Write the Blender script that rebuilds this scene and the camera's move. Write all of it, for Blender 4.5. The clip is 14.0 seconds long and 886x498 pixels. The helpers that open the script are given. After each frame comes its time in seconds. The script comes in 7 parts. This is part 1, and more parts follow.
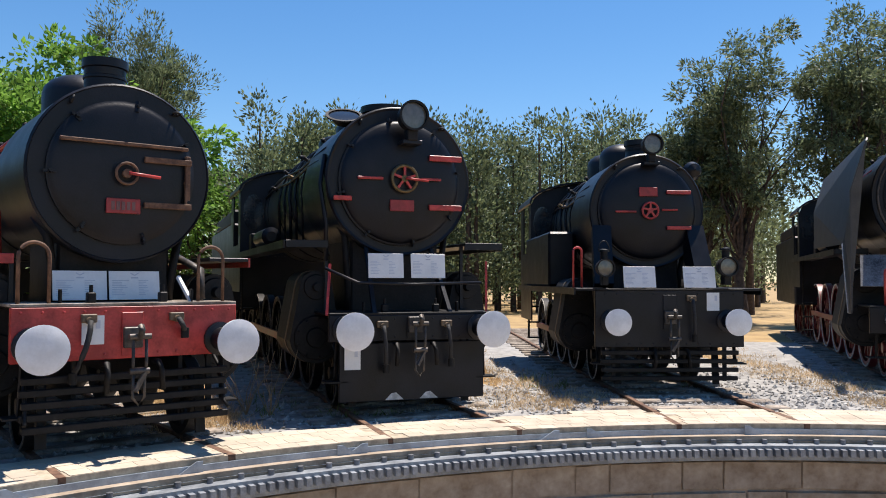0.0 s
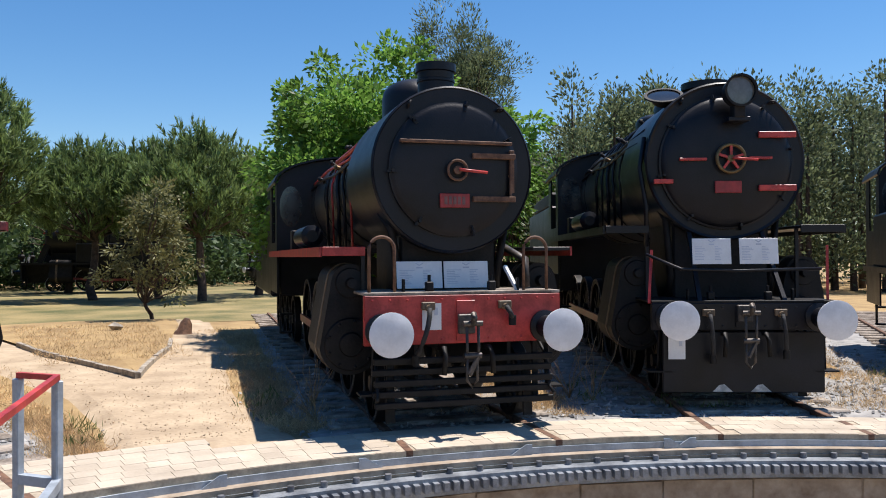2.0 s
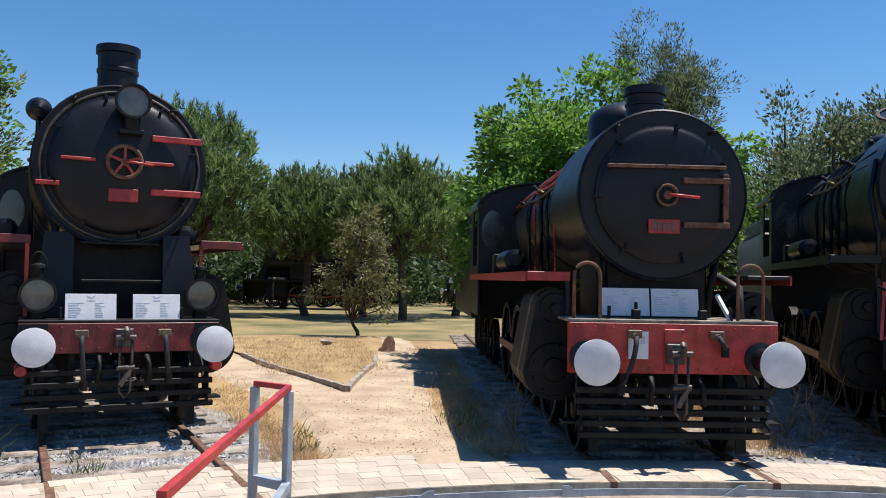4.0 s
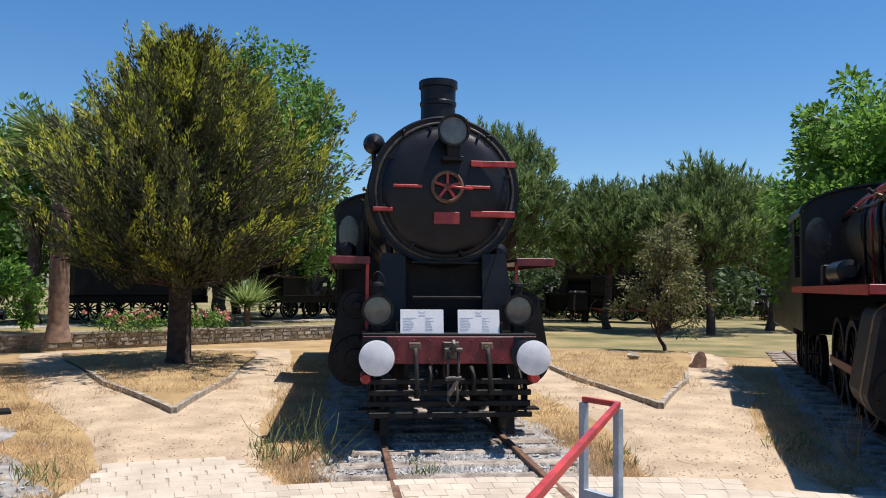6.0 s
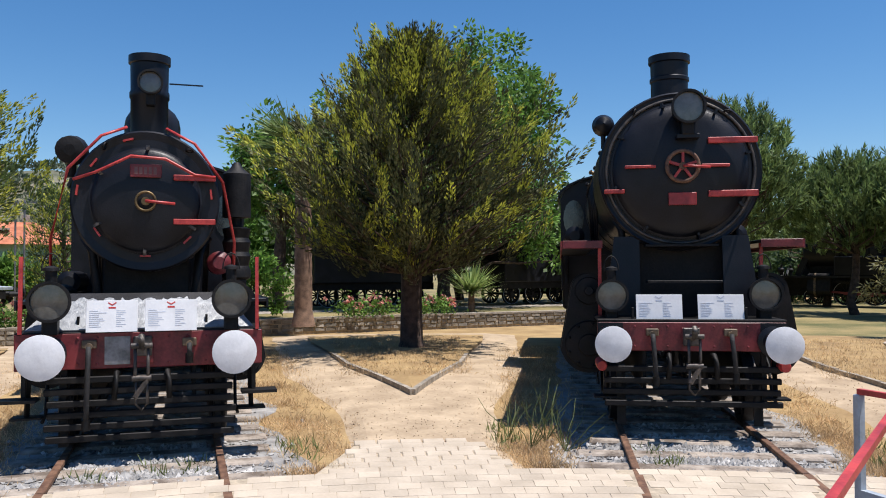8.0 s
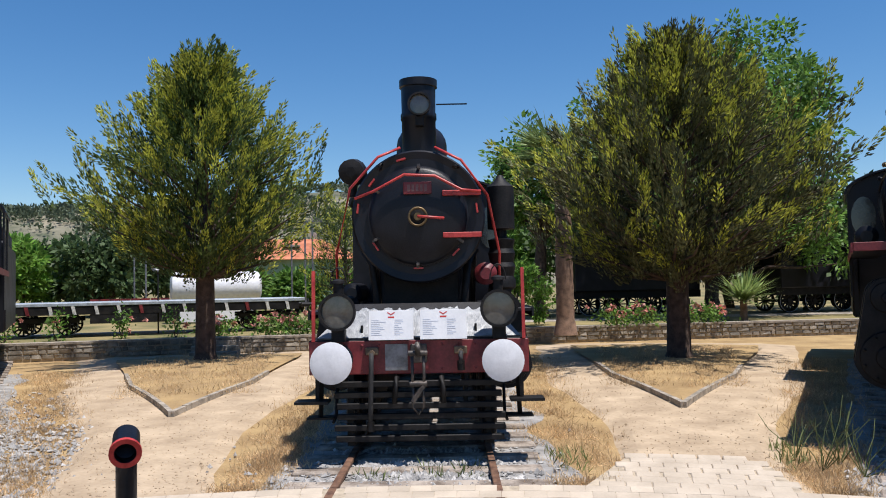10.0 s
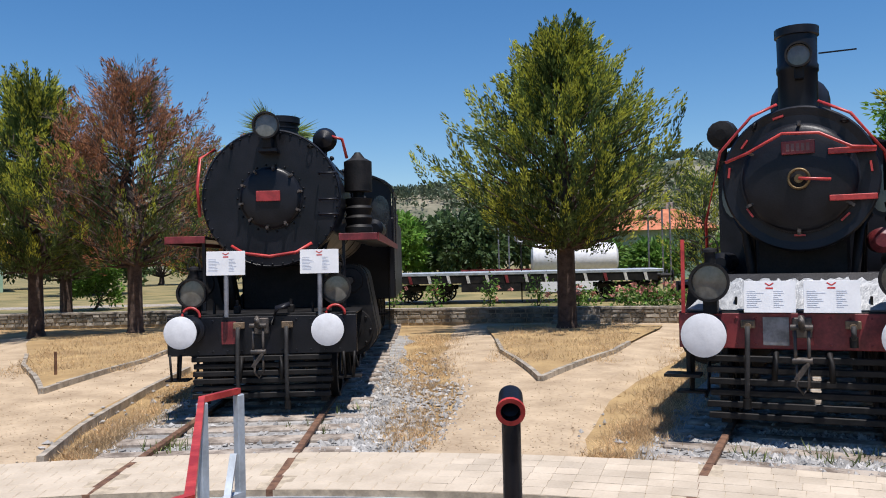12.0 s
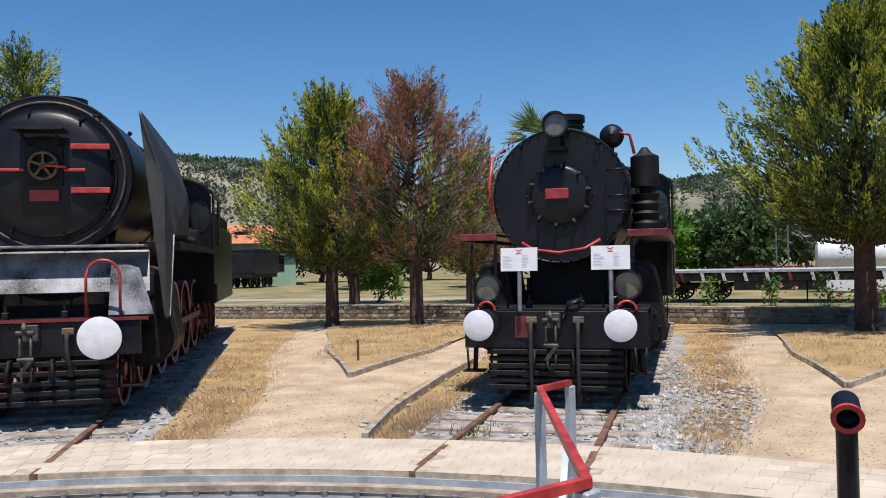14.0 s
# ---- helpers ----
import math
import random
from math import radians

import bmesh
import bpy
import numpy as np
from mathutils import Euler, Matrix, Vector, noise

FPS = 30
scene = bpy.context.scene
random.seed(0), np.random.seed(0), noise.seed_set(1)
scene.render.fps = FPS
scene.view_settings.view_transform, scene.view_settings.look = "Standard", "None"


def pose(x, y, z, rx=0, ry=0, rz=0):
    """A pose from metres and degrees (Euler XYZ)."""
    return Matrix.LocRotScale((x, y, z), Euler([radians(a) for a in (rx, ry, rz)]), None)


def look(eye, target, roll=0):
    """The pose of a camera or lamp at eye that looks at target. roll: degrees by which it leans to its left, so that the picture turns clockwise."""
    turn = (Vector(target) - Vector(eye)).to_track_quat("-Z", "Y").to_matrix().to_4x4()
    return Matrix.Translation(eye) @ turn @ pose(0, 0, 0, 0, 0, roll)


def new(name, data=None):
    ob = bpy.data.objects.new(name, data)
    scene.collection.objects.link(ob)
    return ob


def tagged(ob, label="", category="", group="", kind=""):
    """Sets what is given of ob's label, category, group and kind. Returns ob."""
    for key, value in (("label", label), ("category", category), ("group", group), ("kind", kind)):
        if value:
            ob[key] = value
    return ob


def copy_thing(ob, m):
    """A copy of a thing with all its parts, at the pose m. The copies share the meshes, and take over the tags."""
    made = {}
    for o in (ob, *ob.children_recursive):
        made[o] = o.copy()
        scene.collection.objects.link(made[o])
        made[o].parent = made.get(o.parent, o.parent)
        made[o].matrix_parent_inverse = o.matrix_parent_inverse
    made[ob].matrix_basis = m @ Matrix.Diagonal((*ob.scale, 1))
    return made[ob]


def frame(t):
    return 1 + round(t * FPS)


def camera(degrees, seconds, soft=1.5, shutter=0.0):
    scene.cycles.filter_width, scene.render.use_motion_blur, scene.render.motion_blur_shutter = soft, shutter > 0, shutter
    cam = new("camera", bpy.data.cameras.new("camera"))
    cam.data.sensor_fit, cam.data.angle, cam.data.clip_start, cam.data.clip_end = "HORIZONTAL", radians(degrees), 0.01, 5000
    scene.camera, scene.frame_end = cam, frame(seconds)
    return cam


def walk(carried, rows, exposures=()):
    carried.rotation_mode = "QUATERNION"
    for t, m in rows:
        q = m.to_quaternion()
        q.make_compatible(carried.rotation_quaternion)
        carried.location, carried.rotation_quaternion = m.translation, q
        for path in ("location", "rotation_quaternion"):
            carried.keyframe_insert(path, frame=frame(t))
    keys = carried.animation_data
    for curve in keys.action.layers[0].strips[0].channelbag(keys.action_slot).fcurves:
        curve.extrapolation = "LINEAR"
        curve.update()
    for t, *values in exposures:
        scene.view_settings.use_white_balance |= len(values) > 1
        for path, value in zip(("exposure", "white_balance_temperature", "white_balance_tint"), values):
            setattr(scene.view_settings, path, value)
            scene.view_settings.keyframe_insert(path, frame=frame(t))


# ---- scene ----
cam = camera(57.0, 14.0, soft=1.0)
PATH = [
    (0, (0.322, 0.181, 1.644), (0.092, 2.166, 1.722), 0.1),
    (0.5, (0.35, 0.173, 1.699), (-0.072, 2.127, 1.76), 0.2),
    (1, (0.326, 0.155, 1.753), (-0.326, 2.045, 1.789), 0.1),
    (1.5, (0.269, 0.184, 1.762), (-0.559, 2.004, 1.788), -0.3),
    (2, (0.226, 0.154, 1.794), (-0.721, 1.915, 1.811), -0.3),
    (4.3, (0.123, 0.06, 1.806), (-1.282, 1.48, 1.89), 1.0),
    (4.5, (0.111, 0.073, 1.819), (-1.345, 1.44, 1.91), 0.9),
    (5, (0.104, 0.043, 1.82), (-1.466, 1.279, 1.918), 1.1),
    (5.5, (0.098, -0.018, 1.825), (-1.591, 1.05, 1.921), 1.5),
    (6, (0.083, -0.128, 1.833), (-1.688, 0.797, 1.926), 0.5),
    (6.5, (0.062, -0.21, 1.827), (-1.771, 0.586, 1.914), -0.5),
    (7, (0.034, -0.236, 1.831), (-1.85, 0.429, 1.902), -1.3),
    (7.2, (0.025, -0.248, 1.821), (-1.876, 0.371, 1.884), -1.0),
    (9.3, (-0.101, -0.322, 1.847), (-2.098, -0.252, 1.931), -0.7),
    (9.5, (-0.08, -0.321, 1.844), (-2.078, -0.319, 1.929), -0.8),
    (10, (-0.064, -0.344, 1.842), (-2.053, -0.535, 1.926), -1.1),
    (10.5, (-0.053, -0.399, 1.85), (-2.0, -0.85, 1.917), -1.7),
    (11, (-0.055, -0.434, 1.857), (-1.937, -1.11, 1.905), -2.0),
    (11.5, (-0.06, -0.478, 1.836), (-1.868, -1.331, 1.872), -1.8),
    (12, (-0.067, -0.499, 1.824), (-1.8, -1.497, 1.856), -1.3),
    (12.5, (-0.047, -0.544, 1.822), (-1.711, -1.652, 1.853), -0.9),
    (13, (0.067, -0.617, 1.825), (-1.514, -1.842, 1.856), -0.8),
    (13.5, (0.182, -0.706, 1.834), (-1.29, -2.059, 1.863), -0.7),
    (14, (0.304, -0.783, 1.836), (-1.043, -2.261, 1.872), -1.2),
]
walk(cam, [(t, look(eye, target, roll)) for t, eye, target, roll in PATH], [(0.0, 0.76, 6700, 13), (2.0, 0.63, 6430, 13), (5.0, 0.54, 6330, 13), (14.0, 0.37, 6270, 13)])
# ---------------- light ----------------
SUN_AZ, SUN_EL = 57.0, 71.0
world = bpy.data.worlds.new("sky")
scene.world = world
world.use_nodes = True
wn = world.node_tree
sky = wn.nodes.new("ShaderNodeTexSky")
sky.sky_type, sky.sun_disc = "NISHITA", False
sky.sun_elevation, sky.sun_rotation = radians(SUN_EL), radians(90 - SUN_AZ)
sky.air_density, sky.dust_density, sky.ozone_density = 1.0, 0.15, 3.5
rich = wn.nodes.new("ShaderNodeHueSaturation")
rich.inputs["Saturation"].default_value = 1.27
wn.links.new(sky.outputs[0], rich.inputs["Color"])
wn.links.new(rich.outputs[0], wn.nodes["Background"].inputs[0])
wn.nodes["Background"].inputs[1].default_value = 0.089
sun_data = bpy.data.lights.new("sun", "SUN")
sun_data.energy, sun_data.angle, sun_data.color = 4.6, radians(0.53), (1.0, 0.95, 0.875)
sun = new("sun", sun_data)
az, el = radians(SUN_AZ), radians(SUN_EL)
sun.matrix_world = look((0, 0, 0), (-math.cos(az) * math.cos(el), -math.sin(az) * math.cos(el), -math.sin(el)))
sun.location = (10, 10, 60)

# ---------------- materials ----------------
def mat(name, base, rough=0.6, metal=0.0, vary=0.25, scale=3.0, bump=0.2, fine=40.0, second=None, mix=0.5, island=0.0, spec=0.5, world_space=True):
    m = bpy.data.materials.new(name)
    m.use_nodes = True
    nt = m.node_tree
    b = nt.nodes["Principled BSDF"]
    b.inputs["Metallic"].default_value = metal
    b.inputs["Specular IOR Level"].default_value = spec
    geo = nt.nodes.new("ShaderNodeNewGeometry")
    co = geo.outputs["Position"]
    n1 = nt.nodes.new("ShaderNodeTexNoise")
    n1.inputs["Scale"].default_value, n1.inputs["Detail"].default_value = scale, 6
    n2 = nt.nodes.new("ShaderNodeTexNoise")
    n2.inputs["Scale"].default_value, n2.inputs["Detail"].default_value = fine, 4
    nt.links.new(co, n1.inputs["Vector"])
    nt.links.new(co, n2.inputs["Vector"])
    ramp = nt.nodes.new("ShaderNodeValToRGB")
    ramp.color_ramp.elements[0].position, ramp.color_ramp.elements[1].position = 0.5 - mix * 0.3, 0.5 + mix * 0.3
    lo = tuple(c * (1 - vary) for c in base)
    hi = tuple(min(1, c * (1 + vary)) for c in base) if second is None else second
    ramp.color_ramp.elements[0].color, ramp.color_ramp.elements[1].color = (*lo, 1), (*hi, 1)
    add = nt.nodes.new("ShaderNodeMath")
    add.operation = "MULTIPLY_ADD"
    nt.links.new(n2.outputs["Fac"], add.inputs[0])
    add.inputs[1].default_value = 0.35
    nt.links.new(n1.outputs["Fac"], add.inputs[2])
    off = nt.nodes.new("ShaderNodeMath")
    off.operation = "SUBTRACT"
    nt.links.new(add.outputs[0], off.inputs[0])
    off.inputs[1].default_value = 0.175
    nt.links.new(off.outputs[0], ramp.inputs["Fac"])
    col = ramp.outputs["Color"]
    if island:
        hsv = nt.nodes.new("ShaderNodeHueSaturation")
        mr = nt.nodes.new("ShaderNodeMapRange")
        mr.inputs["To Min"].default_value, mr.inputs["To Max"].default_value = 1 - island, 1 + island
        nt.links.new(geo.outputs["Random Per Island"], mr.inputs["Value"])
        nt.links.new(mr.outputs[0], hsv.inputs["Value"])
        nt.links.new(col, hsv.inputs["Color"])
        col = hsv.outputs["Color"]
    nt.links.new(col, b.inputs["Base Color"])
    rr = nt.nodes.new("ShaderNodeMapRange")
    rr.inputs["To Min"].default_value, rr.inputs["To Max"].default_value = max(0.02, rough - 0.12), min(1, rough + 0.12)
    nt.links.new(n1.outputs["Fac"], rr.inputs["Value"])
    nt.links.new(rr.outputs[0], b.inputs["Roughness"])
    if bump:
        bp = nt.nodes.new("ShaderNodeBump")
        bp.inputs["Strength"].default_value, bp.inputs["Distance"].default_value = bump, 0.02
        nt.links.new(add.outputs[0], bp.inputs["Height"])
        nt.links.new(bp.outputs[0], b.inputs["Normal"])
    return m


def leaf_mat(name, base, vary=0.45, trans=0.25):
    m = mat(name, base, 0.55, vary=0.3, scale=0.9, bump=0, island=vary, spec=0.3)
    nt = m.node_tree
    b = nt.nodes["Principled BSDF"]
    tr = nt.nodes.new("ShaderNodeBsdfTranslucent")
    mx = nt.nodes.new("ShaderNodeMixShader")
    mx.inputs[0].default_value = trans
    src = b.inputs["Base Color"].links[0].from_socket
    nt.links.new(src, tr.inputs["Color"])
    nt.links.new(b.outputs[0], mx.inputs[1])
    nt.links.new(tr.outputs[0], mx.inputs[2])
    nt.links.new(mx.outputs[0], nt.nodes["Material Output"].inputs["Surface"])
    return m


WORN = mat("worn_bare_iron", (0.055, 0.052, 0.05), 0.5, 0.3, vary=0.4, scale=9, bump=0.3, second=(0.11, 0.09, 0.075))
BLACK = mat("black_paint", (0.0042, 0.0046, 0.0072), 0.4, vary=0.4, scale=2.6, bump=0.22, fine=55, second=(0.0115, 0.0118, 0.0165), mix=0.7, spec=0.32)
DARK = mat("sooty_black_iron", (0.003, 0.003, 0.0036), 0.6, vary=0.4, scale=5, bump=0.3, second=(0.014, 0.0122, 0.0115), spec=0.3)
# lighter blotches hold grey wear and painted-in reflections
BOILER = mat("weathered_black_with_sheen", (0.007, 0.007, 0.0075), 0.36, scale=3, bump=0.15, second=(0.05, 0.045, 0.042), mix=0.9)
STEEL = mat("grey_worn_steel", (0.2, 0.2, 0.21), 0.45, 0.4, vary=0.35, scale=7, bump=0.2)
RED = mat("red_gloss_paint", (0.42, 0.03, 0.028), 0.42, vary=0.3, scale=6, bump=0.1, second=(0.56, 0.06, 0.05))
CRIMSON = mat("dark_crimson_paint", (0.16, 0.018, 0.022), 0.45, vary=0.35, scale=5, bump=0.12, second=(0.22, 0.03, 0.033))
WHITE = mat("white_gloss_paint", (0.72, 0.72, 0.73), 0.4, vary=0.07, scale=8, bump=0.15)
TYREGREY = mat("dirty_tyre_edge", (0.09, 0.08, 0.072), 0.7, vary=0.4, scale=10, bump=0.2, second=(0.2, 0.18, 0.16), mix=0.5)
WHITEOFF = mat("chalky_tyre_white", (0.5, 0.49, 0.46), 0.7, vary=0.3, scale=12, bump=0.2)
SILVER = mat("silver_grey_paint", (0.25, 0.26, 0.27), 0.42, 0.1, vary=0.22, scale=14, bump=0.5, fine=60)
RUST = mat("brown_rust", (0.13, 0.06, 0.035), 0.75, vary=0.4, scale=9, bump=0.4, second=(0.2, 0.105, 0.06))
BRASS = mat("tarnished_brass", (0.15, 0.1, 0.045), 0.45, 0.6, vary=0.3, scale=15, bump=0.1)
OCHRE = mat("rusty_cylinder_cover", (0.14, 0.095, 0.055), 0.6, vary=0.4, scale=8, bump=0.2)
HOSE = mat("old_rubber_hose", (0.02, 0.019, 0.019), 0.75, vary=0.3, scale=20, bump=0.3)
GLASSY = mat("dusty_lamp_glass", (0.12, 0.115, 0.1), 0.15, vary=0.2, scale=12, bump=0.02, spec=0.8)
PANE = mat("dark_window_glass", (0.02, 0.022, 0.025), 0.1, vary=0.2, scale=4, bump=0.02, spec=0.8)
# the dark blotches are stains plus shadow streaks put into the colour
APRON = mat("stained_shaded_grey", (0.012, 0.012, 0.014), 0.45, 0.1, vary=0.4, scale=2.3, bump=0.2, second=(0.3, 0.3, 0.31), mix=0.55)
DEFL = mat("scuffed_dark_plate", (0.016, 0.016, 0.017), 0.5, vary=0.3, scale=3, bump=0.25, second=(0.062, 0.06, 0.058), mix=1.0)
SIGNW = mat("white_sign_board", (0.74, 0.74, 0.74), 0.35, vary=0.05, scale=5, bump=0)
SIGNT = mat("blue_grey_sign_print", (0.5, 0.53, 0.6), 0.5, vary=0.1, bump=0)
SIGNR = mat("red_sign_print", (0.5, 0.04, 0.03), 0.5, vary=0.1, bump=0)
PLATERED = mat("plate_red", (0.3, 0.03, 0.03), 0.45, vary=0.2, scale=12, bump=0.1)
PLATEINK = mat("plate_figures", (0.15, 0.07, 0.065), 0.5, vary=0.2, scale=12, bump=0.1)
GRASSDRY = mat("dry_grass_ground", (0.32, 0.2, 0.085), 0.95, vary=0.3, scale=1.1, bump=0.9, fine=18, second=(0.44, 0.305, 0.14), mix=0.8)
EARTH = mat("pale_trodden_earth", (0.39, 0.285, 0.18), 0.95, vary=0.25, scale=1.6, bump=1.0, fine=16, second=(0.54, 0.42, 0.285), mix=0.9)
LAWN = mat("patchy_lawn", (0.12, 0.13, 0.04), 0.95, vary=0.3, scale=0.5, bump=0.8, fine=14, second=(0.33, 0.25, 0.11), mix=0.7)
BALLAST = mat("grey_ballast_stone", (0.27, 0.26, 0.25), 0.9, vary=0.4, scale=5, bump=0.8, fine=22, second=(0.5, 0.48, 0.45), mix=1.0, island=0.35)
WOODOLD = mat("weathered_sleeper_wood", (0.22, 0.17, 0.13), 0.9, vary=0.4, scale=4, bump=0.8, fine=30, second=(0.4, 0.34, 0.28), island=0.2)
PAVER = mat("cream_paving_block", (0.46, 0.38, 0.285), 0.85, vary=0.16, scale=2.5, bump=0.3, fine=35, second=(0.56, 0.475, 0.37), mix=0.9, island=0.1)
JOINT = mat("sandy_paving_joint", (0.4, 0.33, 0.24), 0.95, vary=0.25, scale=8, bump=0.4)
MASONRY = mat("pit_masonry", (0.34, 0.235, 0.15), 0.9, vary=0.45, scale=5, bump=1.0, fine=22, second=(0.46, 0.38, 0.29), mix=1.0, island=0.1)
RACK = mat("dull_rack_steel", (0.28, 0.3, 0.33), 0.5, 0.4, vary=0.35, scale=5, bump=0.25, second=(0.34, 0.36, 0.38))
TWIG = mat("dry_grey_twig", (0.15, 0.115, 0.095), 0.95, vary=0.3, scale=3, bump=0, island=0.3)
GALV = mat("galvanised_grey_steel", (0.36, 0.4, 0.44), 0.5, 0.2, vary=0.2, scale=6, bump=0.15)
CONCRETE = mat("pale_concrete_kerb", (0.31, 0.27, 0.22), 0.9, vary=0.35, scale=5, bump=0.5)
WALLSTONE = mat("rubble_wall_stone", (0.2, 0.175, 0.14), 0.9, vary=0.35, scale=3, bump=0.6, second=(0.36, 0.32, 0.26), island=0.35)
BARK = mat("dark_furrowed_bark", (0.075, 0.05, 0.038), 0.95, vary=0.4, scale=7, bump=1.0, fine=30)
PALMBARK = mat("brown_palm_bark", (0.2, 0.125, 0.085), 0.95, vary=0.35, scale=6, bump=0.8)
L_CYP = leaf_mat("cypress_green", (0.085, 0.125, 0.035), 0.4, 0.25)
L_CYPDARK = leaf_mat("cypress_brown_green", (0.1, 0.105, 0.042), 0.4, 0.2)
L_CYPTIP = leaf_mat("cypress_yellow_tips", (0.42, 0.43, 0.06), 0.35, 0.3)
L_DEAD = leaf_mat("dead_reddish_foliage", (0.36, 0.17, 0.09), 0.45)
L_WAL = leaf_mat("bright_walnut_green", (0.16, 0.29, 0.05), 0.5, 0.45)
L_BROAD = leaf_mat("broadleaf_green", (0.13, 0.24, 0.045), 0.5, 0.4)
L_PINE = leaf_mat("pine_green", (0.15, 0.21, 0.075), 0.45, 0.4)
L_PINETIP = leaf_mat("pine_candle_green", (0.22, 0.3, 0.1), 0.35, 0.35)
L_HILL = leaf_mat("hazy_scrub_green", (0.1, 0.125, 0.075), 0.4, 0.2)
L_CAS = leaf_mat("grey_green_foliage", (0.14, 0.175, 0.09), 0.45, 0.42)
L_DARKG = leaf_mat("deep_green_foliage", (0.065, 0.105, 0.037), 0.5, 0.3)
L_PALM = leaf_mat("palm_green", (0.17, 0.23, 0.075), 0.4)
L_YUCCA = leaf_mat("yucca_pale_green", (0.28, 0.36, 0.13), 0.35, 0.3)
L_OLIVE = leaf_mat("dusty_olive_leaf", (0.17, 0.17, 0.07), 0.45, 0.3)
L_ROSE = leaf_mat("pink_petals", (0.6, 0.27, 0.22), 0.4)
L_STRAW = leaf_mat("straw_blades", (0.56, 0.4, 0.225), 0.35, 0.35)
L_WEED = leaf_mat("weed_green", (0.17, 0.2, 0.07), 0.4, 0.3)
ROOF = mat("orange_roof_tile", (0.45, 0.14, 0.06), 0.8, vary=0.25, scale=2, bump=0.3, second=(0.55, 0.2, 0.1))
GREENWALL = mat("pale_green_render", (0.26, 0.38, 0.27), 0.85, vary=0.12, scale=1, bump=0.1)
HILLM = mat("scrub_hillside", (0.07, 0.1, 0.045), 0.95, vary=0.4, scale=0.035, bump=0, fine=0.25, second=(0.31, 0.27, 0.2), mix=0.8)

# ---------------- mesh helpers ----------------
def box(bm, x0, x1, y0, y1, z0, z1, bev=0.0):
    vs = [bm.verts.new((x, y, z)) for x in (x0, x1) for y in (y0, y1) for z in (z0, z1)]
    fs = [bm.faces.new([vs[i] for i in f]) for f in ((0, 1, 3, 2), (4, 6, 7, 5), (0, 4, 5, 1), (2, 3, 7, 6), (0, 2, 6, 4), (1, 5, 7, 3))]
    if bev:
        bmesh.ops.bevel(bm, geom=list({e for f in fs for e in f.edges}), offset=bev, segments=1, affect="EDGES")
    return bm


def beam(bm, p, q, w, h, bev=0.0):
    """A square bar from p to q."""
    p, q = Vector(p), Vector(q)
    d = (q - p).normalized()
    s = d.cross(Vector((0, 0, 1)))
    s = Vector((1, 0, 0)) if s.length < 1e-4 else s.normalized()
    u = s.cross(d)
    vs = [bm.verts.new(c + s * a * w / 2 + u * b * h / 2) for c in (p, q) for a, b in ((-1, -1), (1, -1), (1, 1), (-1, 1))]
    for f in ((3, 2, 1, 0), (4, 5, 6, 7), (0, 1, 5, 4), (1, 2, 6, 5), (2, 3, 7, 6), (3, 0, 4, 7)):
        bm.faces.new([vs[i] for i in f])
    return bm


def lathe(bm, p, axis, profile, n=24, cap0=True, cap1=True):
    """A turned body: profile of (along, radius) from the point p along axis."""
    p, d = Vector(p), Vector(axis).normalized()
    s = d.orthogonal().normalized()
    u = d.cross(s)
    dirs = [s * math.cos(2 * math.pi * i / n) + u * math.sin(2 * math.pi * i / n) for i in range(n)]
    rings = [[bm.verts.new(p + d * a0 + v * r0) for v in dirs] for a0, r0 in profile]
    for q, t in zip(rings, rings[1:]):
        for i in range(n):
            bm.faces.new((q[i], q[(i + 1) % n], t[(i + 1) % n], t[i])).smooth = True
    for on, ring, flip in ((cap0 and profile[0][1] > 1e-4, rings[0], True), (cap1 and profile[-1][1] > 1e-4, rings[-1], False)):
        if on:
            bm.faces.new(ring[::-1] if flip else ring)
    for k, ring in enumerate(rings):
        sharp = k in (0, len(rings) - 1)
        if not sharp:
            (a0, r0), (a1, r1), (a2, r2) = profile[k - 1 : k + 2]
            turn = abs(math.atan2(r1 - r0, a1 - a0) - math.atan2(r2 - r1, a2 - a1))
            sharp = min(turn, 2 * math.pi - turn) > 0.6
        if sharp:
            for i in range(n):
                e = bm.edges.get((ring[i], ring[(i + 1) % n]))
                if e:
                    e.smooth = False
    return bm


def cyl(bm, p, q, r, n=16, r1=None):
    p, q = Vector(p), Vector(q)
    return lathe(bm, p, q - p, [(0, r), ((q - p).length, r if r1 is None else r1)], n)


def pipe(bm, pts, r, n=8):
    pts = [Vector(v) for v in pts]
    rings = []
    for i, c in enumerate(pts):
        d = (pts[min(i + 1, len(pts) - 1)] - pts[max(i - 1, 0)]).normalized()
        ref = Vector((0, 0, 1)) if abs(d.z) < 0.9 else Vector((1, 0, 0))
        s = d.cross(ref).normalized()
        u = s.cross(d)
        rings.append([bm.verts.new(c + (s * math.cos(2 * math.pi * k / n) + u * math.sin(2 * math.pi * k / n)) * r) for k in range(n)])
    for a, b in zip(rings, rings[1:]):
        for k in range(n):
            f = bm.faces.new((a[k], a[(k + 1) % n], b[(k + 1) % n], b[k]))
            f.smooth = True
    bm.faces.new(rings[0][::-1])
    bm.faces.new(rings[-1])
    return bm


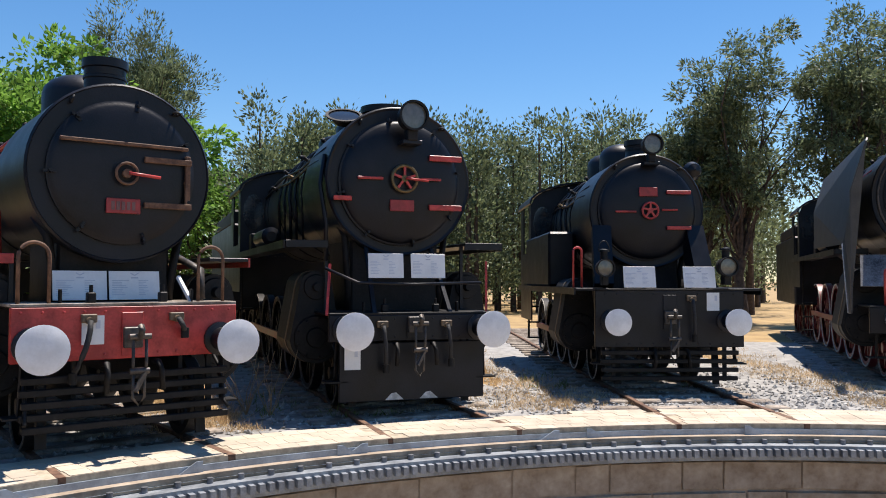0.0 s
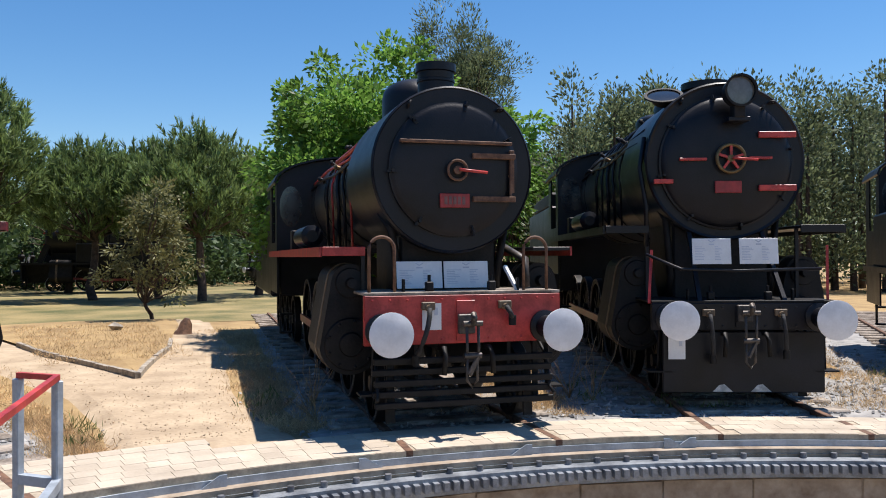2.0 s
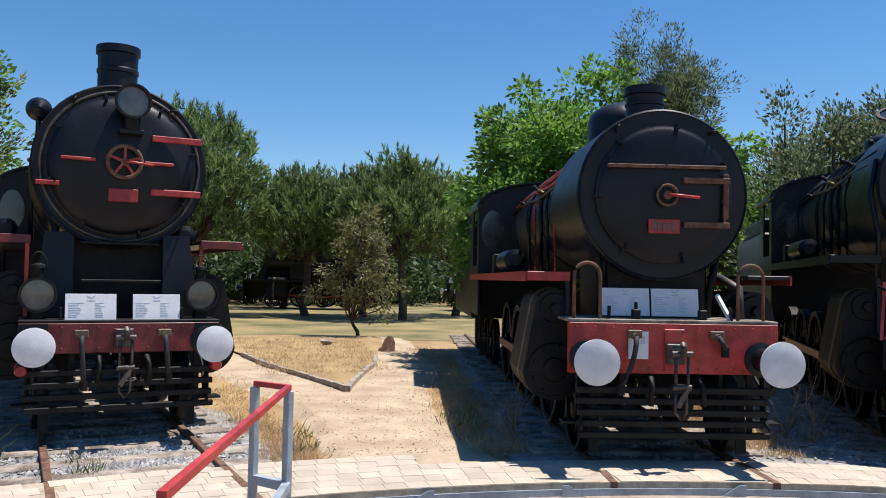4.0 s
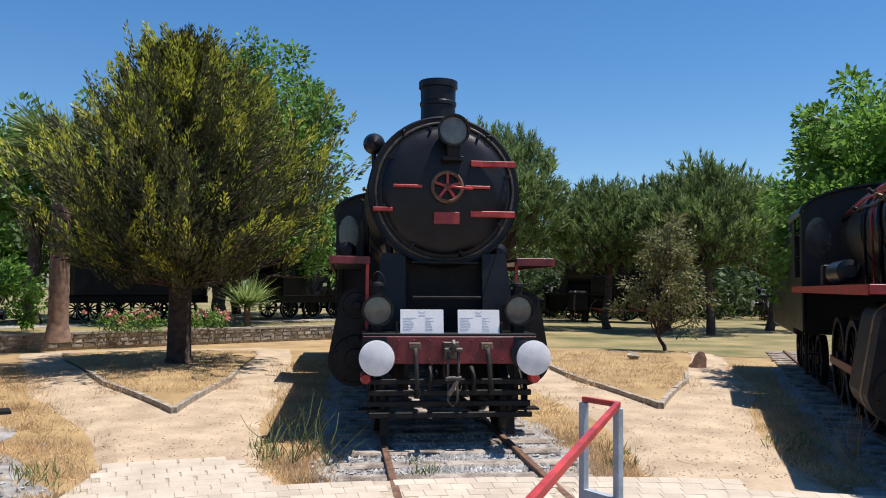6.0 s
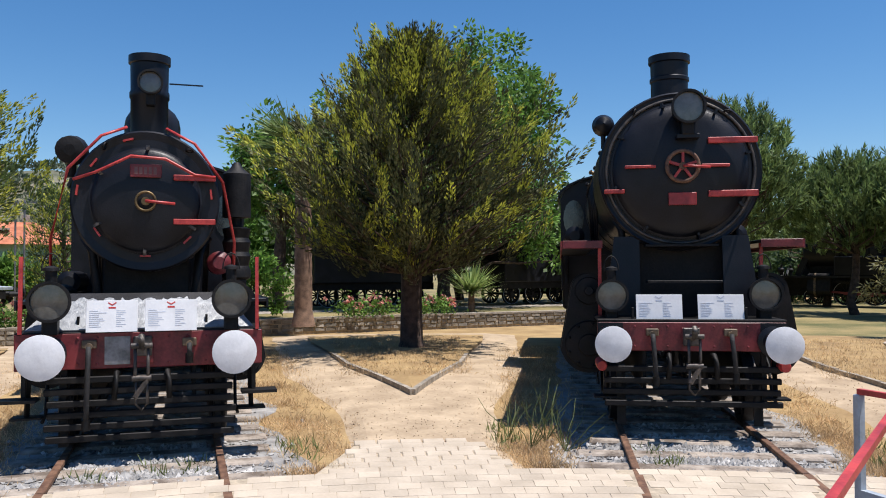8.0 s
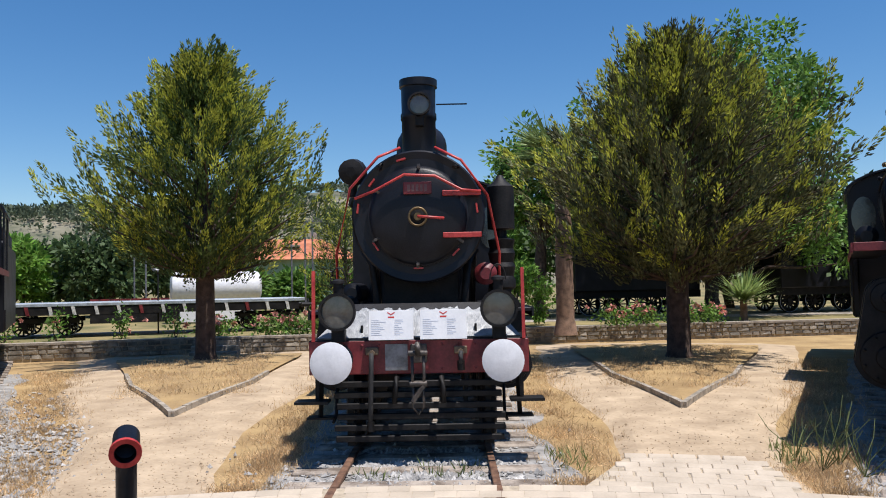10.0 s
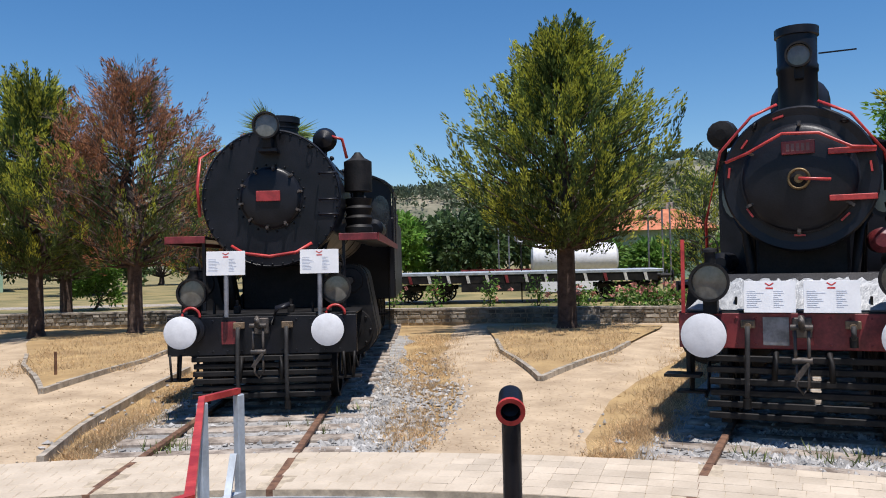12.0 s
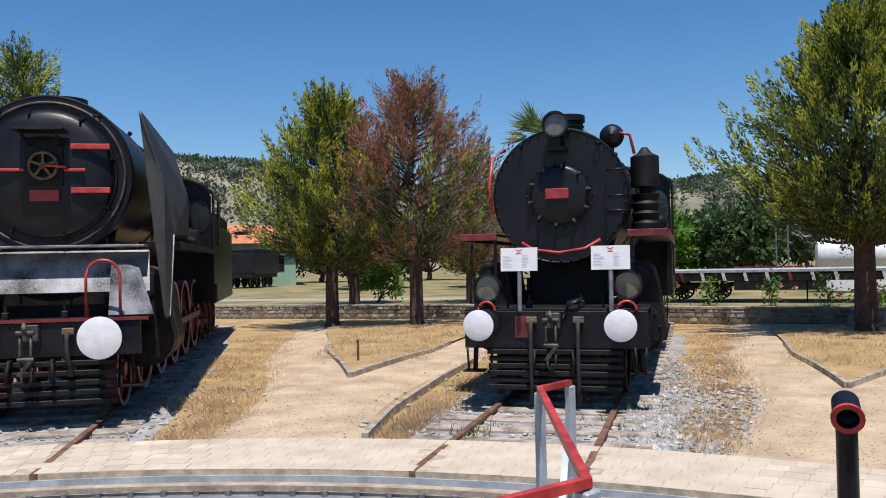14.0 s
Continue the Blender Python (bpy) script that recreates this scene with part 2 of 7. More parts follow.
def torus(bm, c, axis, R, r, n=24, k=8):
    c, d = Vector(c), Vector(axis).normalized()
    s = d.orthogonal().normalized()
    u = d.cross(s)
    rings = []
    for i in range(n):
        a = 2 * math.pi * i / n
        o = s * math.cos(a) + u * math.sin(a)
        rings.append([bm.verts.new(c + o * (R + r * math.cos(2 * math.pi * j / k)) + d * r * math.sin(2 * math.pi * j / k)) for j in range(k)])
    for i in range(n):
        a, b = rings[i], rings[(i + 1) % n]
        for j in range(k):
            f = bm.faces.new((a[j], b[j], b[(j + 1) % k], a[(j + 1) % k]))
            f.smooth = True
    return bm


def dome(bm, c, r, h, n=20, m=6):
    lathe(bm, c, (0, 0, 1), [(h * math.sin(i * math.pi / 2 / m), max(1e-3, r * math.cos(i * math.pi / 2 / m))) for i in range(m + 1)], n, False, False)
    return bm


def plate(bm, outline, thick, origin, ex, ey):
    """A flat plate of this outline (in ex, ey) with thickness along ex x ey."""
    o, ex, ey = Vector(origin), Vector(ex), Vector(ey)
    nz = ex.cross(ey).normalized() * thick
    a = [bm.verts.new(o + ex * x + ey * y) for x, y in outline]
    b = [bm.verts.new(o + ex * x + ey * y + nz) for x, y in outline]
    n = len(a)
    bm.faces.new(a[::-1])
    bm.faces.new(b)
    for i in range(n):
        bm.faces.new((a[i], a[(i + 1) % n], b[(i + 1) % n], b[i]))
    return bm


def mesh_of(name, bm, material):
    bmesh.ops.recalc_face_normals(bm, faces=bm.faces)
    me = bpy.data.meshes.new(name)
    bm.to_mesh(me)
    bm.free()
    me.materials.append(material)
    return me


def part(name, bm, material, parent, label="", m=None):
    ob = new(name, mesh_of(name, bm, material))
    ob.parent = parent
    if m is not None:
        ob.matrix_basis = m
    if label:
        tagged(ob, label)
    return ob


def thing(name, bm, material, label, category, group="", kind="", m=None):
    ob = new(name, mesh_of(name, bm, material))
    if m is not None:
        ob.matrix_world = m
    return tagged(ob, label, category, group, kind)


def empty(name, m, label, category, group=""):
    ob = new(name)
    ob.matrix_basis = m
    return tagged(ob, label, category, group)


B = bmesh.new
CX, CY = 4.18, -0.33
R_IN, R_OUT = 10.47, 11.75


def polar(a, r, z=0.0):
    return Vector((CX + r * math.cos(radians(a)), CY + r * math.sin(radians(a)), z))


def radial(a, r, z=0.0):
    """A frame whose y runs outwards on the bearing a, whose x runs to the right of one who looks outwards."""
    return Matrix.Translation(polar(a, r, z)) @ Matrix.Rotation(radians(a - 90), 4, "Z")


TRACKS = {"A": 79.2, "B": 98.28, "C": 116.87, "D": 134.11, "E": 159.39, "F": 185.0, "G": 211.22, "H": 238.4}

# ---------------- ground, pit and paving ----------------
def ring_sheet(r0, r1, a0, a1, z, da=2.0, steps=1, rough=0.0):
    bm = B()
    n = int(abs(a1 - a0) / da)
    grid = [[bm.verts.new(polar(a0 + (a1 - a0) * i / n, r0 + (r1 - r0) * j / steps, z + rough * (noise.noise((i * 0.7, j * 0.9, 3)) if rough else 0))) for j in range(steps + 1)] for i in range(n + 1)]
    for a, b in zip(grid, grid[1:]):
        for j in range(steps):
            bm.faces.new((a[j], a[j + 1], b[j + 1], b[j]))
    return bm


bm = B()
rad = [R_IN + 0.3, 14, 18, 24, 30, 40, 60, 100, 200, 500, 1500]
N = 120
rows = [[bm.verts.new(polar(360 * i / N, r, -0.1)) for i in range(N)] for r in rad]
for a, b in zip(rows, rows[1:]):
    for i in range(N):
        bm.faces.new((a[i], b[i], b[(i + 1) % N], a[(i + 1) % N]))
ground = thing("ground", bm, GRASSDRY, "dry straw-coloured grass and bare earth", "ground", kind="structure")
pit_wall = thing("pit_wall", ring_sheet(R_IN - 0.3, R_IN - 0.3, 0, 360, 0), MASONRY, "brown rubble masonry wall of the turntable pit", "pit wall", kind="structure")
bm = B()
n = 180
lo = [bm.verts.new(polar(2 * i, R_IN - 0.12, -1.7)) for i in range(n)]
hi = [bm.verts.new(polar(2 * i, R_IN - 0.12, -0.12)) for i in range(n)]
ou = [bm.verts.new(polar(2 * i, R_IN + 0.3, -0.12)) for i in range(n)]
for i in range(n):
    j = (i + 1) % n
    bm.faces.new((lo[i], lo[j], hi[j], hi[i]))
    bm.faces.new((hi[i], hi[j], ou[j], ou[i]))
pit_wall.data = mesh_of("pit_wall", bm, MASONRY)
bm = B()
bm.faces.new([bm.verts.new(polar(4 * i, R_IN - 0.1, -1.7)) for i in range(90)])
thing("pit_floor", bm, MASONRY, "bare earth floor of the turntable pit", "pit floor", kind="structure")
# ---------------- locomotives ----------------
SPOKES = {}


def wheel(parent, x, y, r, spoke=RED, tyre=TYREGREY, n=12):
    """A spoked wheel at the side x, with its painted tyre."""
    s = 1 if x > 0 else -1
    bm = B()
    lathe(bm, (x - 0.06 * s, y, r), (s, 0, 0), [(0, r * 0.82), (0, r), (0.13, r), (0.13, r * 0.86)], 32, False, False)
    lathe(bm, (x - 0.05 * s, y, r), (s, 0, 0), [(0, r * 0.2), (0.14, r * 0.2)], 14)
    sp = DARK if spoke is None else spoke
    w = part("wheel", bm, sp, parent)
    key = (round(r, 3), sp.name)
    if key not in SPOKES:
        SPOKES[key] = mesh_of("spoke", beam(B(), (0, r * 0.18, 0), (0, r * 0.84, 0), 0.05, 0.05), sp)
    for i in range(n):
        ob = new("spoke", SPOKES[key])
        ob.parent = w
        ob.matrix_basis = Matrix.Translation((x, y, r)) @ Matrix.Rotation(2 * math.pi * i / n, 4, "X")
    part("tyre", lathe(B(), (x + 0.072 * s, y, r), (s, 0, 0), [(0, r * 0.99), (0.012, r * 0.985), (0.012, r * 0.955), (0, r * 0.95)], 36, False, False), tyre, w, "worn dull tyre edge")
    return w


def headlamp(parent, c, r, name="headlamp", handle=True, rim=DARK):
    x, y, z = c
    bm = lathe(B(), (x, y + 0.26, z), (0, -1, 0), [(0, r * 0.55), (0.06, r * 0.85), (0.2, r * 0.95), (0.26, r), (0.29, r), (0.29, r * 0.86), (0.26, r * 0.85)], 28, True, False)
    box(bm, x - r * 0.35, x + r * 0.35, y + 0.03, y + 0.2, z - r - 0.12, z - r * 0.8, 0.01)
    lamp = part(name, bm, rim, parent)
    part("lens", lathe(B(), (x, y + 0.0, z), (0, -1, 0), [(-0.02, r * 0.86), (-0.016, r * 0.5), (-0.014, r * 0.01)], 24, False, False), GLASSY, lamp, "dusty round glass lens")
    if handle:
        bm = cyl(B(), (x, y + 0.12, z + r * 0.9), (x, y + 0.12, z + r + 0.1), 0.055, 12)
        lathe(bm, (x, y + 0.12, z + r + 0.1), (0, 0, 1), [(0, 0.075), (0.03, 0.07), (0.05, 0.02)], 12)
        pipe(bm, [(x + 0.085 * math.cos(t), y + 0.12, z + r + 0.1 + 0.17 * math.sin(t)) for t in [math.pi * i / 8 for i in range(9)]], 0.008, 6)
        part("lamp_vent", bm, DARK, lamp)
    return lamp


def sign(parent, x0, x1, y, z0, z1, tilt=0.0, stay=None, rnd=0):
    """A museum notice board with lines of print too small to read."""
    w, h = x1 - x0, z1 - z0
    m = Matrix.Translation((x0, y, z0)) @ Matrix.Rotation(radians(-tilt), 4, "X")
    ob = part("notice_board", box(B(), 0, w, 0, 0.012, 0, h, 0.002), SIGNW, parent, "white museum notice board with printed lines", m)
    for i in range(9):
        zz = h * (0.66 - i * 0.062)
        k = random.Random(i + rnd)
        for xa, xb in ((0.06, 0.2 + 0.2 * k.random()), (0.58, 0.66 + 0.12 * k.random())):
            part("printed_line", box(B(), w * xa, w * xb, -0.002, 0.0, zz, zz + h * 0.022), SIGNT, ob)
    bm = B()
    beam(bm, (w * 0.42, -0.0015, h * 0.93), (w * 0.5, -0.0015, h * 0.85), 0.002, h * 0.035)
    beam(bm, (w * 0.58, -0.0015, h * 0.93), (w * 0.5, -0.0015, h * 0.85), 0.002, h * 0.035)
    box(bm, w * 0.43, w * 0.57, -0.002, 0.0, h * 0.74, h * 0.79)
    part("emblem", bm, SIGNR if rnd % 2 else SIGNT, ob)
    if stay:
        part("post", cyl(B(), (w / 2, 0.03, -stay), (w / 2, 0.03, 0.03), 0.03, 12), STEEL, ob, "grey steel post")
    return ob


def handwheel(parent, y, z, r, mat_rim, x=0.0, arm=True, spokes=5, spoke_mat=None):
    bm = torus(B(), (x, y, z), (0, 1, 0), r, r * 0.14, 28, 8)
    cyl(bm, (x, y - 0.02, z), (x, y + 0.1, z), 0.045, 12)
    w = part("handwheel", bm, mat_rim, parent)
    for i in range(spokes):
        a = 2 * math.pi * i / spokes + 0.3
        part("spoke", beam(B(), (x + 0.03 * math.cos(a), y, z + 0.03 * math.sin(a)), (x + r * math.cos(a), y, z + r * math.sin(a)), 0.035, 0.03), spoke_mat or mat_rim, w)
    if not spokes:
        part("dished_centre", lathe(B(), (x, y + 0.045, z), (0, -1, 0), [(0, r * 0.95), (0.012, r * 0.9), (0.02, r * 0.4), (0.05, r * 0.3), (0.06, 0.01)], 24), DARK, w)
    if arm:
        bm = pipe(B(), [(x, y - 0.06, z), (x + 0.08, y - 0.08, z - 0.01), (x + 0.3, y - 0.09, z - 0.03)], 0.016)
        part("locking_handle", bm, RED, w, "red locking handle")
    return w


def clips(parent, y, z, r, n, a0=0.0, m=BLACK):
    """Door clamps round a smokebox door."""
    for i in range(n):
        a = a0 + 2 * math.pi * i / n
        c, s = math.cos(a), math.sin(a)
        bm = beam(B(), (r * 0.99 * c, y - 0.03, z + r * 0.99 * s), (r * 0.84 * c, y - 0.05, z + r * 0.84 * s), 0.035, 0.03)
        cyl(bm, (r * 0.92 * c, y - 0.11, z + r * 0.92 * s), (r * 0.92 * c, y, z + r * 0.92 * s), 0.018, 8)
        part("door_clamp", bm, m, parent)


def coupling(parent, y, z):
    bm = box(B(), -0.09, 0.09, y - 0.06, y, z - 0.1, z + 0.1, 0.01)
    pipe(bm, [(0, y, z), (0, y - 0.16, z), (0, y - 0.27, z + 0.02), (0, y - 0.31, z + 0.08), (0, y - 0.27, z + 0.12)], 0.032)
    hook = part("draw_hook", bm, WORN, parent)
    for dx in (-0.06, 0.06):
        bm = pipe(B(), [(dx, y - 0.24, z + 0.02), (dx, y - 0.25, z - 0.22), (dx, y - 0.24, z - 0.3)], 0.016)
        part("coupling_link", bm, WORN, hook)
    bm = cyl(B(), (-0.09, y - 0.24, z - 0.3), (0.09, y - 0.24, z - 0.3), 0.03, 10)
    part("screw", bm, WORN, hook)
    part("link_pin", cyl(B(), (-0.1, y - 0.25, z + 0.02), (0.1, y - 0.25, z + 0.02), 0.028, 10), WORN, hook)
    bm = beam(B(), (0.05, y - 0.25, z - 0.32), (-0.06, y - 0.32, z - 0.48), 0.035, 0.035)
    part("screw_lever", bm, WORN, hook)
    bm = pipe(B(), [(-0.05, y - 0.23, z - 0.3), (-0.055, y - 0.22, z - 0.55), (0, y - 0.22, z - 0.62), (0.055, y - 0.22, z - 0.55), (0.05, y - 0.23, z - 0.3)], 0.015)
    part("coupling_link", bm, WORN, hook)


def hose(parent, x, y, z, drop=0.5, sway=0.0, m=HOSE):
    bm = box(B(), x - 0.07, x + 0.07, y - 0.05, y, z - 0.02, z + 0.06, 0.008)
    cyl(bm, (x, y - 0.1, z), (x, y, z), 0.035, 10)
    cock = part("brake_cock", bm, OCHRE, parent, "weathered ochre brake cock")
    pts = [(x + sway * (i / 6) ** 1.5, y - 0.09 - 0.05 * math.sin(i / 6 * math.pi), z - drop * i / 6) for i in range(7)]
    part("brake_hose", pipe(B(), pts, 0.026), m, cock)
    part("hose_end", cyl(B(), (pts[-1][0], pts[-1][1], pts[-1][2] + 0.03), (pts[-1][0], pts[-1][1], pts[-1][2] - 0.07), 0.04, 10), DARK, cock)


def buffers(parent, y, z=1.05, r=0.235, half=0.875):
    for s in (-1, 1):
        bm = lathe(B(), (s * half, y, z), (0, -1, 0), [(0, 0.17), (0.03, 0.17), (0.05, 0.12), (y * 0.55, 0.11), (y * 0.58, 0.08), (y - 0.03, 0.075)], 20)
        b = part("buffer", bm, BLACK, parent)
        bm = lathe(B(), (s * half, 0.045, z), (0, -1, 0), [(0, r * 0.5), (0.012, r), (0.028, r), (0.04, r * 0.8), (0.05, r * 0.4), (0.053, 0.005)], 32)
        part("buffer_head", bm, WHITE, b, "white-painted round buffer head")


def slats(parent, y, z0, z1, half, n=5, m=DARK):
    """The guard of stacked bars below the beam."""
    for i in range(n):
        z = z0 + (z1 - z0) * i / (n - 1)
        bm = B()
        k = random.Random(i * 7 + int(half * 100))
        d = 0.03 * (k.random() - 0.5)
        box(bm, -half + 0.04 * k.random(), half - 0.04 * k.random(), y + d, y + 0.06 + d, z - 0.035, z + 0.03, 0.008)
        part("guard_bar", bm, m, parent)
    for x in (-half * 0.8, half * 0.8):
        part("guard_post", box(B(), x - 0.03, x + 0.03, y + 0.065, y + 0.1, z0 - 0.05, z1 + 0.3, 0.004), m, parent)


def railing(parent, x0, x1, y, z, h, m):
    xm, rr = (x0 + x1) / 2, (x1 - x0) / 2
    pts = [(x0, y, z), (x0, y, z + h - rr)] + [(xm - rr * math.cos(t), y, z + h - rr + rr * math.sin(t)) for t in [math.pi * i / 10 for i in range(1, 10)]] + [(x1, y, z + h - rr), (x1, y, z)]
    return part("hand_rail", pipe(B(), pts, 0.018), m, parent)


STUDS = {}


def stud(name, parent, at, r, h, material):
    """A small round head that stands proud towards the front; alike ones share a mesh."""
    key = (name, r, h, material.name)
    if key not in STUDS:
        STUDS[key] = mesh_of(name, lathe(B(), (0, 0, 0), (0, -1, 0), [(0, r), (h * 0.6, r * 0.9), (h, r * 0.35)], 6, False, True), material)
    ob = new(name, STUDS[key])
    ob.parent = parent
    ob.matrix_basis = Matrix.Translation(at)
    return ob


def loco(name, a, r, label, p):
    """A steam locomotive that faces the turntable; y runs back from its buffer heads."""
    root = empty(name, radial(a, r), label, "locomotive", "steam locomotives round the turntable")
    zc, R, y0 = p["zc"], p["R"], p["front"]
    yb = p.get("beam_y", 0.5)
    rb = p.get("boiler_r", R * 0.93)
    yend = y0 + p.get("len", 6.2)
    bz0, bz1, bh = p["beam"]
    # beam and front gear
    fr = part("buffer_beam", box(B(), -bh, bh, yb, yb + 0.08, bz0, bz1, 0.008), p["beam_mat"], root, p.get("beam_label", ""))
    if p.get("beam_ends"):
        for s in (-1, 1):
            box_ = box(B(), s * bh - 0.28 * (s > 0), s * bh + 0.28 * (s < 0), yb - 0.012, yb - 0.004, bz0 + 0.005, bz1 - 0.005)
            part("beam_end_plate", box_, BLACK, fr)
    for s in (-1, 1):
        for i in range(5):
            for zz in (bz0 + 0.05, bz1 - 0.05):
                stud("rivet", fr, (s * (0.25 + i * 0.18), yb, zz), 0.016, 0.012, p["beam_mat"])
    buffers(root, yb, r=p.get("buffer_r", 0.235))
    coupling(root, yb, min(bz1 - 0.12, 1.1))
    for s in (-1, 1):
        part("lamp_iron", box(B(), s * 0.62 - 0.012, s * 0.62 + 0.012, yb + 0.1, yb + 0.16, bz1, bz1 + 0.16, 0.003), DARK, root)
        part("steam_pipe", pipe(B(), [(s * 0.24, yb + 0.1, bz0 - 0.05), (s * 0.24, yb - 0.06, bz0 - 0.04), (s * 0.25, yb - 0.12, bz0 - 0.12), (s * 0.26, yb - 0.12, bz0 - 0.3)], 0.028), DARK, root)
        bm = beam(B(), (s * (bh - 0.12), yb + 0.1, bz0), (s * (bh - 0.1), yb + 0.12, 0.42), 0.05, 0.02)
        box(bm, s * (bh - 0.1) - 0.14, s * (bh - 0.1) + 0.14, yb + 0.02, yb + 0.24, 0.4, 0.42)
        part("front_step", bm, DARK, root)
        part("life_guard", beam(B(), (s * 0.75, yb + 0.25, 0.75), (s * 0.75, yb + 0.18, 0.09), 0.1, 0.03), DARK, root)
    bm = box(B(), -0.1, 0.1, yb - 0.02, yb - 0.004, max(bz0, 0.93) + 0.0, bz1 - 0.06, 0.004)
    part("hook_plate", bm, p["beam_mat"], fr)
    for hx, hd, hs in p.get("hoses", ((-0.42, 0.5, 0.03), (0.42, 0.45, 0.04))):
        hose(root, hx, yb, bz1 - 0.13, hd, hs)
    n, s0, s1, sh = p.get("slats", (5, 0.28, 0.72, 0.98))
    if n:
        slats(root, yb - 0.02, s0, s1, sh, n)
    if p.get("plow"):
        z0, z1, x1 = p["plow"]
        bm = box(B(), -x1, x1, yb + 0.02, yb + 0.06, z0, z1, 0.01)
        part("front_apron", bm, BLACK, root, "black plate apron with worn white corners")
        bm = B()
        for xx in (-0.25, 0.2):
            plate(bm, [(-0.12, 0), (0.12, 0), (0.02, 0.09), (-0.04, 0.08)], 0.003, (xx, yb + 0.017, z0 + 0.012), (1, 0, 0), (0, 0, 1))
        part("paint_wear", bm, WHITEOFF, root)
    # deck over the beam and main frames
    dz = p.get("deck_z", bz1)
    part("front_deck", box(B(), -bh, bh, yb + 0.005, y0 + 0.5, dz, dz + 0.03, 0.005), p.get("deck_mat", DARK), root)
    bm = B()
    for s in (-0.5, 0.5):
        box(bm, s - 0.02, s + 0.02, yb + 0.08, yend + 1.2, 0.5, max(dz, 1.2), 0)
    part("main_frame", bm, DARK, root)
    bm = box(B(), -0.55 * R / 0.9, 0.55 * R / 0.9, y0 + p.get("saddle_back", 0.2), y0 + 1.5, dz - 0.25, zc - R * 0.75, 0.03)
    part("saddle", bm, DARK, root)
    # smokebox, door, boiler
    ring = p.get("ring", 0.05)
    bm = lathe(B(), (0, y0, zc), (0, 1, 0), [(0.0, R - ring), (-0.012, R - 0.02), (0.012, R), (1.55, R), (1.55, rb)], 56, True, False)
    sb = part("smokebox", bm, BLACK, root)
    dr, dd = p.get("door", (R * 0.86, 0.12))
    prof = [(-0.002, dr), (0.03, dr), (0.035, dr * 0.97)] + [(0.035 + dd * math.sin(t), dr * 0.97 * math.cos(t)) for t in [i * math.pi / 2 / 9 for i in range(1, 9)]] + [(0.035 + dd, 0.005)]
    door = part("smokebox_door", lathe(B(), (0, y0 - 0.012, zc + p.get("door_dz", 0)), (0, -1, 0), prof, 48, False, False), BLACK, root)
    if p.get("rim"):
        part("door_ring", torus(B(), (0, y0 - 0.02, zc), (0, 1, 0), R * 0.9, 0.02, 56, 6), WORN, door, "worn dull ring round the door")
    if p.get("rivet_ring"):
        for rr, k in ((R * 0.95, 40), (dr * 1.08, 22)):
            for i in range(k):
                t = 2 * math.pi * i / k
                stud("rivet", sb, (rr * math.cos(t), y0 - 0.004, zc + rr * math.sin(t)), 0.016, 0.026, BLACK)
    yf = y0 - 0.04 - dd
    if p.get("clips"):
        clips(door, y0 - 0.02, zc + p.get("door_dz", 0), dr * 1.04, *p["clips"])
    if p.get("wheel"):
        wr, wm, wz = p["wheel"]
        handwheel(door, yf - 0.07, wz, wr, wm, arm=p.get("arm", True), spokes=p.get("spokes", 5), spoke_mat=p.get("spoke_red"))
    for x0, x1, z, h, m_ in p.get("bars", ()):
        xm = (x0 + x1) / 2
        bulge = dd * max(0, 1 - (xm / dr) ** 2) ** 0.5
        bm = box(B(), x0, x1, y0 - 0.1 - bulge, y0 - 0.06 - bulge, z, z + h, 0.006)
        for xx in (x0 + 0.04, x1 - 0.04):
            cyl(bm, (xx, y0 - 0.06 - bulge, z + h / 2), (xx, y0 + 0.02, z + h / 2), 0.015, 6)
        part("hinge_strap", bm, m_, door)
    if p.get("plate"):
        px, pz, pw, ph, pm = p["plate"]
        pl = part("number_plate", box(B(), px - pw / 2, px + pw / 2, yf - 0.035, yf - 0.01, pz - ph / 2, pz + ph / 2, 0.006), pm, door, "red enamelled plate with a worn bar")
        bm = B()
        for i in range(5):
            box(bm, px - pw * 0.36 + i * pw * 0.15, px - pw * 0.36 + i * pw * 0.15 + pw * 0.1, yf - 0.04, yf - 0.036, pz - ph * 0.28, pz + ph * 0.28)
        if p.get("plate_ink", True):
            part("figure_bar", bm, PLATEINK, pl)
    bm = lathe(B(), (0, y0 + 1.55, zc), (0, 1, 0), [(0, rb), (yend - y0 - 1.55, rb * 1.03)], 48)
    boiler = part("boiler", bm, p.get("boiler_mat", BOILER), root)
    for i in range(4):
        yy = y0 + 1.7 + i * (yend - y0 - 1.9) / 3.3
        part("boiler_band", lathe(B(), (0, yy, zc), (0, 1, 0), [(0, rb * 1.02), (0, rb * 1.035), (0.07, rb * 1.035), (0.07, rb * 1.02)], 40, False, False), BLACK, boiler)
    # chimney and domes
    ch = p.get("chimney")
    if ch:
        cr, ctop, cy = ch
        zb = zc + R * 0.94
        h = ctop - zb
        prof = [(0, cr * 1.5), (0.04, cr * 1.2), (0.1, cr), (h * 0.5, cr), (h * 0.52, cr * 1.06), (h * 0.58, cr * 1.06), (h * 0.6, cr), (h - 0.1, cr * 1.02), (h - 0.09, cr * 1.12), (h, cr * 1.12), (h, cr * 0.9), (h - 0.15, cr * 0.85)]
        part("chimney", lathe(B(), (0, cy, zb), (0, 0, 1), prof, 28, False, True), BLACK, root)
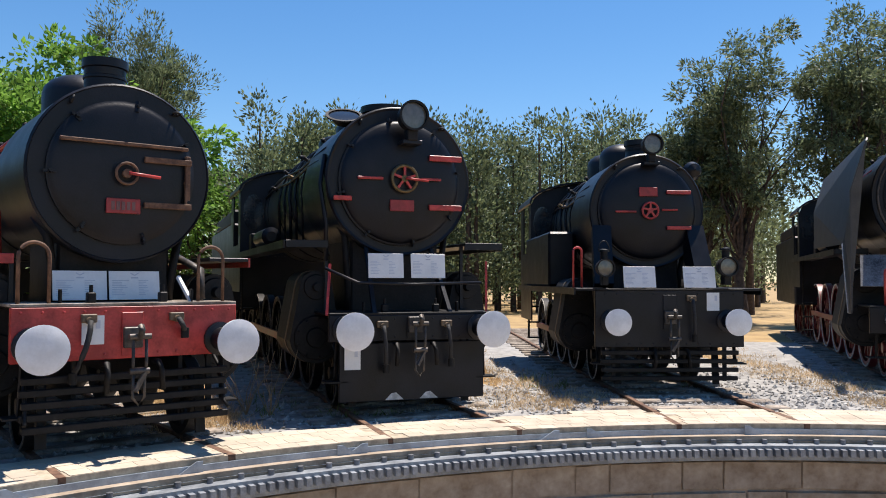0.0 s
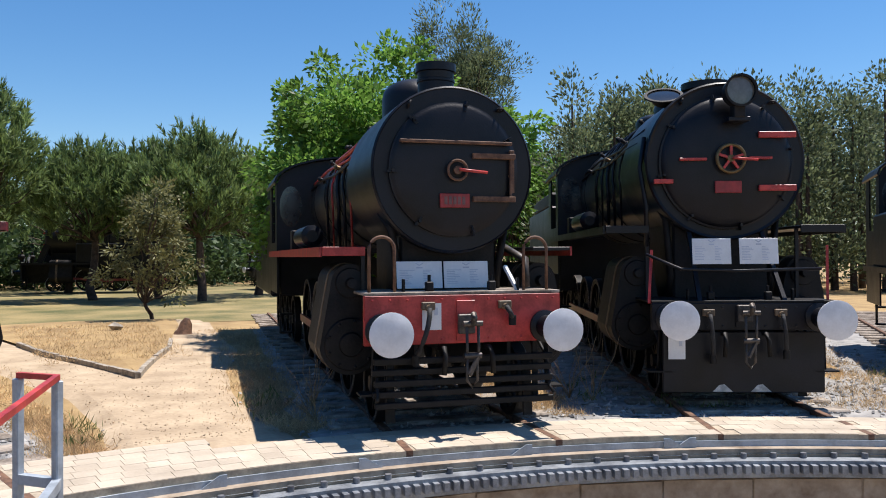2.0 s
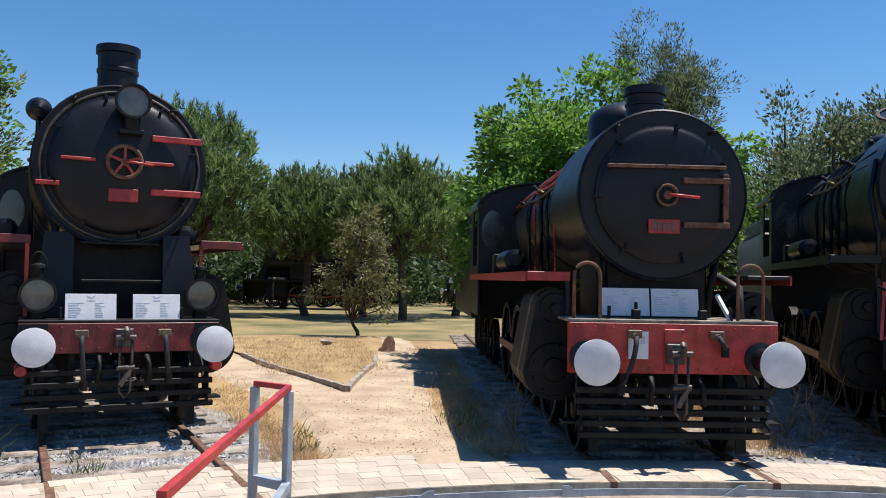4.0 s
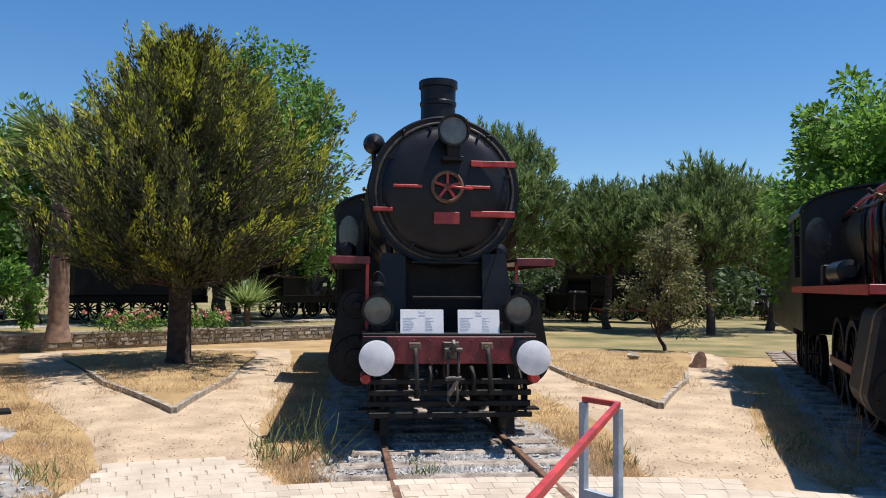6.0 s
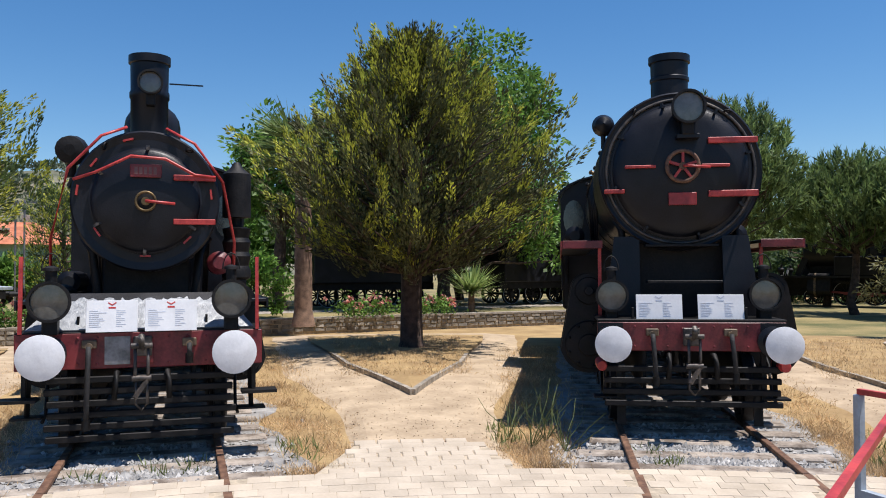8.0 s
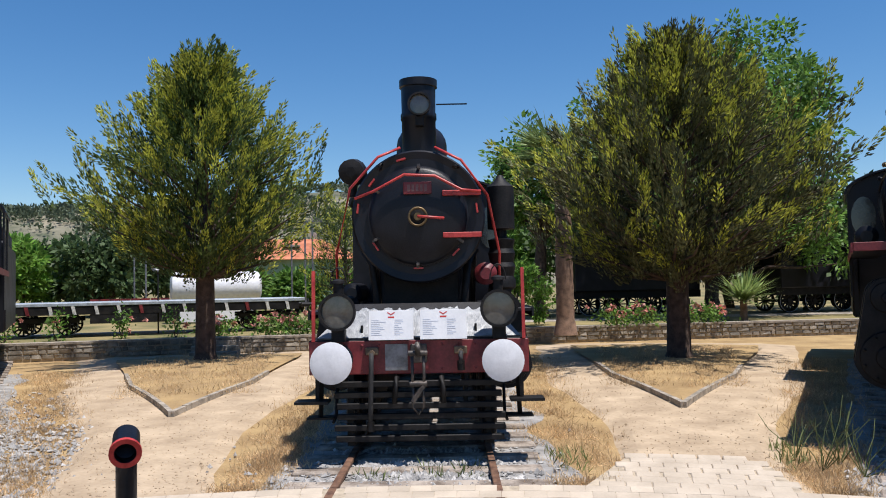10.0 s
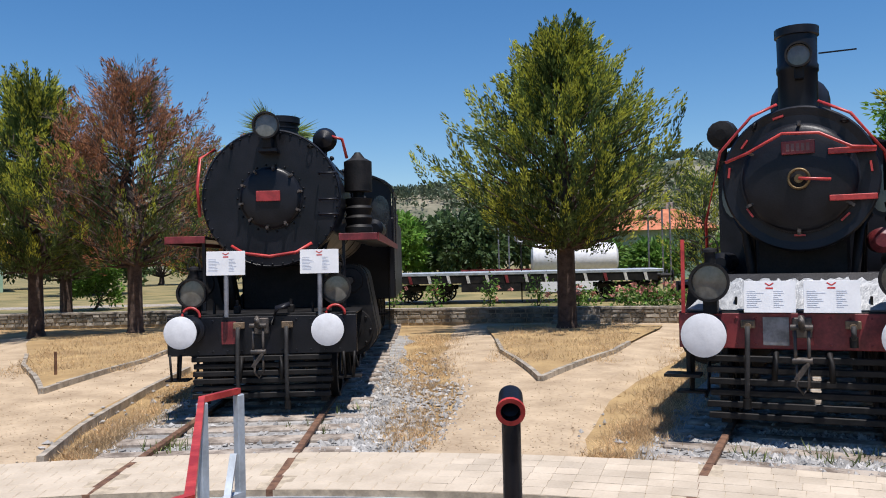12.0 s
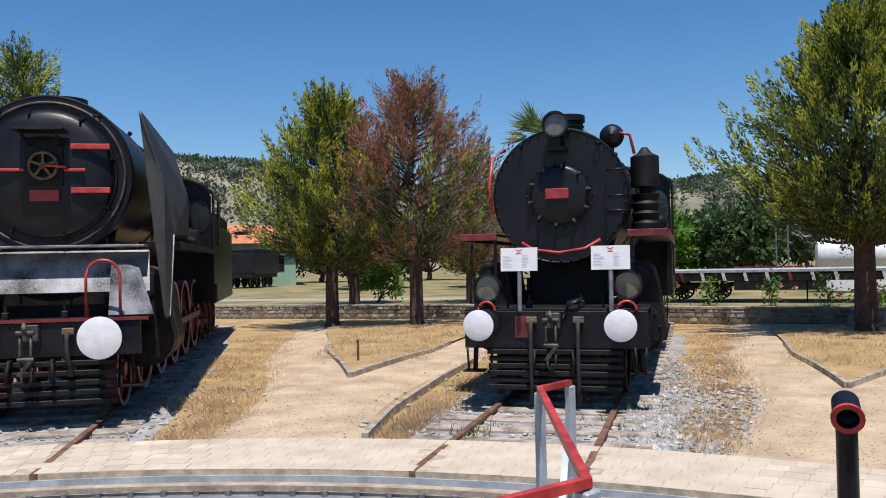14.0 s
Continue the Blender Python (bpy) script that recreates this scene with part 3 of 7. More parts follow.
    for dy, rr, h in p.get("domes", ()):
        bm = lathe(B(), (0, dy, zc + rb * 0.9), (0, 0, 1), [(0, rr * 1.15), (0.06, rr), (h * 0.6, rr)] + [(h * 0.6 + h * 0.4 * math.sin(t), max(0.005, rr * math.cos(t))) for t in [i * math.pi / 10 for i in range(1, 6)]], 24, False, False)
        part("steam_dome", bm, BLACK, root)
    # running boards, cylinders, wheels
    rz, ry, rx0, rx1 = p.get("board", (2.15, y0 + 0.4, 0.9, 1.4))
    em = p.get("edge_mat", BLACK)
    for s in (-1, 1):
        x0, x1 = sorted((s * rx0, s * rx1))
        b = part("running_board", box(B(), x0, x1, ry, yend + 1.5, rz, rz + 0.04, 0.005), BLACK, root)
        part("board_edge", box(B(), min(s * (rx1 + 0.003), s * (rx1 + 0.025)), max(s * (rx1 + 0.003), s * (rx1 + 0.025)), ry, yend + 1.5, rz - 0.06, rz + 0.045), em, b)
        if p.get("board_front", True) and s in p.get("front_sides", (-1, 1)):
            part("board_front", box(B(), x0, x1, ry - 0.03, ry - 0.003, rz - 0.05, rz + 0.045, 0.004), em, b)
            part("bracket", box(B(), s * 0.95 - 0.02, s * 0.95 + 0.02, ry + 0.1, ry + 0.14, dz, rz, 0.0), p.get("bracket_mat", BLACK), b)
        cyr, cyz, cyx = p.get("cyl", (0.34, 0.82, 1.08))
        if cyr:
            vr, vz = cyr * 0.62, cyz + cyr + 0.32
            hull = [(cyr * math.cos(t), cyz + cyr * math.sin(t)) for t in [math.pi + 0.12 + (math.pi - 0.24) * i / 14 for i in range(15)]] + [(vr * math.cos(t), vz + vr * math.sin(t)) for t in [0.12 + (math.pi - 0.24) * i / 10 for i in range(11)]]
            c = part("cylinder_block", plate(B(), hull, -1.1, (s * cyx, y0 + 0.25, 0), (1, 0, 0), (0, 0, 1)), p.get("cyl_mat", DARK), root)
            part("cylinder_cover", lathe(B(), (s * cyx, y0 + 0.246, cyz), (0, -1, 0), [(0, cyr * 0.86), (0.03, cyr * 0.82), (0.035, cyr * 0.4), (0.07, cyr * 0.36), (0.075, 0.05)], 24), DARK, c)
            part("valve_cover", lathe(B(), (s * cyx, y0 + 0.246, vz), (0, -1, 0), [(0, vr * 0.8), (0.025, vr * 0.75), (0.03, 0.06), (0.12, 0.05)], 18), DARK, c)
            big = [(x_ * 1.03, vz * 0.5 + cyz * 0.5 + (z_ - (vz + cyz) / 2) * 1.02) for x_, z_ in hull]
            part("cover_band", plate(B(), big, -0.1, (s * cyx, y0 + 0.55, 0), (1, 0, 0), (0, 0, 1)), p.get("band_mat", OCHRE), c, "scuffed ochre cladding band")
            for i in range(9):
                t = 2 * math.pi * i / 9
                stud("cover_bolt", c, (s * cyx + cyr * 0.74 * math.cos(t), y0 + 0.22, cyz + cyr * 0.74 * math.sin(t)), 0.02, 0.03, DARK)
        wheel(root, s * 0.77, y0 + 0.35, p.get("lead_r", 0.42), p.get("spoke", DARK), p.get("tyre", TYREGREY))
        nw, dr_ = p.get("drivers", (4, 0.7))
        for i in range(nw):
            wheel(root, s * 0.77, y0 + 2.0 + i * (dr_ * 2.12), dr_, p.get("spoke", DARK), p.get("tyre", TYREGREY))
        bm = beam(B(), (s * 0.93, y0 + 1.9, dr_), (s * 0.93, y0 + 2.1 + (nw - 1) * dr_ * 2.12, dr_), 0.05, 0.12)
        beam(bm, (s * 1.0, y0 + 1.3, dr_ + 0.1), (s * 0.98, y0 + 2.0 + dr_ * 2.12, dr_ - 0.1), 0.05, 0.11)
        part("side_rod", bm, p.get("rod_mat", CRIMSON), root)
        bm = B()
        for i in range(3):
            zz = 0.35 + i * 0.35
            box(bm, s * 1.15 - 0.12, s * 1.15 + 0.12, yend + 0.9, yend + 1.1, zz, zz + 0.03)
        for yy in (yend + 0.92, yend + 1.08):
            box(bm, s * 1.25 - 0.012, s * 1.25 + 0.012, yy - 0.01, yy + 0.01, 0.35, rz)
        part("cab_step", bm, DARK, root)
    # cab
    cw, cz = p.get("cab", (1.38, 3.75))
    yc = yend - 0.1
    cab = part("cab", B(), BLACK, root)
    prof = [(cw - 0.02, rz), (cw - 0.02, cz)] + [((cw - 0.02) * math.cos(t), cz + 0.45 * math.sin(t)) for t in [i * math.pi / 10 for i in range(1, 10)]] + [(-cw + 0.02, cz), (-cw + 0.02, rz)]
    cab.data = mesh_of("cab", plate(B(), prof, 0.03, (0, yc + 0.035, 0), (1, 0, 0), (0, 0, 1)), BLACK)
    for s in (-1, 1):
        side = [(0, rz - 0.7), (1.7, rz - 0.7), (1.7, cz), (1.25, cz), (1.25, cz - 1.05), (0.35, cz - 1.05), (0.35, cz), (0, cz)]
        part("cab_side", plate(B(), side, 0.03, (s * cw, yc, 0), (0, 1, 0), (0, 0, 1)), BLACK, cab)
    arc = [i * math.pi / 12 for i in range(13)]
    ro = [(1.04 * cw * math.cos(t), cz + 0.48 * math.sin(t)) for t in arc] + [(1.02 * cw * math.cos(t), cz - 0.03 + 0.48 * math.sin(t)) for t in arc[::-1]]
    part("cab_roof", plate(B(), ro, -2.05, (0, yc - 0.15, 0), (1, 0, 0), (0, 0, 1)), BLACK, cab)
    for s in (-1, 1):
        bm = plate(B(), [(0.2 * math.cos(t), 0.36 * math.sin(t)) for t in [i * math.pi / 8 for i in range(16)]], 0.01, (s * (cw - 0.25), yc + 0.0, cz - 0.42), (1, 0, 0), (0, 0, 1))
        part("cab_window", bm, PANE, cab, "oval cab front window")
    # tender
    if p.get("tender", True):
        yt = yc + 2.1
        bm = box(B(), -1.36, 1.36, yt, yt + 5.5, 1.0, 2.9, 0.04)
        t = part("tender", bm, p.get("tender_mat", BLACK), root, "riveted black coal tender")
        part("tender_coping", box(B(), -1.3, 1.3, yt + 0.5, yt + 4.6, 2.905, 3.25, 0.05), DARK, t)
        for s in (-1, 1):
            for i in range(4):
                wheel(root, s * 0.77, yt + 0.8 + i * 1.3, 0.48, p.get("spoke", DARK))
    # fittings
    for x0, x1, z0, z1, yy, tilt in p.get("signs", ()):
        sign(root, x0, x1, yy, z0, z1, tilt, p.get("sign_stay"), rnd=p.get("sign_rnd", 1))
    for c, rr in p.get("lamps", ()):
        headlamp(root, c, rr)
    if p.get("top_lamp"):
        c, rr = p["top_lamp"]
        headlamp(root, c, rr, handle=False)
        part("lamp_bracket", box(B(), c[0] - 0.13, c[0] + 0.13, c[1] + 0.05, y0 + 0.1, c[2] - rr - 0.16, c[2] - rr - 0.11, 0.005), BLACK, root)
    for c, rr in p.get("side_lamps", ()):
        bm = lathe(B(), (c[0], c[1], c[2]), (0, 1, 0), [(-rr, 0.01), (-rr * 0.7, rr * 0.72), (0, rr), (rr * 0.7, rr * 0.72), (rr, 0.01)], 20, False, False)
        cyl(bm, (c[0], c[1], c[2] - rr - 0.15), (c[0], c[1], c[2] - rr * 0.8), 0.03, 8)
        part("turbo_generator", bm, BLACK, root)
    for x0, x1, yy, zz, h, m_ in p.get("rails", ()):
        railing(root, x0, x1, yy, zz, h, m_)
    for pts, rr, m_ in p.get("pipes", ()):
        part("pipe", pipe(B(), pts, rr), m_, root)
    for e0, e1, w, m_ in p.get("rods", ()):
        part("rod", beam(B(), e0, e1, w, w), m_, root)
    for x, yy, z0, z1, rr in p.get("pumps", ()):
        bm = lathe(B(), (x, yy, z0), (0, 0, 1), [(0, rr * 0.8), (0.03, rr)] + [((z1 - z0) * k / 16 + 0.03 * (k % 2), rr * (1.0 if k % 2 else 0.86)) for k in range(1, 8)] + [((z1 - z0) * 0.48, rr * 0.4), ((z1 - z0) * 0.55, rr * 0.4), ((z1 - z0) * 0.56, rr), ((z1 - z0) * 0.95, rr), (z1 - z0, rr * 0.5), (z1 - z0 + 0.08, rr * 0.2)], 20)
        part("air_pump", bm, DARK, root)
    # sand pipes, valves and stays along the boiler
    for s in (-1, 1):
        for i in range(5):
            yy = y0 + 1.9 + i * 0.55
            a1 = 0.35 + 0.12 * (i % 2)
            pts = [(s * (rb + 0.03) * math.sin(t), yy + 0.04 * math.sin(5 * t + i), zc + (rb + 0.03) * math.cos(t)) for t in [a1 + (1.75 - a1) * k / 8 for k in range(9)]]
            pts.append((s * (rb - 0.02), yy + 0.08, rz + 0.04))
            part("sand_pipe", pipe(B(), pts, 0.016 + 0.006 * (i % 3)), p.get("pipe_mat", BLACK) if i % 3 == 0 else BLACK, root)
        for i in range(6):
            t = 0.7 + 0.25 * (i % 3)
            c = Vector((s * rb * math.sin(t), y0 + 1.75 + i * 0.6, zc + rb * math.cos(t)))
            n_ = Vector((s * math.sin(t), 0, math.cos(t)))
            bm = lathe(B(), c - n_ * 0.02, n_, [(0, 0.05), (0.05, 0.05), (0.06, 0.03), (0.12, 0.03), (0.13, 0.045), (0.16, 0.02)], 10)
            part("valve", bm, BRASS if i == 2 else DARK, root)
        bm = lathe(B(), (s * (rx1 - 0.2), y0 + 2.6, rz + 0.22), (0, 1, 0), [(0, 0.08), (0.03, 0.15), (1.1, 0.15), (1.13, 0.08)], 18)
        part("air_reservoir", bm, BLACK, root)
        bm = box(B(), s * (rx1 - 0.16) - 0.1, s * (rx1 - 0.16) + 0.1, y0 + 4.0, y0 + 4.3, rz + 0.04, rz + 0.34, 0.015)
        part("lubricator", bm, DARK, root)
        bm = beam(B(), (s * 0.98, y0 + 1.5, 1.25), (s * 0.98, y0 + 3.2, 1.05), 0.05, 0.14)
        beam(bm, (s * 1.04, y0 + 2.9, 0.55), (s * 1.0, y0 + 3.0, 1.55), 0.05, 0.1)
        part("valve_gear", bm, DARK, root)
    # lifting eyes, corner steps and conduit on the smokebox front
    for t in p.get("eyes", (0.9, 2.2)):
        bm = torus(B(), (R * 0.93 * math.cos(t), y0 - 0.05, zc + R * 0.93 * math.sin(t)), (math.cos(t + 0.6), 0.2, math.sin(t + 0.6)), 0.035, 0.012, 12, 6)
        cyl(bm, (R * 0.93 * math.cos(t), y0 + 0.01, zc + R * 0.93 * math.sin(t)), (R * 0.93 * math.cos(t), y0 - 0.03, zc + R * 0.93 * math.sin(t)), 0.016, 8)
        part("lifting_eye", bm, DARK, sb)
    for s in (-1, 1):
        k0 = 0.55 * R / 0.9 + 0.03
        pts = [(s * k0, y0 + 0.3, dz + 0.03), (s * k0, y0 + 0.22, dz + 0.3), (s * (k0 + 0.06), y0 + 0.2, zc - R * 0.72), (s * (k0 + 0.16), y0 + 0.3, zc - R * 0.5)]
        part("exhaust_pipe", pipe(B(), pts, 0.045), DARK, root)
        part("drain_pipe", pipe(B(), [(s * 0.9, y0 - 0.05, 0.95), (s * 0.92, y0 - 0.3, 0.75), (s * 0.92, y0 - 0.42, 0.42), (s * 0.94, y0 - 0.5, 0.36)], 0.018), DARK, root)
        bm = box(B(), s * 0.34 - 0.04, s * 0.34 + 0.04, yb + 0.12, yb + 0.2, dz + 0.03, dz + 0.13, 0.01)
        cyl(bm, (s * 0.34, yb + 0.16, dz + 0.12), (s * 0.34, yb + 0.16, dz + 0.2), 0.018, 8)
        part("oil_cup", bm, DARK, root)
    # boiler-side pipework
    for s in (-1, 1):
        for k, (zz, m_) in enumerate(((0.35, BLACK), (0.5, p.get("pipe_mat", BLACK)))):
            pts = [(s * math.sqrt(max(0.02, (rb + 0.05) ** 2 - (zz * rb) ** 2)), y0 + 0.6 + i * (yend - y0 - 0.7) / 6, zc + zz * rb + 0.03 * math.sin(i * 1.7 + k)) for i in range(7)]
            part("handrail_pipe", pipe(B(), pts, 0.02), m_, root)
    return root


def deflectors(root, y0, y1, z0, z1, x, m=BLACK):
    for s in (-1, 1):
        prof = [(y0 + 0.02, z0 + 0.04), (y0, z0 + 0.5), (y0, z1 - 0.9), (y0, z1 - 0.06), (y0 + 0.06, z1), (y1, z1 - 0.2), (y1, z1 - 0.9), (y1, 2.36), (y0 + 0.8, 2.3), (y0 + 0.3, z0), (y0 + 0.1, z0)]
        bm = plate(B(), prof, 0.025 * s, (s * x, 0, 0), (0, 1, 0), (0, 0, 1))
        for v in bm.verts:
            v.co.x -= s * 0.28 * max(0, (v.co.z - (z1 - 0.9)) / 0.9) ** 1.3
        d = part("smoke_deflector", bm, m, root, "tall curved steel smoke deflector plate")
        part("deflector_edge", beam(B(), (s * (x + 0.012), y0 + 0.3, z0 + 0.02), (s * (x + 0.012), y0 + 0.8, 2.3), 0.05, 0.05), WHITEOFF, d, "chalky white painted lower edge")


def bars_std(zc, R):
    return ((0.3, 0.86, zc + 0.3, 0.07, RED), (0.3, 0.86, zc - 0.33, 0.075, RED), (0.22, 0.54, zc + 0.02, 0.035, RED), (-0.66, -0.3, zc + 0.02, 0.035, RED), (-0.9, -0.66, zc - 0.27, 0.05, RED))


loco_b = loco("locomotive", TRACKS["B"], 12.725, "black tank engine with small red handwheel and plain black front apron", dict(
    zc=2.80, R=0.95, front=1.65, len=4.2, beam=(0.66, 1.5, 1.12), beam_mat=BLACK, beam_y=0.45, slats=(4, 0.2, 0.58, 1.05), plate=(-0.02, 3.1, 0.3, 0.15, PLATERED), plate_ink=False,
    wheel=(0.13, RED, 2.79), arm=False, bars=((0.28, 0.68, 3.06, 0.06, RED), (0.28, 0.68, 2.48, 0.06, RED), (0.2, 0.46, 2.79, 0.03, RED), (-0.56, -0.22, 2.76, 0.03, RED)),
    chimney=(0.2, 4.05, 2.2), domes=((3.4, 0.38, 0.6), (4.6, 0.36, 0.6)), top_lamp=((0.02, 1.32, 3.86), 0.17), side_lamps=(((0.85, 1.9, 3.5), 0.16),),
    signs=((-0.70, -0.22, 1.55, 1.87, 0.38, 12), (0.2, 0.68, 1.55, 1.87, 0.38, 12)), lamps=(((-0.98, 0.35, 1.84), 0.14), ((0.86, 0.35, 1.86), 0.15)), deck_z=1.5, sign_rnd=2,
    board=(1.5, 0.5, 0.9, 1.4), board_front=False, cab=(1.35, 3.3), tender=False, spoke=None, tyre=WHITEOFF, buffer_r=0.195, rails=((-1.38, -1.25, 0.8, 1.54, 0.62, RED),), hoses=((0.32, 0.55, 0.03),), drivers=(4, 0.62),
    rods=(((-0.8, 1.3, 1.55), (-0.75, 1.7, 2.5), 0.3, BLACK), ((0.8, 1.3, 1.55), (0.75, 1.7, 2.5), 0.3, BLACK))))
for s in (-1, 1):
    part("side_tank", box(B(), min(s * 0.9, s * 1.38), max(s * 0.9, s * 1.38), 3.2, 6.3, 1.545, 2.55, 0.04), BLACK, loco_b, "black riveted side water tank")
loco_c = loco("locomotive", TRACKS["C"], 11.43, "tall black locomotive with brass handwheel and black plate apron", dict(
    zc=2.97, R=1.0, front=1.15, len=6.0, beam=(0.9, 1.22, 1.08), beam_mat=BLACK, slats=(0, 0, 0, 0), plow=(0.16, 0.88, 0.95), rim=False, door=(0.84, 0.12), door_dz=-0.02,
    plate=(-0.02, 2.63, 0.33, 0.15, PLATERED), plate_ink=False, wheel=(0.17, BRASS, 2.98), bars=((0.36, 0.82, 3.24, 0.075, RED), (0.36, 0.82, 2.58, 0.075, RED), (0.24, 0.52, 2.97, 0.035, RED), (-0.62, -0.28, 2.96, 0.035, RED), (-0.92, -0.68, 2.68, 0.06, RED)),
    clips=(8, 0.2), spoke_red=RED, buffer_r=0.225, top_lamp=((0.06, 0.72, 3.78), 0.2), domes=((3.2, 0.4, 0.35), (4.6, 0.38, 0.35)), chimney=(0.3, 4.1, 1.9), sign_rnd=4,
    signs=((-0.56, -0.1, 1.68, 1.99, 0.62, 6), (0.0, 0.46, 1.68, 1.99, 0.62, 6)), board=(2.12, 1.2, 0.95, 1.5), cab=(1.42, 3.4), drivers=(5, 0.68), cyl=(0.34, 0.9, 1.06),
    side_lamps=(), pipes=(([(-0.98, 1.3, 3.3), (-1.05, 1.25, 2.9), (-0.98, 1.2, 2.4), (-0.98, 1.2, 1.9)], 0.03, BLACK), ([(-1.1, 0.7, 1.8), (-0.7, 0.62, 1.62), (0, 0.6, 1.6), (0.95, 0.6, 1.62)], 0.02, BLACK)),
    rods=(((-1.1, 0.55, 1.22), (-1.02, 0.75, 1.85), 0.03, RED), ((1.0, 0.55, 1.22), (1.02, 0.6, 1.9), 0.03, RED), ((-0.5, 0.55, 1.22), (-0.45, 1.2, 2.1), 0.05, BLACK), ((0.5, 0.55, 1.22), (0.45, 1.2, 2.1), 0.05, BLACK))))
bm = lathe(B(), (-0.68, 1.5, 3.75), (-0.1, -0.5, 0.85), [(0, 0.1), (0.1, 0.2), (0.12, 0.25), (0.14, 0.25), (0.14, 0.21)], 28, True, False)
tl = part("headlamp", bm, DARK, loco_c, "large grey headlamp beside the boiler")
part("lens", lathe(B(), (-0.68, 1.5, 3.75), (-0.1, -0.5, 0.85), [(0.125, 0.21), (0.135, 0.1), (0.136, 0.005)], 24, False, False), PANE, tl)
loco_d = loco("locomotive", TRACKS["D"], 10.591, "black locomotive with bright red buffer beam and rusty hand rails", dict(
    zc=2.72, R=0.9, front=0.9, len=6.3, beam=(0.9, 1.4, 1.05), beam_mat=RED, beam_label="bright red painted buffer beam", slats=(5, 0.3, 0.74, 0.98), ring=0.03, buffer_r=0.215, spokes=0, front_sides=(-1,), door=(0.72, 0.05), boiler_r=0.78,
    plate=(-0.02, 2.38, 0.33, 0.15, PLATERED), wheel=(0.105, RUST, 2.7), bars=((-0.62, 0.62, 2.98, 0.035, RUST), (0.18, 0.66, 2.83, 0.06, RUST), (0.18, 0.66, 2.37, 0.06, RUST), (0.6, 0.65, 2.38, 0.55, RUST)), clips=(7, 0.5),
    chimney=(0.21, 4.0, 1.6), domes=((2.6, 0.42, 0.62),), signs=((-0.62, -0.12, 1.45, 1.74, 0.92, 8), (-0.1, 0.4, 1.45, 1.74, 0.92, 8)), sign_rnd=2, edge_mat=RED, pipe_mat=RED,
    board=(1.85, 1.0, 0.95, 1.4), cyl=(0.33, 0.86, 1.08), deck_z=1.4, deck_mat=WOODOLD, rails=((-0.98, -0.72, 0.6, 1.43, 0.56, RUST), (0.68, 0.94, 0.6, 1.43, 0.56, RUST)), hoses=((-0.4, 0.5, -0.15), (0.42, 0.12, 0.06)),
    cab=(1.4, 3.1), rods=(((0.62, 0.62, 1.42), (0.56, 0.85, 1.68), 0.035, WHITE),), pipes=(([(-0.5, 2.2, 3.42), (-0.72, 2.35, 3.2), (-0.8, 2.9, 3.12), (-0.82, 3.8, 3.1)], 0.028, RED), ([(0.78, 1.5, 1.9), (0.86, 1.0, 1.75), (0.84, 0.92, 1.45)], 0.042, WORN))))
loco_e = loco("locomotive", TRACKS["E"], 12.847, "black locomotive with tall chimney, crimson beam and round headlamps", dict(
    zc=3.03, R=0.96, front=1.2, len=6.3, beam=(0.94, 1.26, 1.02), beam_mat=CRIMSON, beam_ends=True, slats=(4, 0.36, 0.74, 0.98), rim=True, door=(0.82, 0.16),
    plate=(0.0, 2.68, 0.32, 0.15, PLATERED), plate_ink=False, wheel=(0.18, RUST, 3.06), bars=bars_std(3.03, 0.98), clips=(8, 0.25),
    chimney=(0.235, 4.62, 2.0), domes=((3.4, 0.4, 0.4),), top_lamp=((0.06, 0.82, 3.74), 0.2), side_lamps=(((-0.88, 1.5, 3.66), 0.14),), sign_rnd=6, buffer_r=0.195, spoke_red=RED,
    signs=((-0.58, -0.07, 1.27, 1.57, 0.6, 10), (0.1, 0.6, 1.27, 1.57, 0.6, 10)), lamps=(((-0.84, 0.72, 1.55), 0.19), ((0.86, 0.72, 1.56), 0.19)),
    board=(2.16, 1.2, 0.92, 1.4), edge_mat=CRIMSON, bracket_mat=RED, cyl=(0.35, 0.92, 1.08), cyl_mat=DARK, band_mat=DARK, cab=(1.4, 3.3), drivers=(5, 0.68)))
for z0, z1, yy in ((1.30, 1.72, 0.85), (1.75, 2.15, 1.05)):
    part("step_plate", box(B(), -0.42, 0.42, yy, yy + 0.25, z1 - 0.03, z1, 0.004), DARK, loco_e)
for s in (-1, 1):
    part("slanted_front_plate", plate(B(), [(0, 0), (0.42, 0), (0.3, 0.95), (0, 0.95)], 0.03, (s * 0.48, 1.12, 1.3), (s, 0, 0), (0, 0.1, 1)), BLACK, loco_e)
    part("red_boss", lathe(B(), (s * 0.98, 0.42, 0.78), (0, -1, 0), [(-0.4, 0.06), (0, 0.06), (0.03, 0.05)], 14), RED, loco_e)
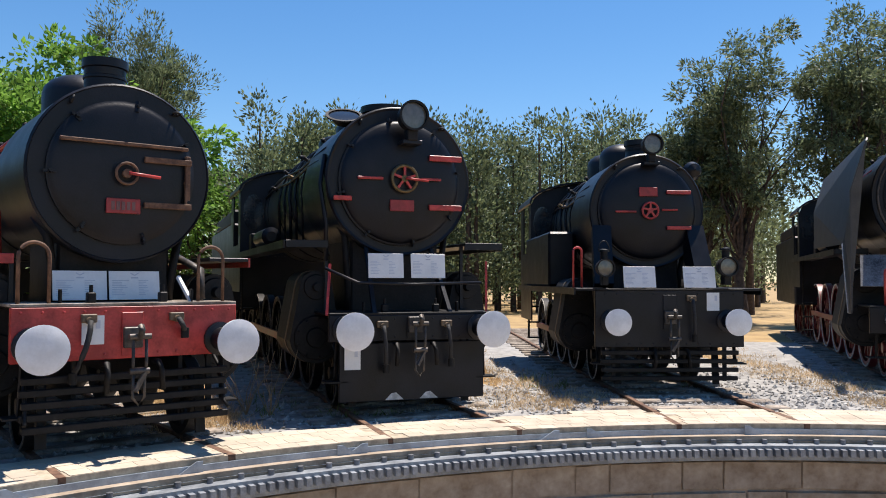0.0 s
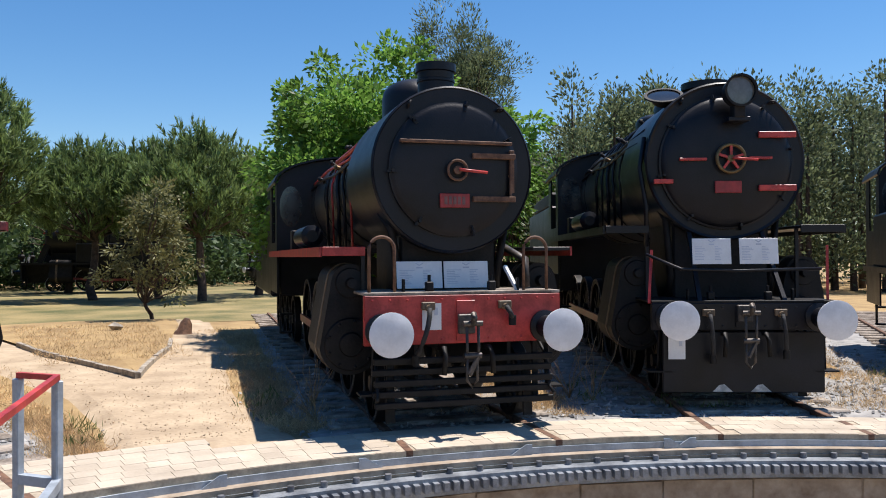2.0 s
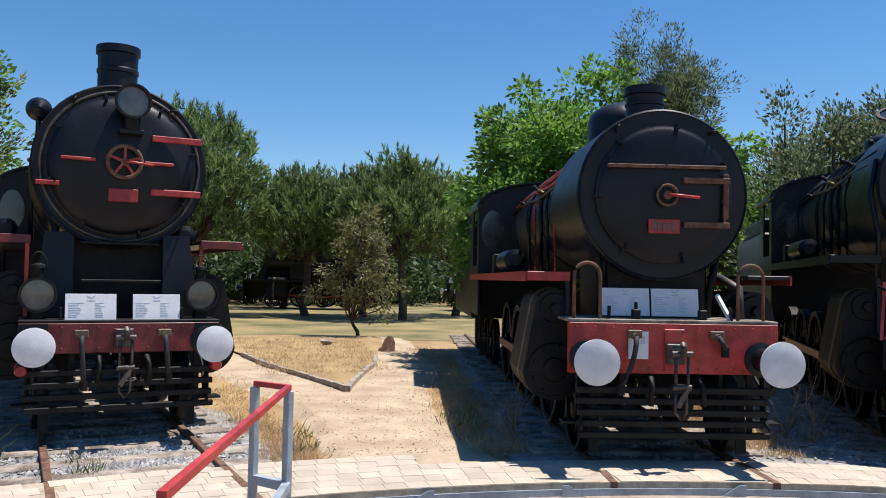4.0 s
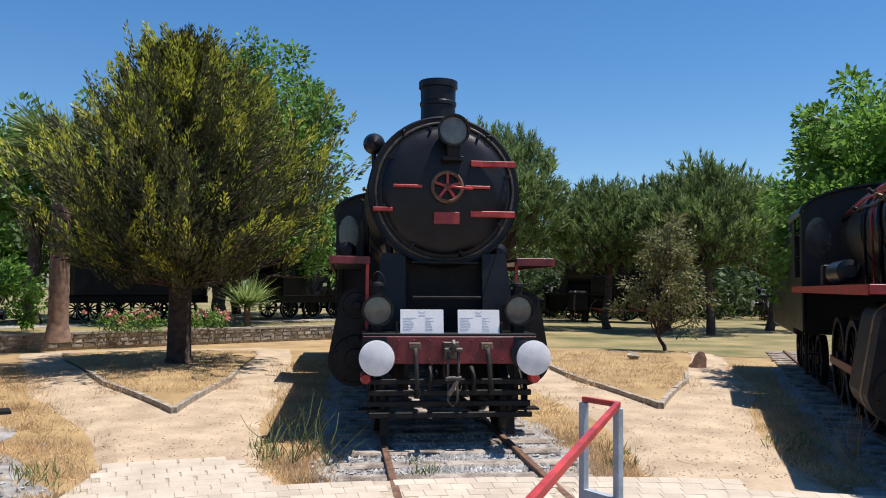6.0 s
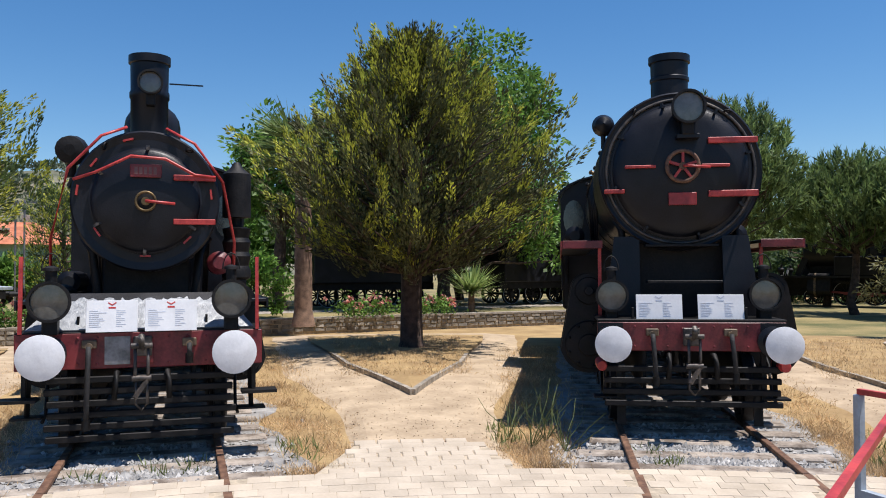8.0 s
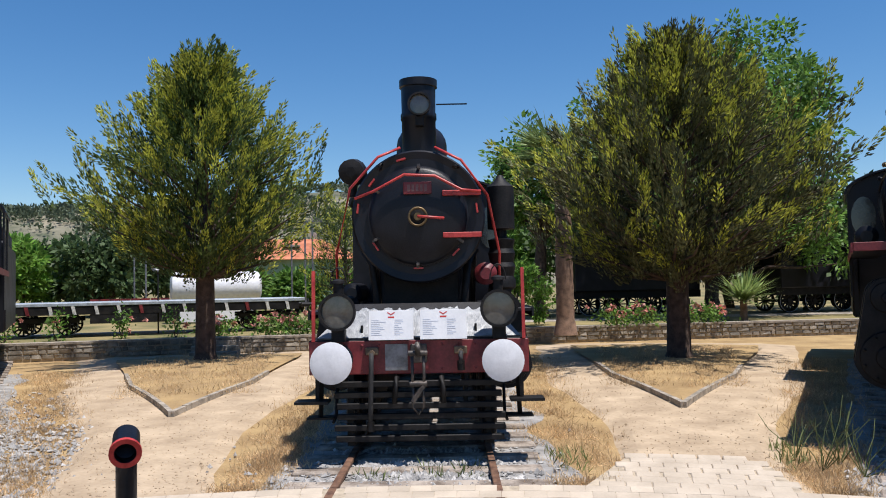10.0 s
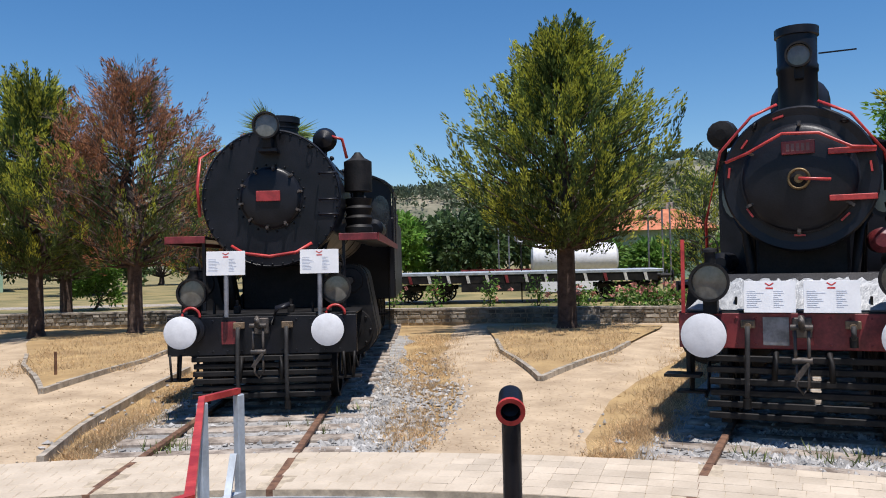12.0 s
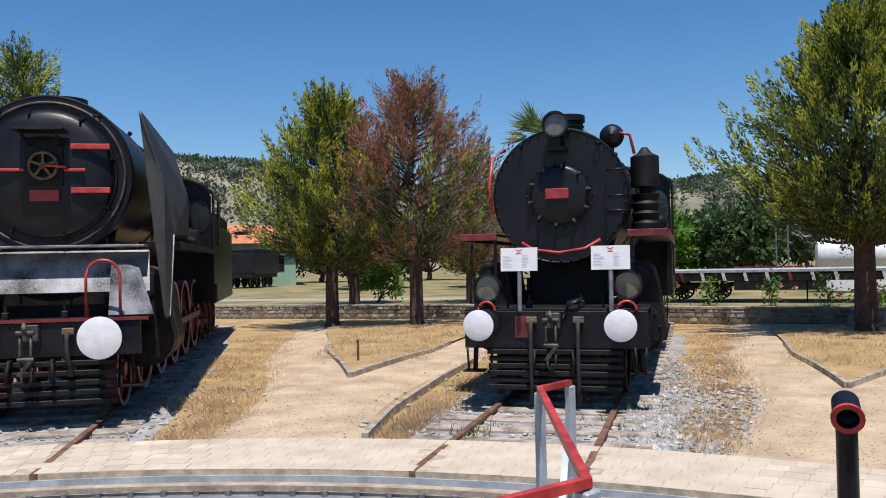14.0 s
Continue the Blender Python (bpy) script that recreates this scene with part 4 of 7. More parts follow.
loco_f = loco("locomotive", TRACKS["F"], 12.521, "small black locomotive with silver apron, tall chimney and red trim", dict(
    zc=2.62, R=0.77, front=1.1, len=4.6, beam=(0.88, 1.24, 1.18), beam_mat=CRIMSON, slats=(6, 0.2, 0.78, 0.92), ring=0.1, door=(0.58, 0.1), boiler_r=0.7,
    plate=(0.0, 2.93, 0.32, 0.14, CRIMSON), wheel=(0.1, BRASS, 2.6), spokes=0, buffer_r=0.215, saddle_back=0.35, bars=((0.28, 0.72, 2.84, 0.06, RED), (0.28, 0.72, 2.36, 0.06, RED)), clips=(6, 0.5, WORN),
    chimney=(0.21, 4.36, 1.75), domes=((2.7, 0.34, 0.75),), lamps=(((-0.84, 0.28, 1.56), 0.2), ((0.86, 0.3, 1.57), 0.2)), signs=((-0.53, -0.05, 1.25, 1.57, 0.42, 12), (0.02, 0.52, 1.25, 1.57, 0.42, 12)),
    board=(1.5, 1.3, 0.8, 1.3), board_front=False, pumps=((1.0, 1.9, 1.75, 3.1, 0.17),), cyl=(0.3, 0.9, 1.0), cab=(1.3, 3.2), deck_z=1.22, drivers=(4, 0.6), hoses=((-0.5, 0.75, -0.02), (0.45, 0.12, 0.0)), spoke=DARK,
    pipes=(([(-1.0, 1.6, 1.3), (-0.98, 1.3, 2.2), (-0.78, 1.05, 2.95), (-0.45, 1.0, 3.3), (-0.2, 1.1, 3.42)], 0.016, RED), ([(0.2, 1.1, 3.42), (0.5, 1.0, 3.25), (0.8, 1.1, 2.85), (0.95, 1.5, 2.2), (0.95, 1.7, 1.5)], 0.016, RED),
           ([(-0.72, 0.95, 2.82), (-0.5, 0.93, 2.9), (-0.15, 0.9, 3.08), (0.2, 0.9, 3.06), (0.5, 0.93, 2.9), (0.72, 0.95, 2.88)], 0.016, RED)),
    rods=(((-1.13, 0.5, 1.24), (-1.13, 0.55, 2.0), 0.035, RED), ((1.13, 0.5, 1.24), (1.13, 0.55, 2.0), 0.035, RED), ((0.22, 1.7, 4.05), (0.6, 1.7, 4.05), 0.015, BLACK))))
part("front_apron", plate(B(), [(-1.1, 0.0), (1.1, 0), (0.82, 0.5), (-0.78, 0.5)], 0.02, (0, 0.56, 1.255), (1, 0, 0), (0, 0.75, 0.66)), SILVER, loco_f, "silver-grey painted sloping apron plate")
k = random.Random(3)
edge_ = [(-0.8, 0.52), (0.84, 0.52)] + [(0.84 - i * 0.041, 0.4 + 0.07 * k.random() - (0.1 if i in (9, 17, 27, 31) else 0)) for i in range(41)]
part("paint_runs", plate(B(), edge_, 0.004, (0, 0.5565, 1.279), (1, 0, 0), (0, 0.75, 0.66)), BLACK, loco_f, "ragged black paint runs over the silver plate")
for t, rr in ((2.5, 0.66), (3.0, 0.7), (3.75, 0.6), (4.7, 0.6), (5.5, 0.6), (0.12, 0.68), (1.85, 0.68)):
    c_ = Vector((rr * math.cos(t), 1.06, 2.62 + rr * math.sin(t)))
    d_ = Vector((-math.sin(t), 0, math.cos(t))) * 0.055
    part("red_mark", beam(B(), c_ - d_, c_ + d_, 0.05, 0.02), RED, loco_f, "small red painted clamp seat")
headlamp(loco_f, (0.02, 1.42, 4.0), 0.14, handle=False)
bm = lathe(B(), (-0.8, 1.5, 3.2), (0, 1, 0.1), [(-0.2, 0.06), (-0.18, 0.15), (0.1, 0.17), (0.2, 0.1)], 14)
cyl(bm, (-0.8, 1.5, 2.9), (-0.8, 1.5, 3.1), 0.05, 8)
part("feedwater_fitting", bm, DARK, loco_f)
part("air_tank", lathe(B(), (0.78, 1.4, 1.95), (0, 1, 0), [(0, 0.07), (0.04, 0.135), (0.7, 0.135), (0.74, 0.07)], 20), CRIMSON, loco_f, "red air reservoir")
part("repair_patch", box(B(), -0.36, -0.12, 0.484, 0.492, 0.92, 1.2), STEEL, loco_f, "bare grey metal patch on the beam")
for s in (-1, 1):
    bm = beam(B(), (s * 1.1, 0.55, 0.88), (s * 1.1, 0.55, 0.62), 0.04, 0.04)
    box(bm, s * 1.15 - 0.18, s * 1.15 + 0.18, 0.4, 0.65, 0.58, 0.61)
    part("side_step", bm, DARK, loco_f)
# its black door clamps take the paler iron colour to paint in their shine
loco_g = loco("locomotive", TRACKS["G"], 13.486, "black locomotive with small round smokebox door and posts for signs", dict(
    zc=2.74, R=0.94, buffer_r=0.195, saddle_back=0.7, front=1.3, len=6.0, beam=(0.72, 1.2, 1.18), beam_mat=BLACK, slats=(6, 0.22, 0.68, 0.88), ring=0.03, door=(0.42, 0.06), rivet_ring=True, clips=(10, 0.2, WORN), sign_rnd=3,
    plate=(-0.02, 2.76, 0.32, 0.14, PLATERED), plate_ink=False, chimney=(0.24, 3.98, 2.2), domes=((3.6, 0.42, 0.3),), top_lamp=((0.0, 1.0, 3.68), 0.18), side_lamps=(((0.7, 1.6, 3.56), 0.17),),
    lamps=(((-0.88, 0.55, 1.5), 0.19), ((0.93, 0.55, 1.52), 0.19)), signs=((-0.66, -0.18, 1.72, 2.02, 0.42, 4), (0.5, 0.98, 1.72, 2.02, 0.42, 4)), sign_stay=0.52,
    board=(2.2, 1.3, 0.9, 1.42), edge_mat=CRIMSON, pumps=((1.12, 2.0, 2.25, 3.35, 0.2),), cyl=(0.36, 0.92, 1.02), band_mat=DARK, cab=(1.4, 3.3), hoses=((-0.28, 0.95, 0.0), (0.32, 0.95, 0.0)),
    pipes=(([(-0.52, 1.2, 2.1), (-0.35, 1.12, 2.0), (0, 1.08, 1.95), (0.35, 1.12, 2.0), (0.55, 1.18, 2.12)], 0.022, RED), ([(-0.75, 1.35, 3.42), (-0.95, 1.3, 3.3), (-0.98, 1.25, 2.9), (-0.95, 1.25, 2.5)], 0.022, RED),
           ([(0.78, 1.5, 3.6), (0.95, 1.5, 3.55), (1.0, 1.6, 3.3)], 0.022, RED), ([(0.12, 0.5, 1.1), (0.2, 0.45, 1.3), (0.35, 0.5, 1.34)], 0.035, BLACK)),
    rails=((-0.99, -0.77, 0.5, 1.2, 0.12, RED), (0.8, 1.04, 0.5, 1.2, 0.12, RED))))
for z in (2.5, 2.7, 3.05):
    part("ladder_rung", pipe(B(), [(0.66, 1.25, z), (0.66, 1.12, z), (0.9, 1.12, z), (0.9, 1.25, z)], 0.014), BLACK, loco_g)
for s in (-1, 1):
    part("stirrup", pipe(B(), [(s * 1.08 - 0.07, 0.5, 0.74), (s * 1.08 - 0.05, 0.5, 0.42), (s * 1.08 + 0.05, 0.5, 0.42), (s * 1.08 + 0.07, 0.5, 0.74)], 0.016), DARK, loco_g)
part("repair_patch", box(B(), -0.5, -0.32, 0.484, 0.492, 0.86, 1.14), CRIMSON, loco_g, "worn white and crimson patch")
spec_h = dict(zc=3.1, R=1.06, buffer_r=0.25, front=1.3, len=7.0, beam=(0.8, 1.22, 1.25), beam_mat=BLACK, slats=(5, 0.25, 0.72, 1.0), rim=True, door=(0.86, 0.14), wheel=(0.17, BRASS, 3.2), plate=(0.0, 2.82, 0.36, 0.15, PLATERED), plate_ink=False,
    bars=((0.32, 0.8, 3.42, 0.07, RED), (0.32, 0.8, 2.85, 0.07, RED), (0.24, 0.5, 3.13, 0.035, RED), (-0.62, -0.24, 3.13, 0.035, RED)), clips=(8, 0.25), chimney=(0.28, 4.25, 2.1), domes=((4.2, 0.4, 0.25),), board=(2.2, 2.2, 0.95, 1.5),
    cyl=(0.4, 0.92, 1.12), cab=(1.45, 3.4), drivers=(5, 0.8), lead_r=0.5, rails=((0.6, 1.0, 0.6, 1.25, 0.72, RED), (-1.0, -0.6, 0.6, 1.25, 0.72, RED)), pipe_mat=RED, deck_z=1.22, edge_mat=BLACK, tyre=WHITEOFF, spoke=CRIMSON)
loco_h = loco("locomotive", TRACKS["H"], 12.55, "large black locomotive with smoke deflectors and grey sloping apron", spec_h)
deflectors(loco_h, 0.6, 3.1, 1.22, 3.85, 1.52, DEFL)
part("front_apron", plate(B(), [(-1.3, 0.0), (1.3, 0), (1.25, 0.62), (-1.25, 0.62)], 0.02, (0, 0.95, 1.56), (1, 0, 0), (0, 0.5, 0.86)), APRON, loco_h, "grey sloping apron plate with dark stains and shade in its colour")
for s in (-1, 1):
    part("side_sheet", plate(B(), [(0, 0), (0.55, 0), (0.35, 0.62), (0, 0.75)], 0.02, (s * 0.82, 0.8, 1.27), (s, 0, 0), (0, 0.3, 0.95)), APRON, loco_h, "scuffed grey sheet with peeling paint")
part("shelf", box(B(), -1.25, 1.25, 0.9, 1.2, 2.14, 2.17, 0.004), STEEL, loco_h)
bm = box(B(), -0.3, 0.3, 0.78, 1.12, 3.62, 3.65, 0.004)
for s in (-1, 1):
    beam(bm, (s * 0.22, 0.82, 3.62), (s * 0.18, 1.14, 3.44), 0.03, 0.03)
part("lamp_step", bm, DARK, loco_h)
part("lamp_back_plate", box(B(), -0.23, 0.23, 1.1, 1.125, 2.95, 3.46, 0.006), DARK, loco_h)
part("deck_edge", box(B(), -1.35, 1.35, 0.47, 0.5, 1.225, 1.265), CRIMSON, loco_h)
spec_a = dict(spec_h, slats=(0, 0, 0, 0), cyl_mat=DARK, tyre=WHITEOFF, buffer_r=0.235, spoke=CRIMSON)
loco_a = loco("locomotive", TRACKS["A"], 14.0, "large black locomotive with smoke deflectors and white-edged wheels", spec_a)
deflectors(loco_a, 0.75, 5.2, 1.1, 4.05, 1.45, DEFL)
part("front_apron", plate(B(), [(-1.3, 0.0), (1.3, 0), (1.25, 0.62), (-1.25, 0.62)], 0.02, (0, 0.95, 1.56), (1, 0, 0), (0, 0.5, 0.86)), APRON, loco_a, "grey sloping apron plate")

def paper(parent, x, y, z, w=0.2, h=0.27):
    ob = part("paper_notice", box(B(), x - w / 2, x + w / 2, y - 0.006, y - 0.002, z - h / 2, z + h / 2), SIGNW, parent, "small white paper notice with a dark mark")
    part("printed_mark", box(B(), x + w * 0.12, x + w * 0.32, y - 0.009, y - 0.0065, z + h * 0.05, z + h * 0.34), SIGNT, ob)


paper(loco_d, -0.36, 0.49, 1.18)
paper(loco_c, -0.79, 0.5, 0.7, 0.2, 0.28)
paper(loco_b, 0.65, 0.44, 1.34, 0.19, 0.27)
# ---------------- tracks ----------------
def rail_bm(y0, y1, x):
    bm = box(B(), x - 0.036, x + 0.036, y0, y1, -0.045, 0.0, 0.006)
    box(bm, x - 0.009, x + 0.009, y0, y1, -0.13, -0.045)
    box(bm, x - 0.06, x + 0.06, y0, y1, -0.15, -0.13)
    return bm


for k, a in TRACKS.items():
    tr = empty("track", radial(a, 0), "rusty rails on weathered wooden sleepers in ballast", "railway track", "tracks round the turntable")
    for x in (-0.75, 0.75):
        part("rail", rail_bm(R_OUT + 0.03 - (0.4 if a < 147 else 0), 30, x), RUST, tr)
    rnd = random.Random(k)
    me = mesh_of("sleeper", box(B(), -1.28, 1.28, -0.12, 0.12, -0.17, -0.05, 0.018), WOODOLD)
    for i in range(30):
        ob = new("sleeper", me)
        ob.parent = tr
        ob.matrix_basis = pose(0.06 * (rnd.random() - 0.5), R_OUT + 0.3 + i * 0.62, 0.01 * rnd.random(), 0, 0, 3 * (rnd.random() - 0.5))
    bm = B()
    ys = [(R_OUT if a > 147 else R_OUT - 0.38) + i * 0.5 for i in range(28)]
    wl, wr = {"A": (3.4, 2.2), "B": (2.4, 2.6), "C": (2.2, 2.2), "G": (1.5, 1.6)}.get(k, (1.5, 1.5))
    w = [(-wl + 0.25 * noise.noise((i * 0.4, ord(k), 0)), wr + 0.35 * noise.noise((i * 0.4, ord(k), 5))) for i in range(28)]
    L = [bm.verts.new((w[i][0], y, -0.096)) for i, y in enumerate(ys)]
    M0 = [bm.verts.new((-1.3, y, -0.085)) for y in ys]
    M1 = [bm.verts.new((1.3, y, -0.085)) for y in ys]
    Rr = [bm.verts.new((w[i][1], y, -0.096)) for i, y in enumerate(ys)]
    for i in range(27):
        for p_, q_ in ((L, M0), (M0, M1), (M1, Rr)):
            bm.faces.new((p_[i], q_[i], q_[i + 1], p_[i + 1]))
    tagged(new("ballast_bed", mesh_of("ballast_bed", bm, BALLAST)), "grey crushed-stone ballast bed", "ballast", kind="structure").matrix_world = radial(a, 0)


def stones(name, spots, size, material, label, seed=0):
    """Many loose stones in one mesh."""
    rnd = np.random.RandomState(seed)
    base = np.array([(1, 0, 0), (-1, 0, 0), (0, 1, 0), (0, -1, 0), (0, 0, 1), (0, 0, -1)], float)
    tri = np.array([(0, 2, 4), (2, 1, 4), (1, 3, 4), (3, 0, 4), (2, 0, 5), (1, 2, 5), (3, 1, 5), (0, 3, 5)])
    n = len(spots)
    v = base[None] * rnd.uniform(0.5, 1.2, (n, 6, 1)) * rnd.uniform(0.6, 1.3, (n, 1, 3)) + rnd.normal(0, 0.15, (n, 6, 3))
    an = rnd.uniform(0, 6.28, n)
    c, s = np.cos(an)[:, None], np.sin(an)[:, None]
    v = np.stack([v[..., 0] * c - v[..., 1] * s, v[..., 0] * s + v[..., 1] * c, v[..., 2] * 0.7], -1)
    v = v * (size * rnd.uniform(0.5, 1.4, n))[:, None, None] + np.array(spots)[:, None]
    f = (tri[None] + (np.arange(n) * 6)[:, None, None]).reshape(-1, 3)
    me = bpy.data.meshes.new(name)
    me.from_pydata(v.reshape(-1, 3).tolist(), [], f.tolist())
    me.materials.append(material)
    return tagged(new(name, me), label, "stones", kind="stuff")


rnd = np.random.RandomState(4)
spots = []
for k, n, wide in (("E", 4200, 0.95), ("F", 3000, 0.95), ("G", 4200, 2.1), ("B", 2200, 2.6), ("C", 1300, 2.2), ("A", 2500, 3.0), ("D", 700, 1.6), ("H", 700, 2.0)):
    for _ in range(n):
        x = rnd.normal(0, wide * 0.55)
        y = (R_OUT if TRACKS[k] > 147 else R_OUT - 0.3) + 0.1 + abs(rnd.normal(0, 3.2 if wide > 1.5 else 1.3))
        if k == "G" and (x < 0.9 or y > R_OUT + 2.5) and rnd.uniform() < 0.85:
            x = 0.9 + abs(x) * 0.75
        p_ = radial(TRACKS[k], 0) @ Vector((x, y, -0.075))
        spots.append(tuple(p_))
stones("ballast_stones", spots, 0.038, BALLAST, "loose grey and white crushed ballast stones", 3)

# ---------------- paths, islands and kerbs ----------------
def lerp(x, xs, ys):
    return float(np.interp(x, xs, ys))


ISLES = {"DE": (146.5, 28.5), "EF": (172.1, 28.0), "FG": (198.1, 27.0), "GH": (224.4, 29.0)}
for k, (mid, rend) in ISLES.items():
    bm = B()
    rs = [R_OUT + 0.02 - (0.4 if k == "DE" else 0) + i * 0.6 for i in range(30)]
    cols = []
    for i, r in enumerate(rs):
        w = lerp(r, (11.7, 13, 15.5, 20, 29), (4.5, 3.6, 3.9, 6.6, 7.2))
        cols.append([bm.verts.new(polar(mid + w * (j / 8 * 2 - 1) + (0.35 * noise.noise((i * 0.5, j, mid)) if j in (0, 8) else 0), r, (-0.1 if j in (0, 8) else -0.045) + 0.008 * noise.noise((i, j, 1)))) for j in range(9)])
    for c0, c1 in zip(cols, cols[1:]):
        for j in range(8):
            bm.faces.new((c0[j], c1[j], c1[j + 1], c0[j + 1]))
    thing("earth_path", bm, EARTH, "pale trodden earth path between the tracks", "path", kind="structure")
    half = lambda r: lerp(r, (16.7, 20.5, 26, 30), (0.0, 3.1, 5.0, 5.4))
    bm = B()
    rs = [16.7, 17.5, 18.5, 20.5, 22, 24, 26, rend]
    le = [bm.verts.new(polar(mid + half(r), r, 0.0)) for r in rs]
    ri = [bm.verts.new(polar(mid - half(r) - 0.01, r, 0.0)) for r in rs]
    ce = [bm.verts.new(polar(mid, r, 0.03)) for r in rs]
    for i in range(len(rs) - 1):
        bm.faces.new((le[i], ce[i], ce[i + 1], le[i + 1]))
        bm.faces.new((ce[i], ri[i], ri[i + 1], ce[i + 1]))
    thing("grass_island", bm, GRASSDRY, "dry grass bed edged with low kerb stones", "grass bed", "grass beds between the tracks", kind="structure")
    kerb = empty("kerb", Matrix(), "low weathered concrete kerb round a grass bed", "kerb", "kerbs round the grass beds")
    tagged(kerb, kind="structure")
    for s in (1, -1):
        pts = [polar(mid + s * half(16.7 + i * 0.55), 16.7 + i * 0.55, 0) for i in range(12 if s > 0 else 11)]
        for i, (p_, q_) in enumerate(zip(pts, pts[1:])):
            d = (q_ - p_) * 0.02
            lift = Vector((0, 0, -0.01 + 0.02 * noise.noise((i, s, mid))))
            part("kerb_stone", beam(B(), p_ + d + lift, q_ - d + lift, 0.08, 0.1), CONCRETE, kerb)

# long low edging beside the earth path
edging = empty("kerb", Matrix(), "long thin concrete edging beside an earth path", "kerb", "kerbs round the grass beds")
tagged(edging, kind="structure")
bend_ = [Vector(v) for v in ((-5.02, -7.95, -0.05), (-6.22, -9.0, -0.05), (-7.1, -9.64, -0.05), (-8.6, -10.7, -0.05), (-10.7, -12.05, -0.05))]
for i in range(8):
    p_, q_ = bend_[i // 2].lerp(bend_[i // 2 + 1], 0.5 * (i % 2)), bend_[i // 2].lerp(bend_[i // 2 + 1], 0.5 * (i % 2) + 0.49)
    part("kerb_stone", beam(B(), p_, q_, 0.07, 0.13), CONCRETE, edging)
stake = thing("rusty_stake", beam(B(), polar(224.9, 18.6, -0.05), polar(224.9, 18.6, 0.42), 0.04, 0.03), RUST, "short rusty iron stake in the dry grass", "stake")

# the brick ramp between two tracks
bm = B()
pts = [polar(177.6, 11.77, -0.02), polar(175.3, 13.25, -0.03), polar(169.5, 13.1, -0.03), polar(168.4, 11.77, -0.02)]
thing("paved_ramp", plate(B(), [(0, 0), (1, 0), (1, 1), (0, 1)], 0.01, (0, 0, -5), (0.01, 0, 0), (0, 0.01, 0)), JOINT, "small ramp of cream paving blocks", "paving", kind="structure").data = mesh_of("paved_ramp", (lambda b: (b.faces.new([b.verts.new(v) for v in pts]), b)[1])(B()), JOINT)
ramp = bpy.data.objects["paved_ramp"]
me = mesh_of("paving_block", box(B(), -0.115, 0.115, -0.1, 0.1, -0.05, 0.0, 0.008), PAVER)
for j in range(7):
    r = 11.9 + j * 0.21
    half_ = lerp(r, (11.77, 13.2), (4.45, 2.95))
    n = int(2 * radians(half_) * r / 0.24)
    for i in range(n):
        a = 172.6 + half_ - (i + 0.5 + 0.5 * (j % 2)) * 2 * half_ / (n + 0.5)
        ob = new("paving_block", me)
        ob.parent = ramp
        ob.matrix_basis = radial(a, r, -0.012 + 0.004 * noise.noise((i, j, 2)))

# paving ring
paving = thing("paving_ring", ring_sheet(R_IN + 0.01, R_OUT, 147, 262, -0.005), JOINT, "ring of cream concrete paving blocks round the pit", "pavement", kind="structure")
bm = B()
n = 101
for i in range(n):
    a, b = 60 + 2 * i, 62 + 2 * i
    bm.faces.new([bm.verts.new(v) for v in (polar(a, R_IN + 0.01, -0.006), polar(b, R_IN + 0.01, -0.006), polar(b, R_IN + 0.01, -0.119), polar(a, R_IN + 0.01, -0.119))])
part("ring_edge", bm, JOINT, paving)
part("sand_bed", ring_sheet(R_IN + 0.01, R_IN + 0.88, 60, 147.2, -0.006), JOINT, paving)
gaps = [(t, math.degrees(0.75 / 11.1)) for t in TRACKS.values()]
block = mesh_of("paving_block", box(B(), -0.0965, 0.0965, -0.1055, 0.1055, -0.06, 0.0, 0.007), PAVER)
rest = B()
count = 0
for j in range(6):
    r = R_IN + 0.12 + j * 0.215
    step = math.degrees(0.196 / r)
    a = 62 + (step / 2) * (j % 2)
    while a < 260:
        a += step
        if (j == 5 and a < 147) or (j == 4 and 108 < a < 147) or any(abs(abs(a - t) - g) < 0.42 for t, g in gaps):
            continue
        m = radial(a, r, 0.003 * noise.noise((a * 3, j, 0)))
        m = m @ pose(0, 0, 0, 0.6 * noise.noise((a, j, 4)), 0.6 * noise.noise((a, j, 9)), 0.7 * noise.noise((a, j, 7)))
        if 200 < a < 227 and count < 300:
            ob = new("paving_block", block)
            ob.parent, ob.matrix_basis = paving, m
            count += 1
        else:
            vs = [rest.verts.new(m @ Vector(v)) for v in ((-0.0965, -0.1055, -0.05), (0.0965, -0.1055, -0.05), (0.0965, 0.1055, -0.05), (-0.0965, 0.1055, -0.05), (-0.096, -0.105, 0), (0.096, -0.105, 0), (0.096, 0.105, 0), (-0.096, 0.105, 0))]
            for f in ((4, 5, 6, 7), (0, 1, 5, 4), (1, 2, 6, 5), (2, 3, 7, 6), (3, 0, 4, 7)):
                rest.faces.new([vs[q] for q in f])
tagged(part("paving_blocks", rest, PAVER, paving), kind="stuff")
for k, t in TRACKS.items():
    for s in (-1, 1):
        x = 0.75 * s
        part("inset_rail", box(B(), x - 0.036, x + 0.036, R_IN - 0.02, R_OUT - (0.41 if t < 147 else 0), -0.1, -0.003), RUST, paving, "rusty rail end set in the paving", radial(t, 0))

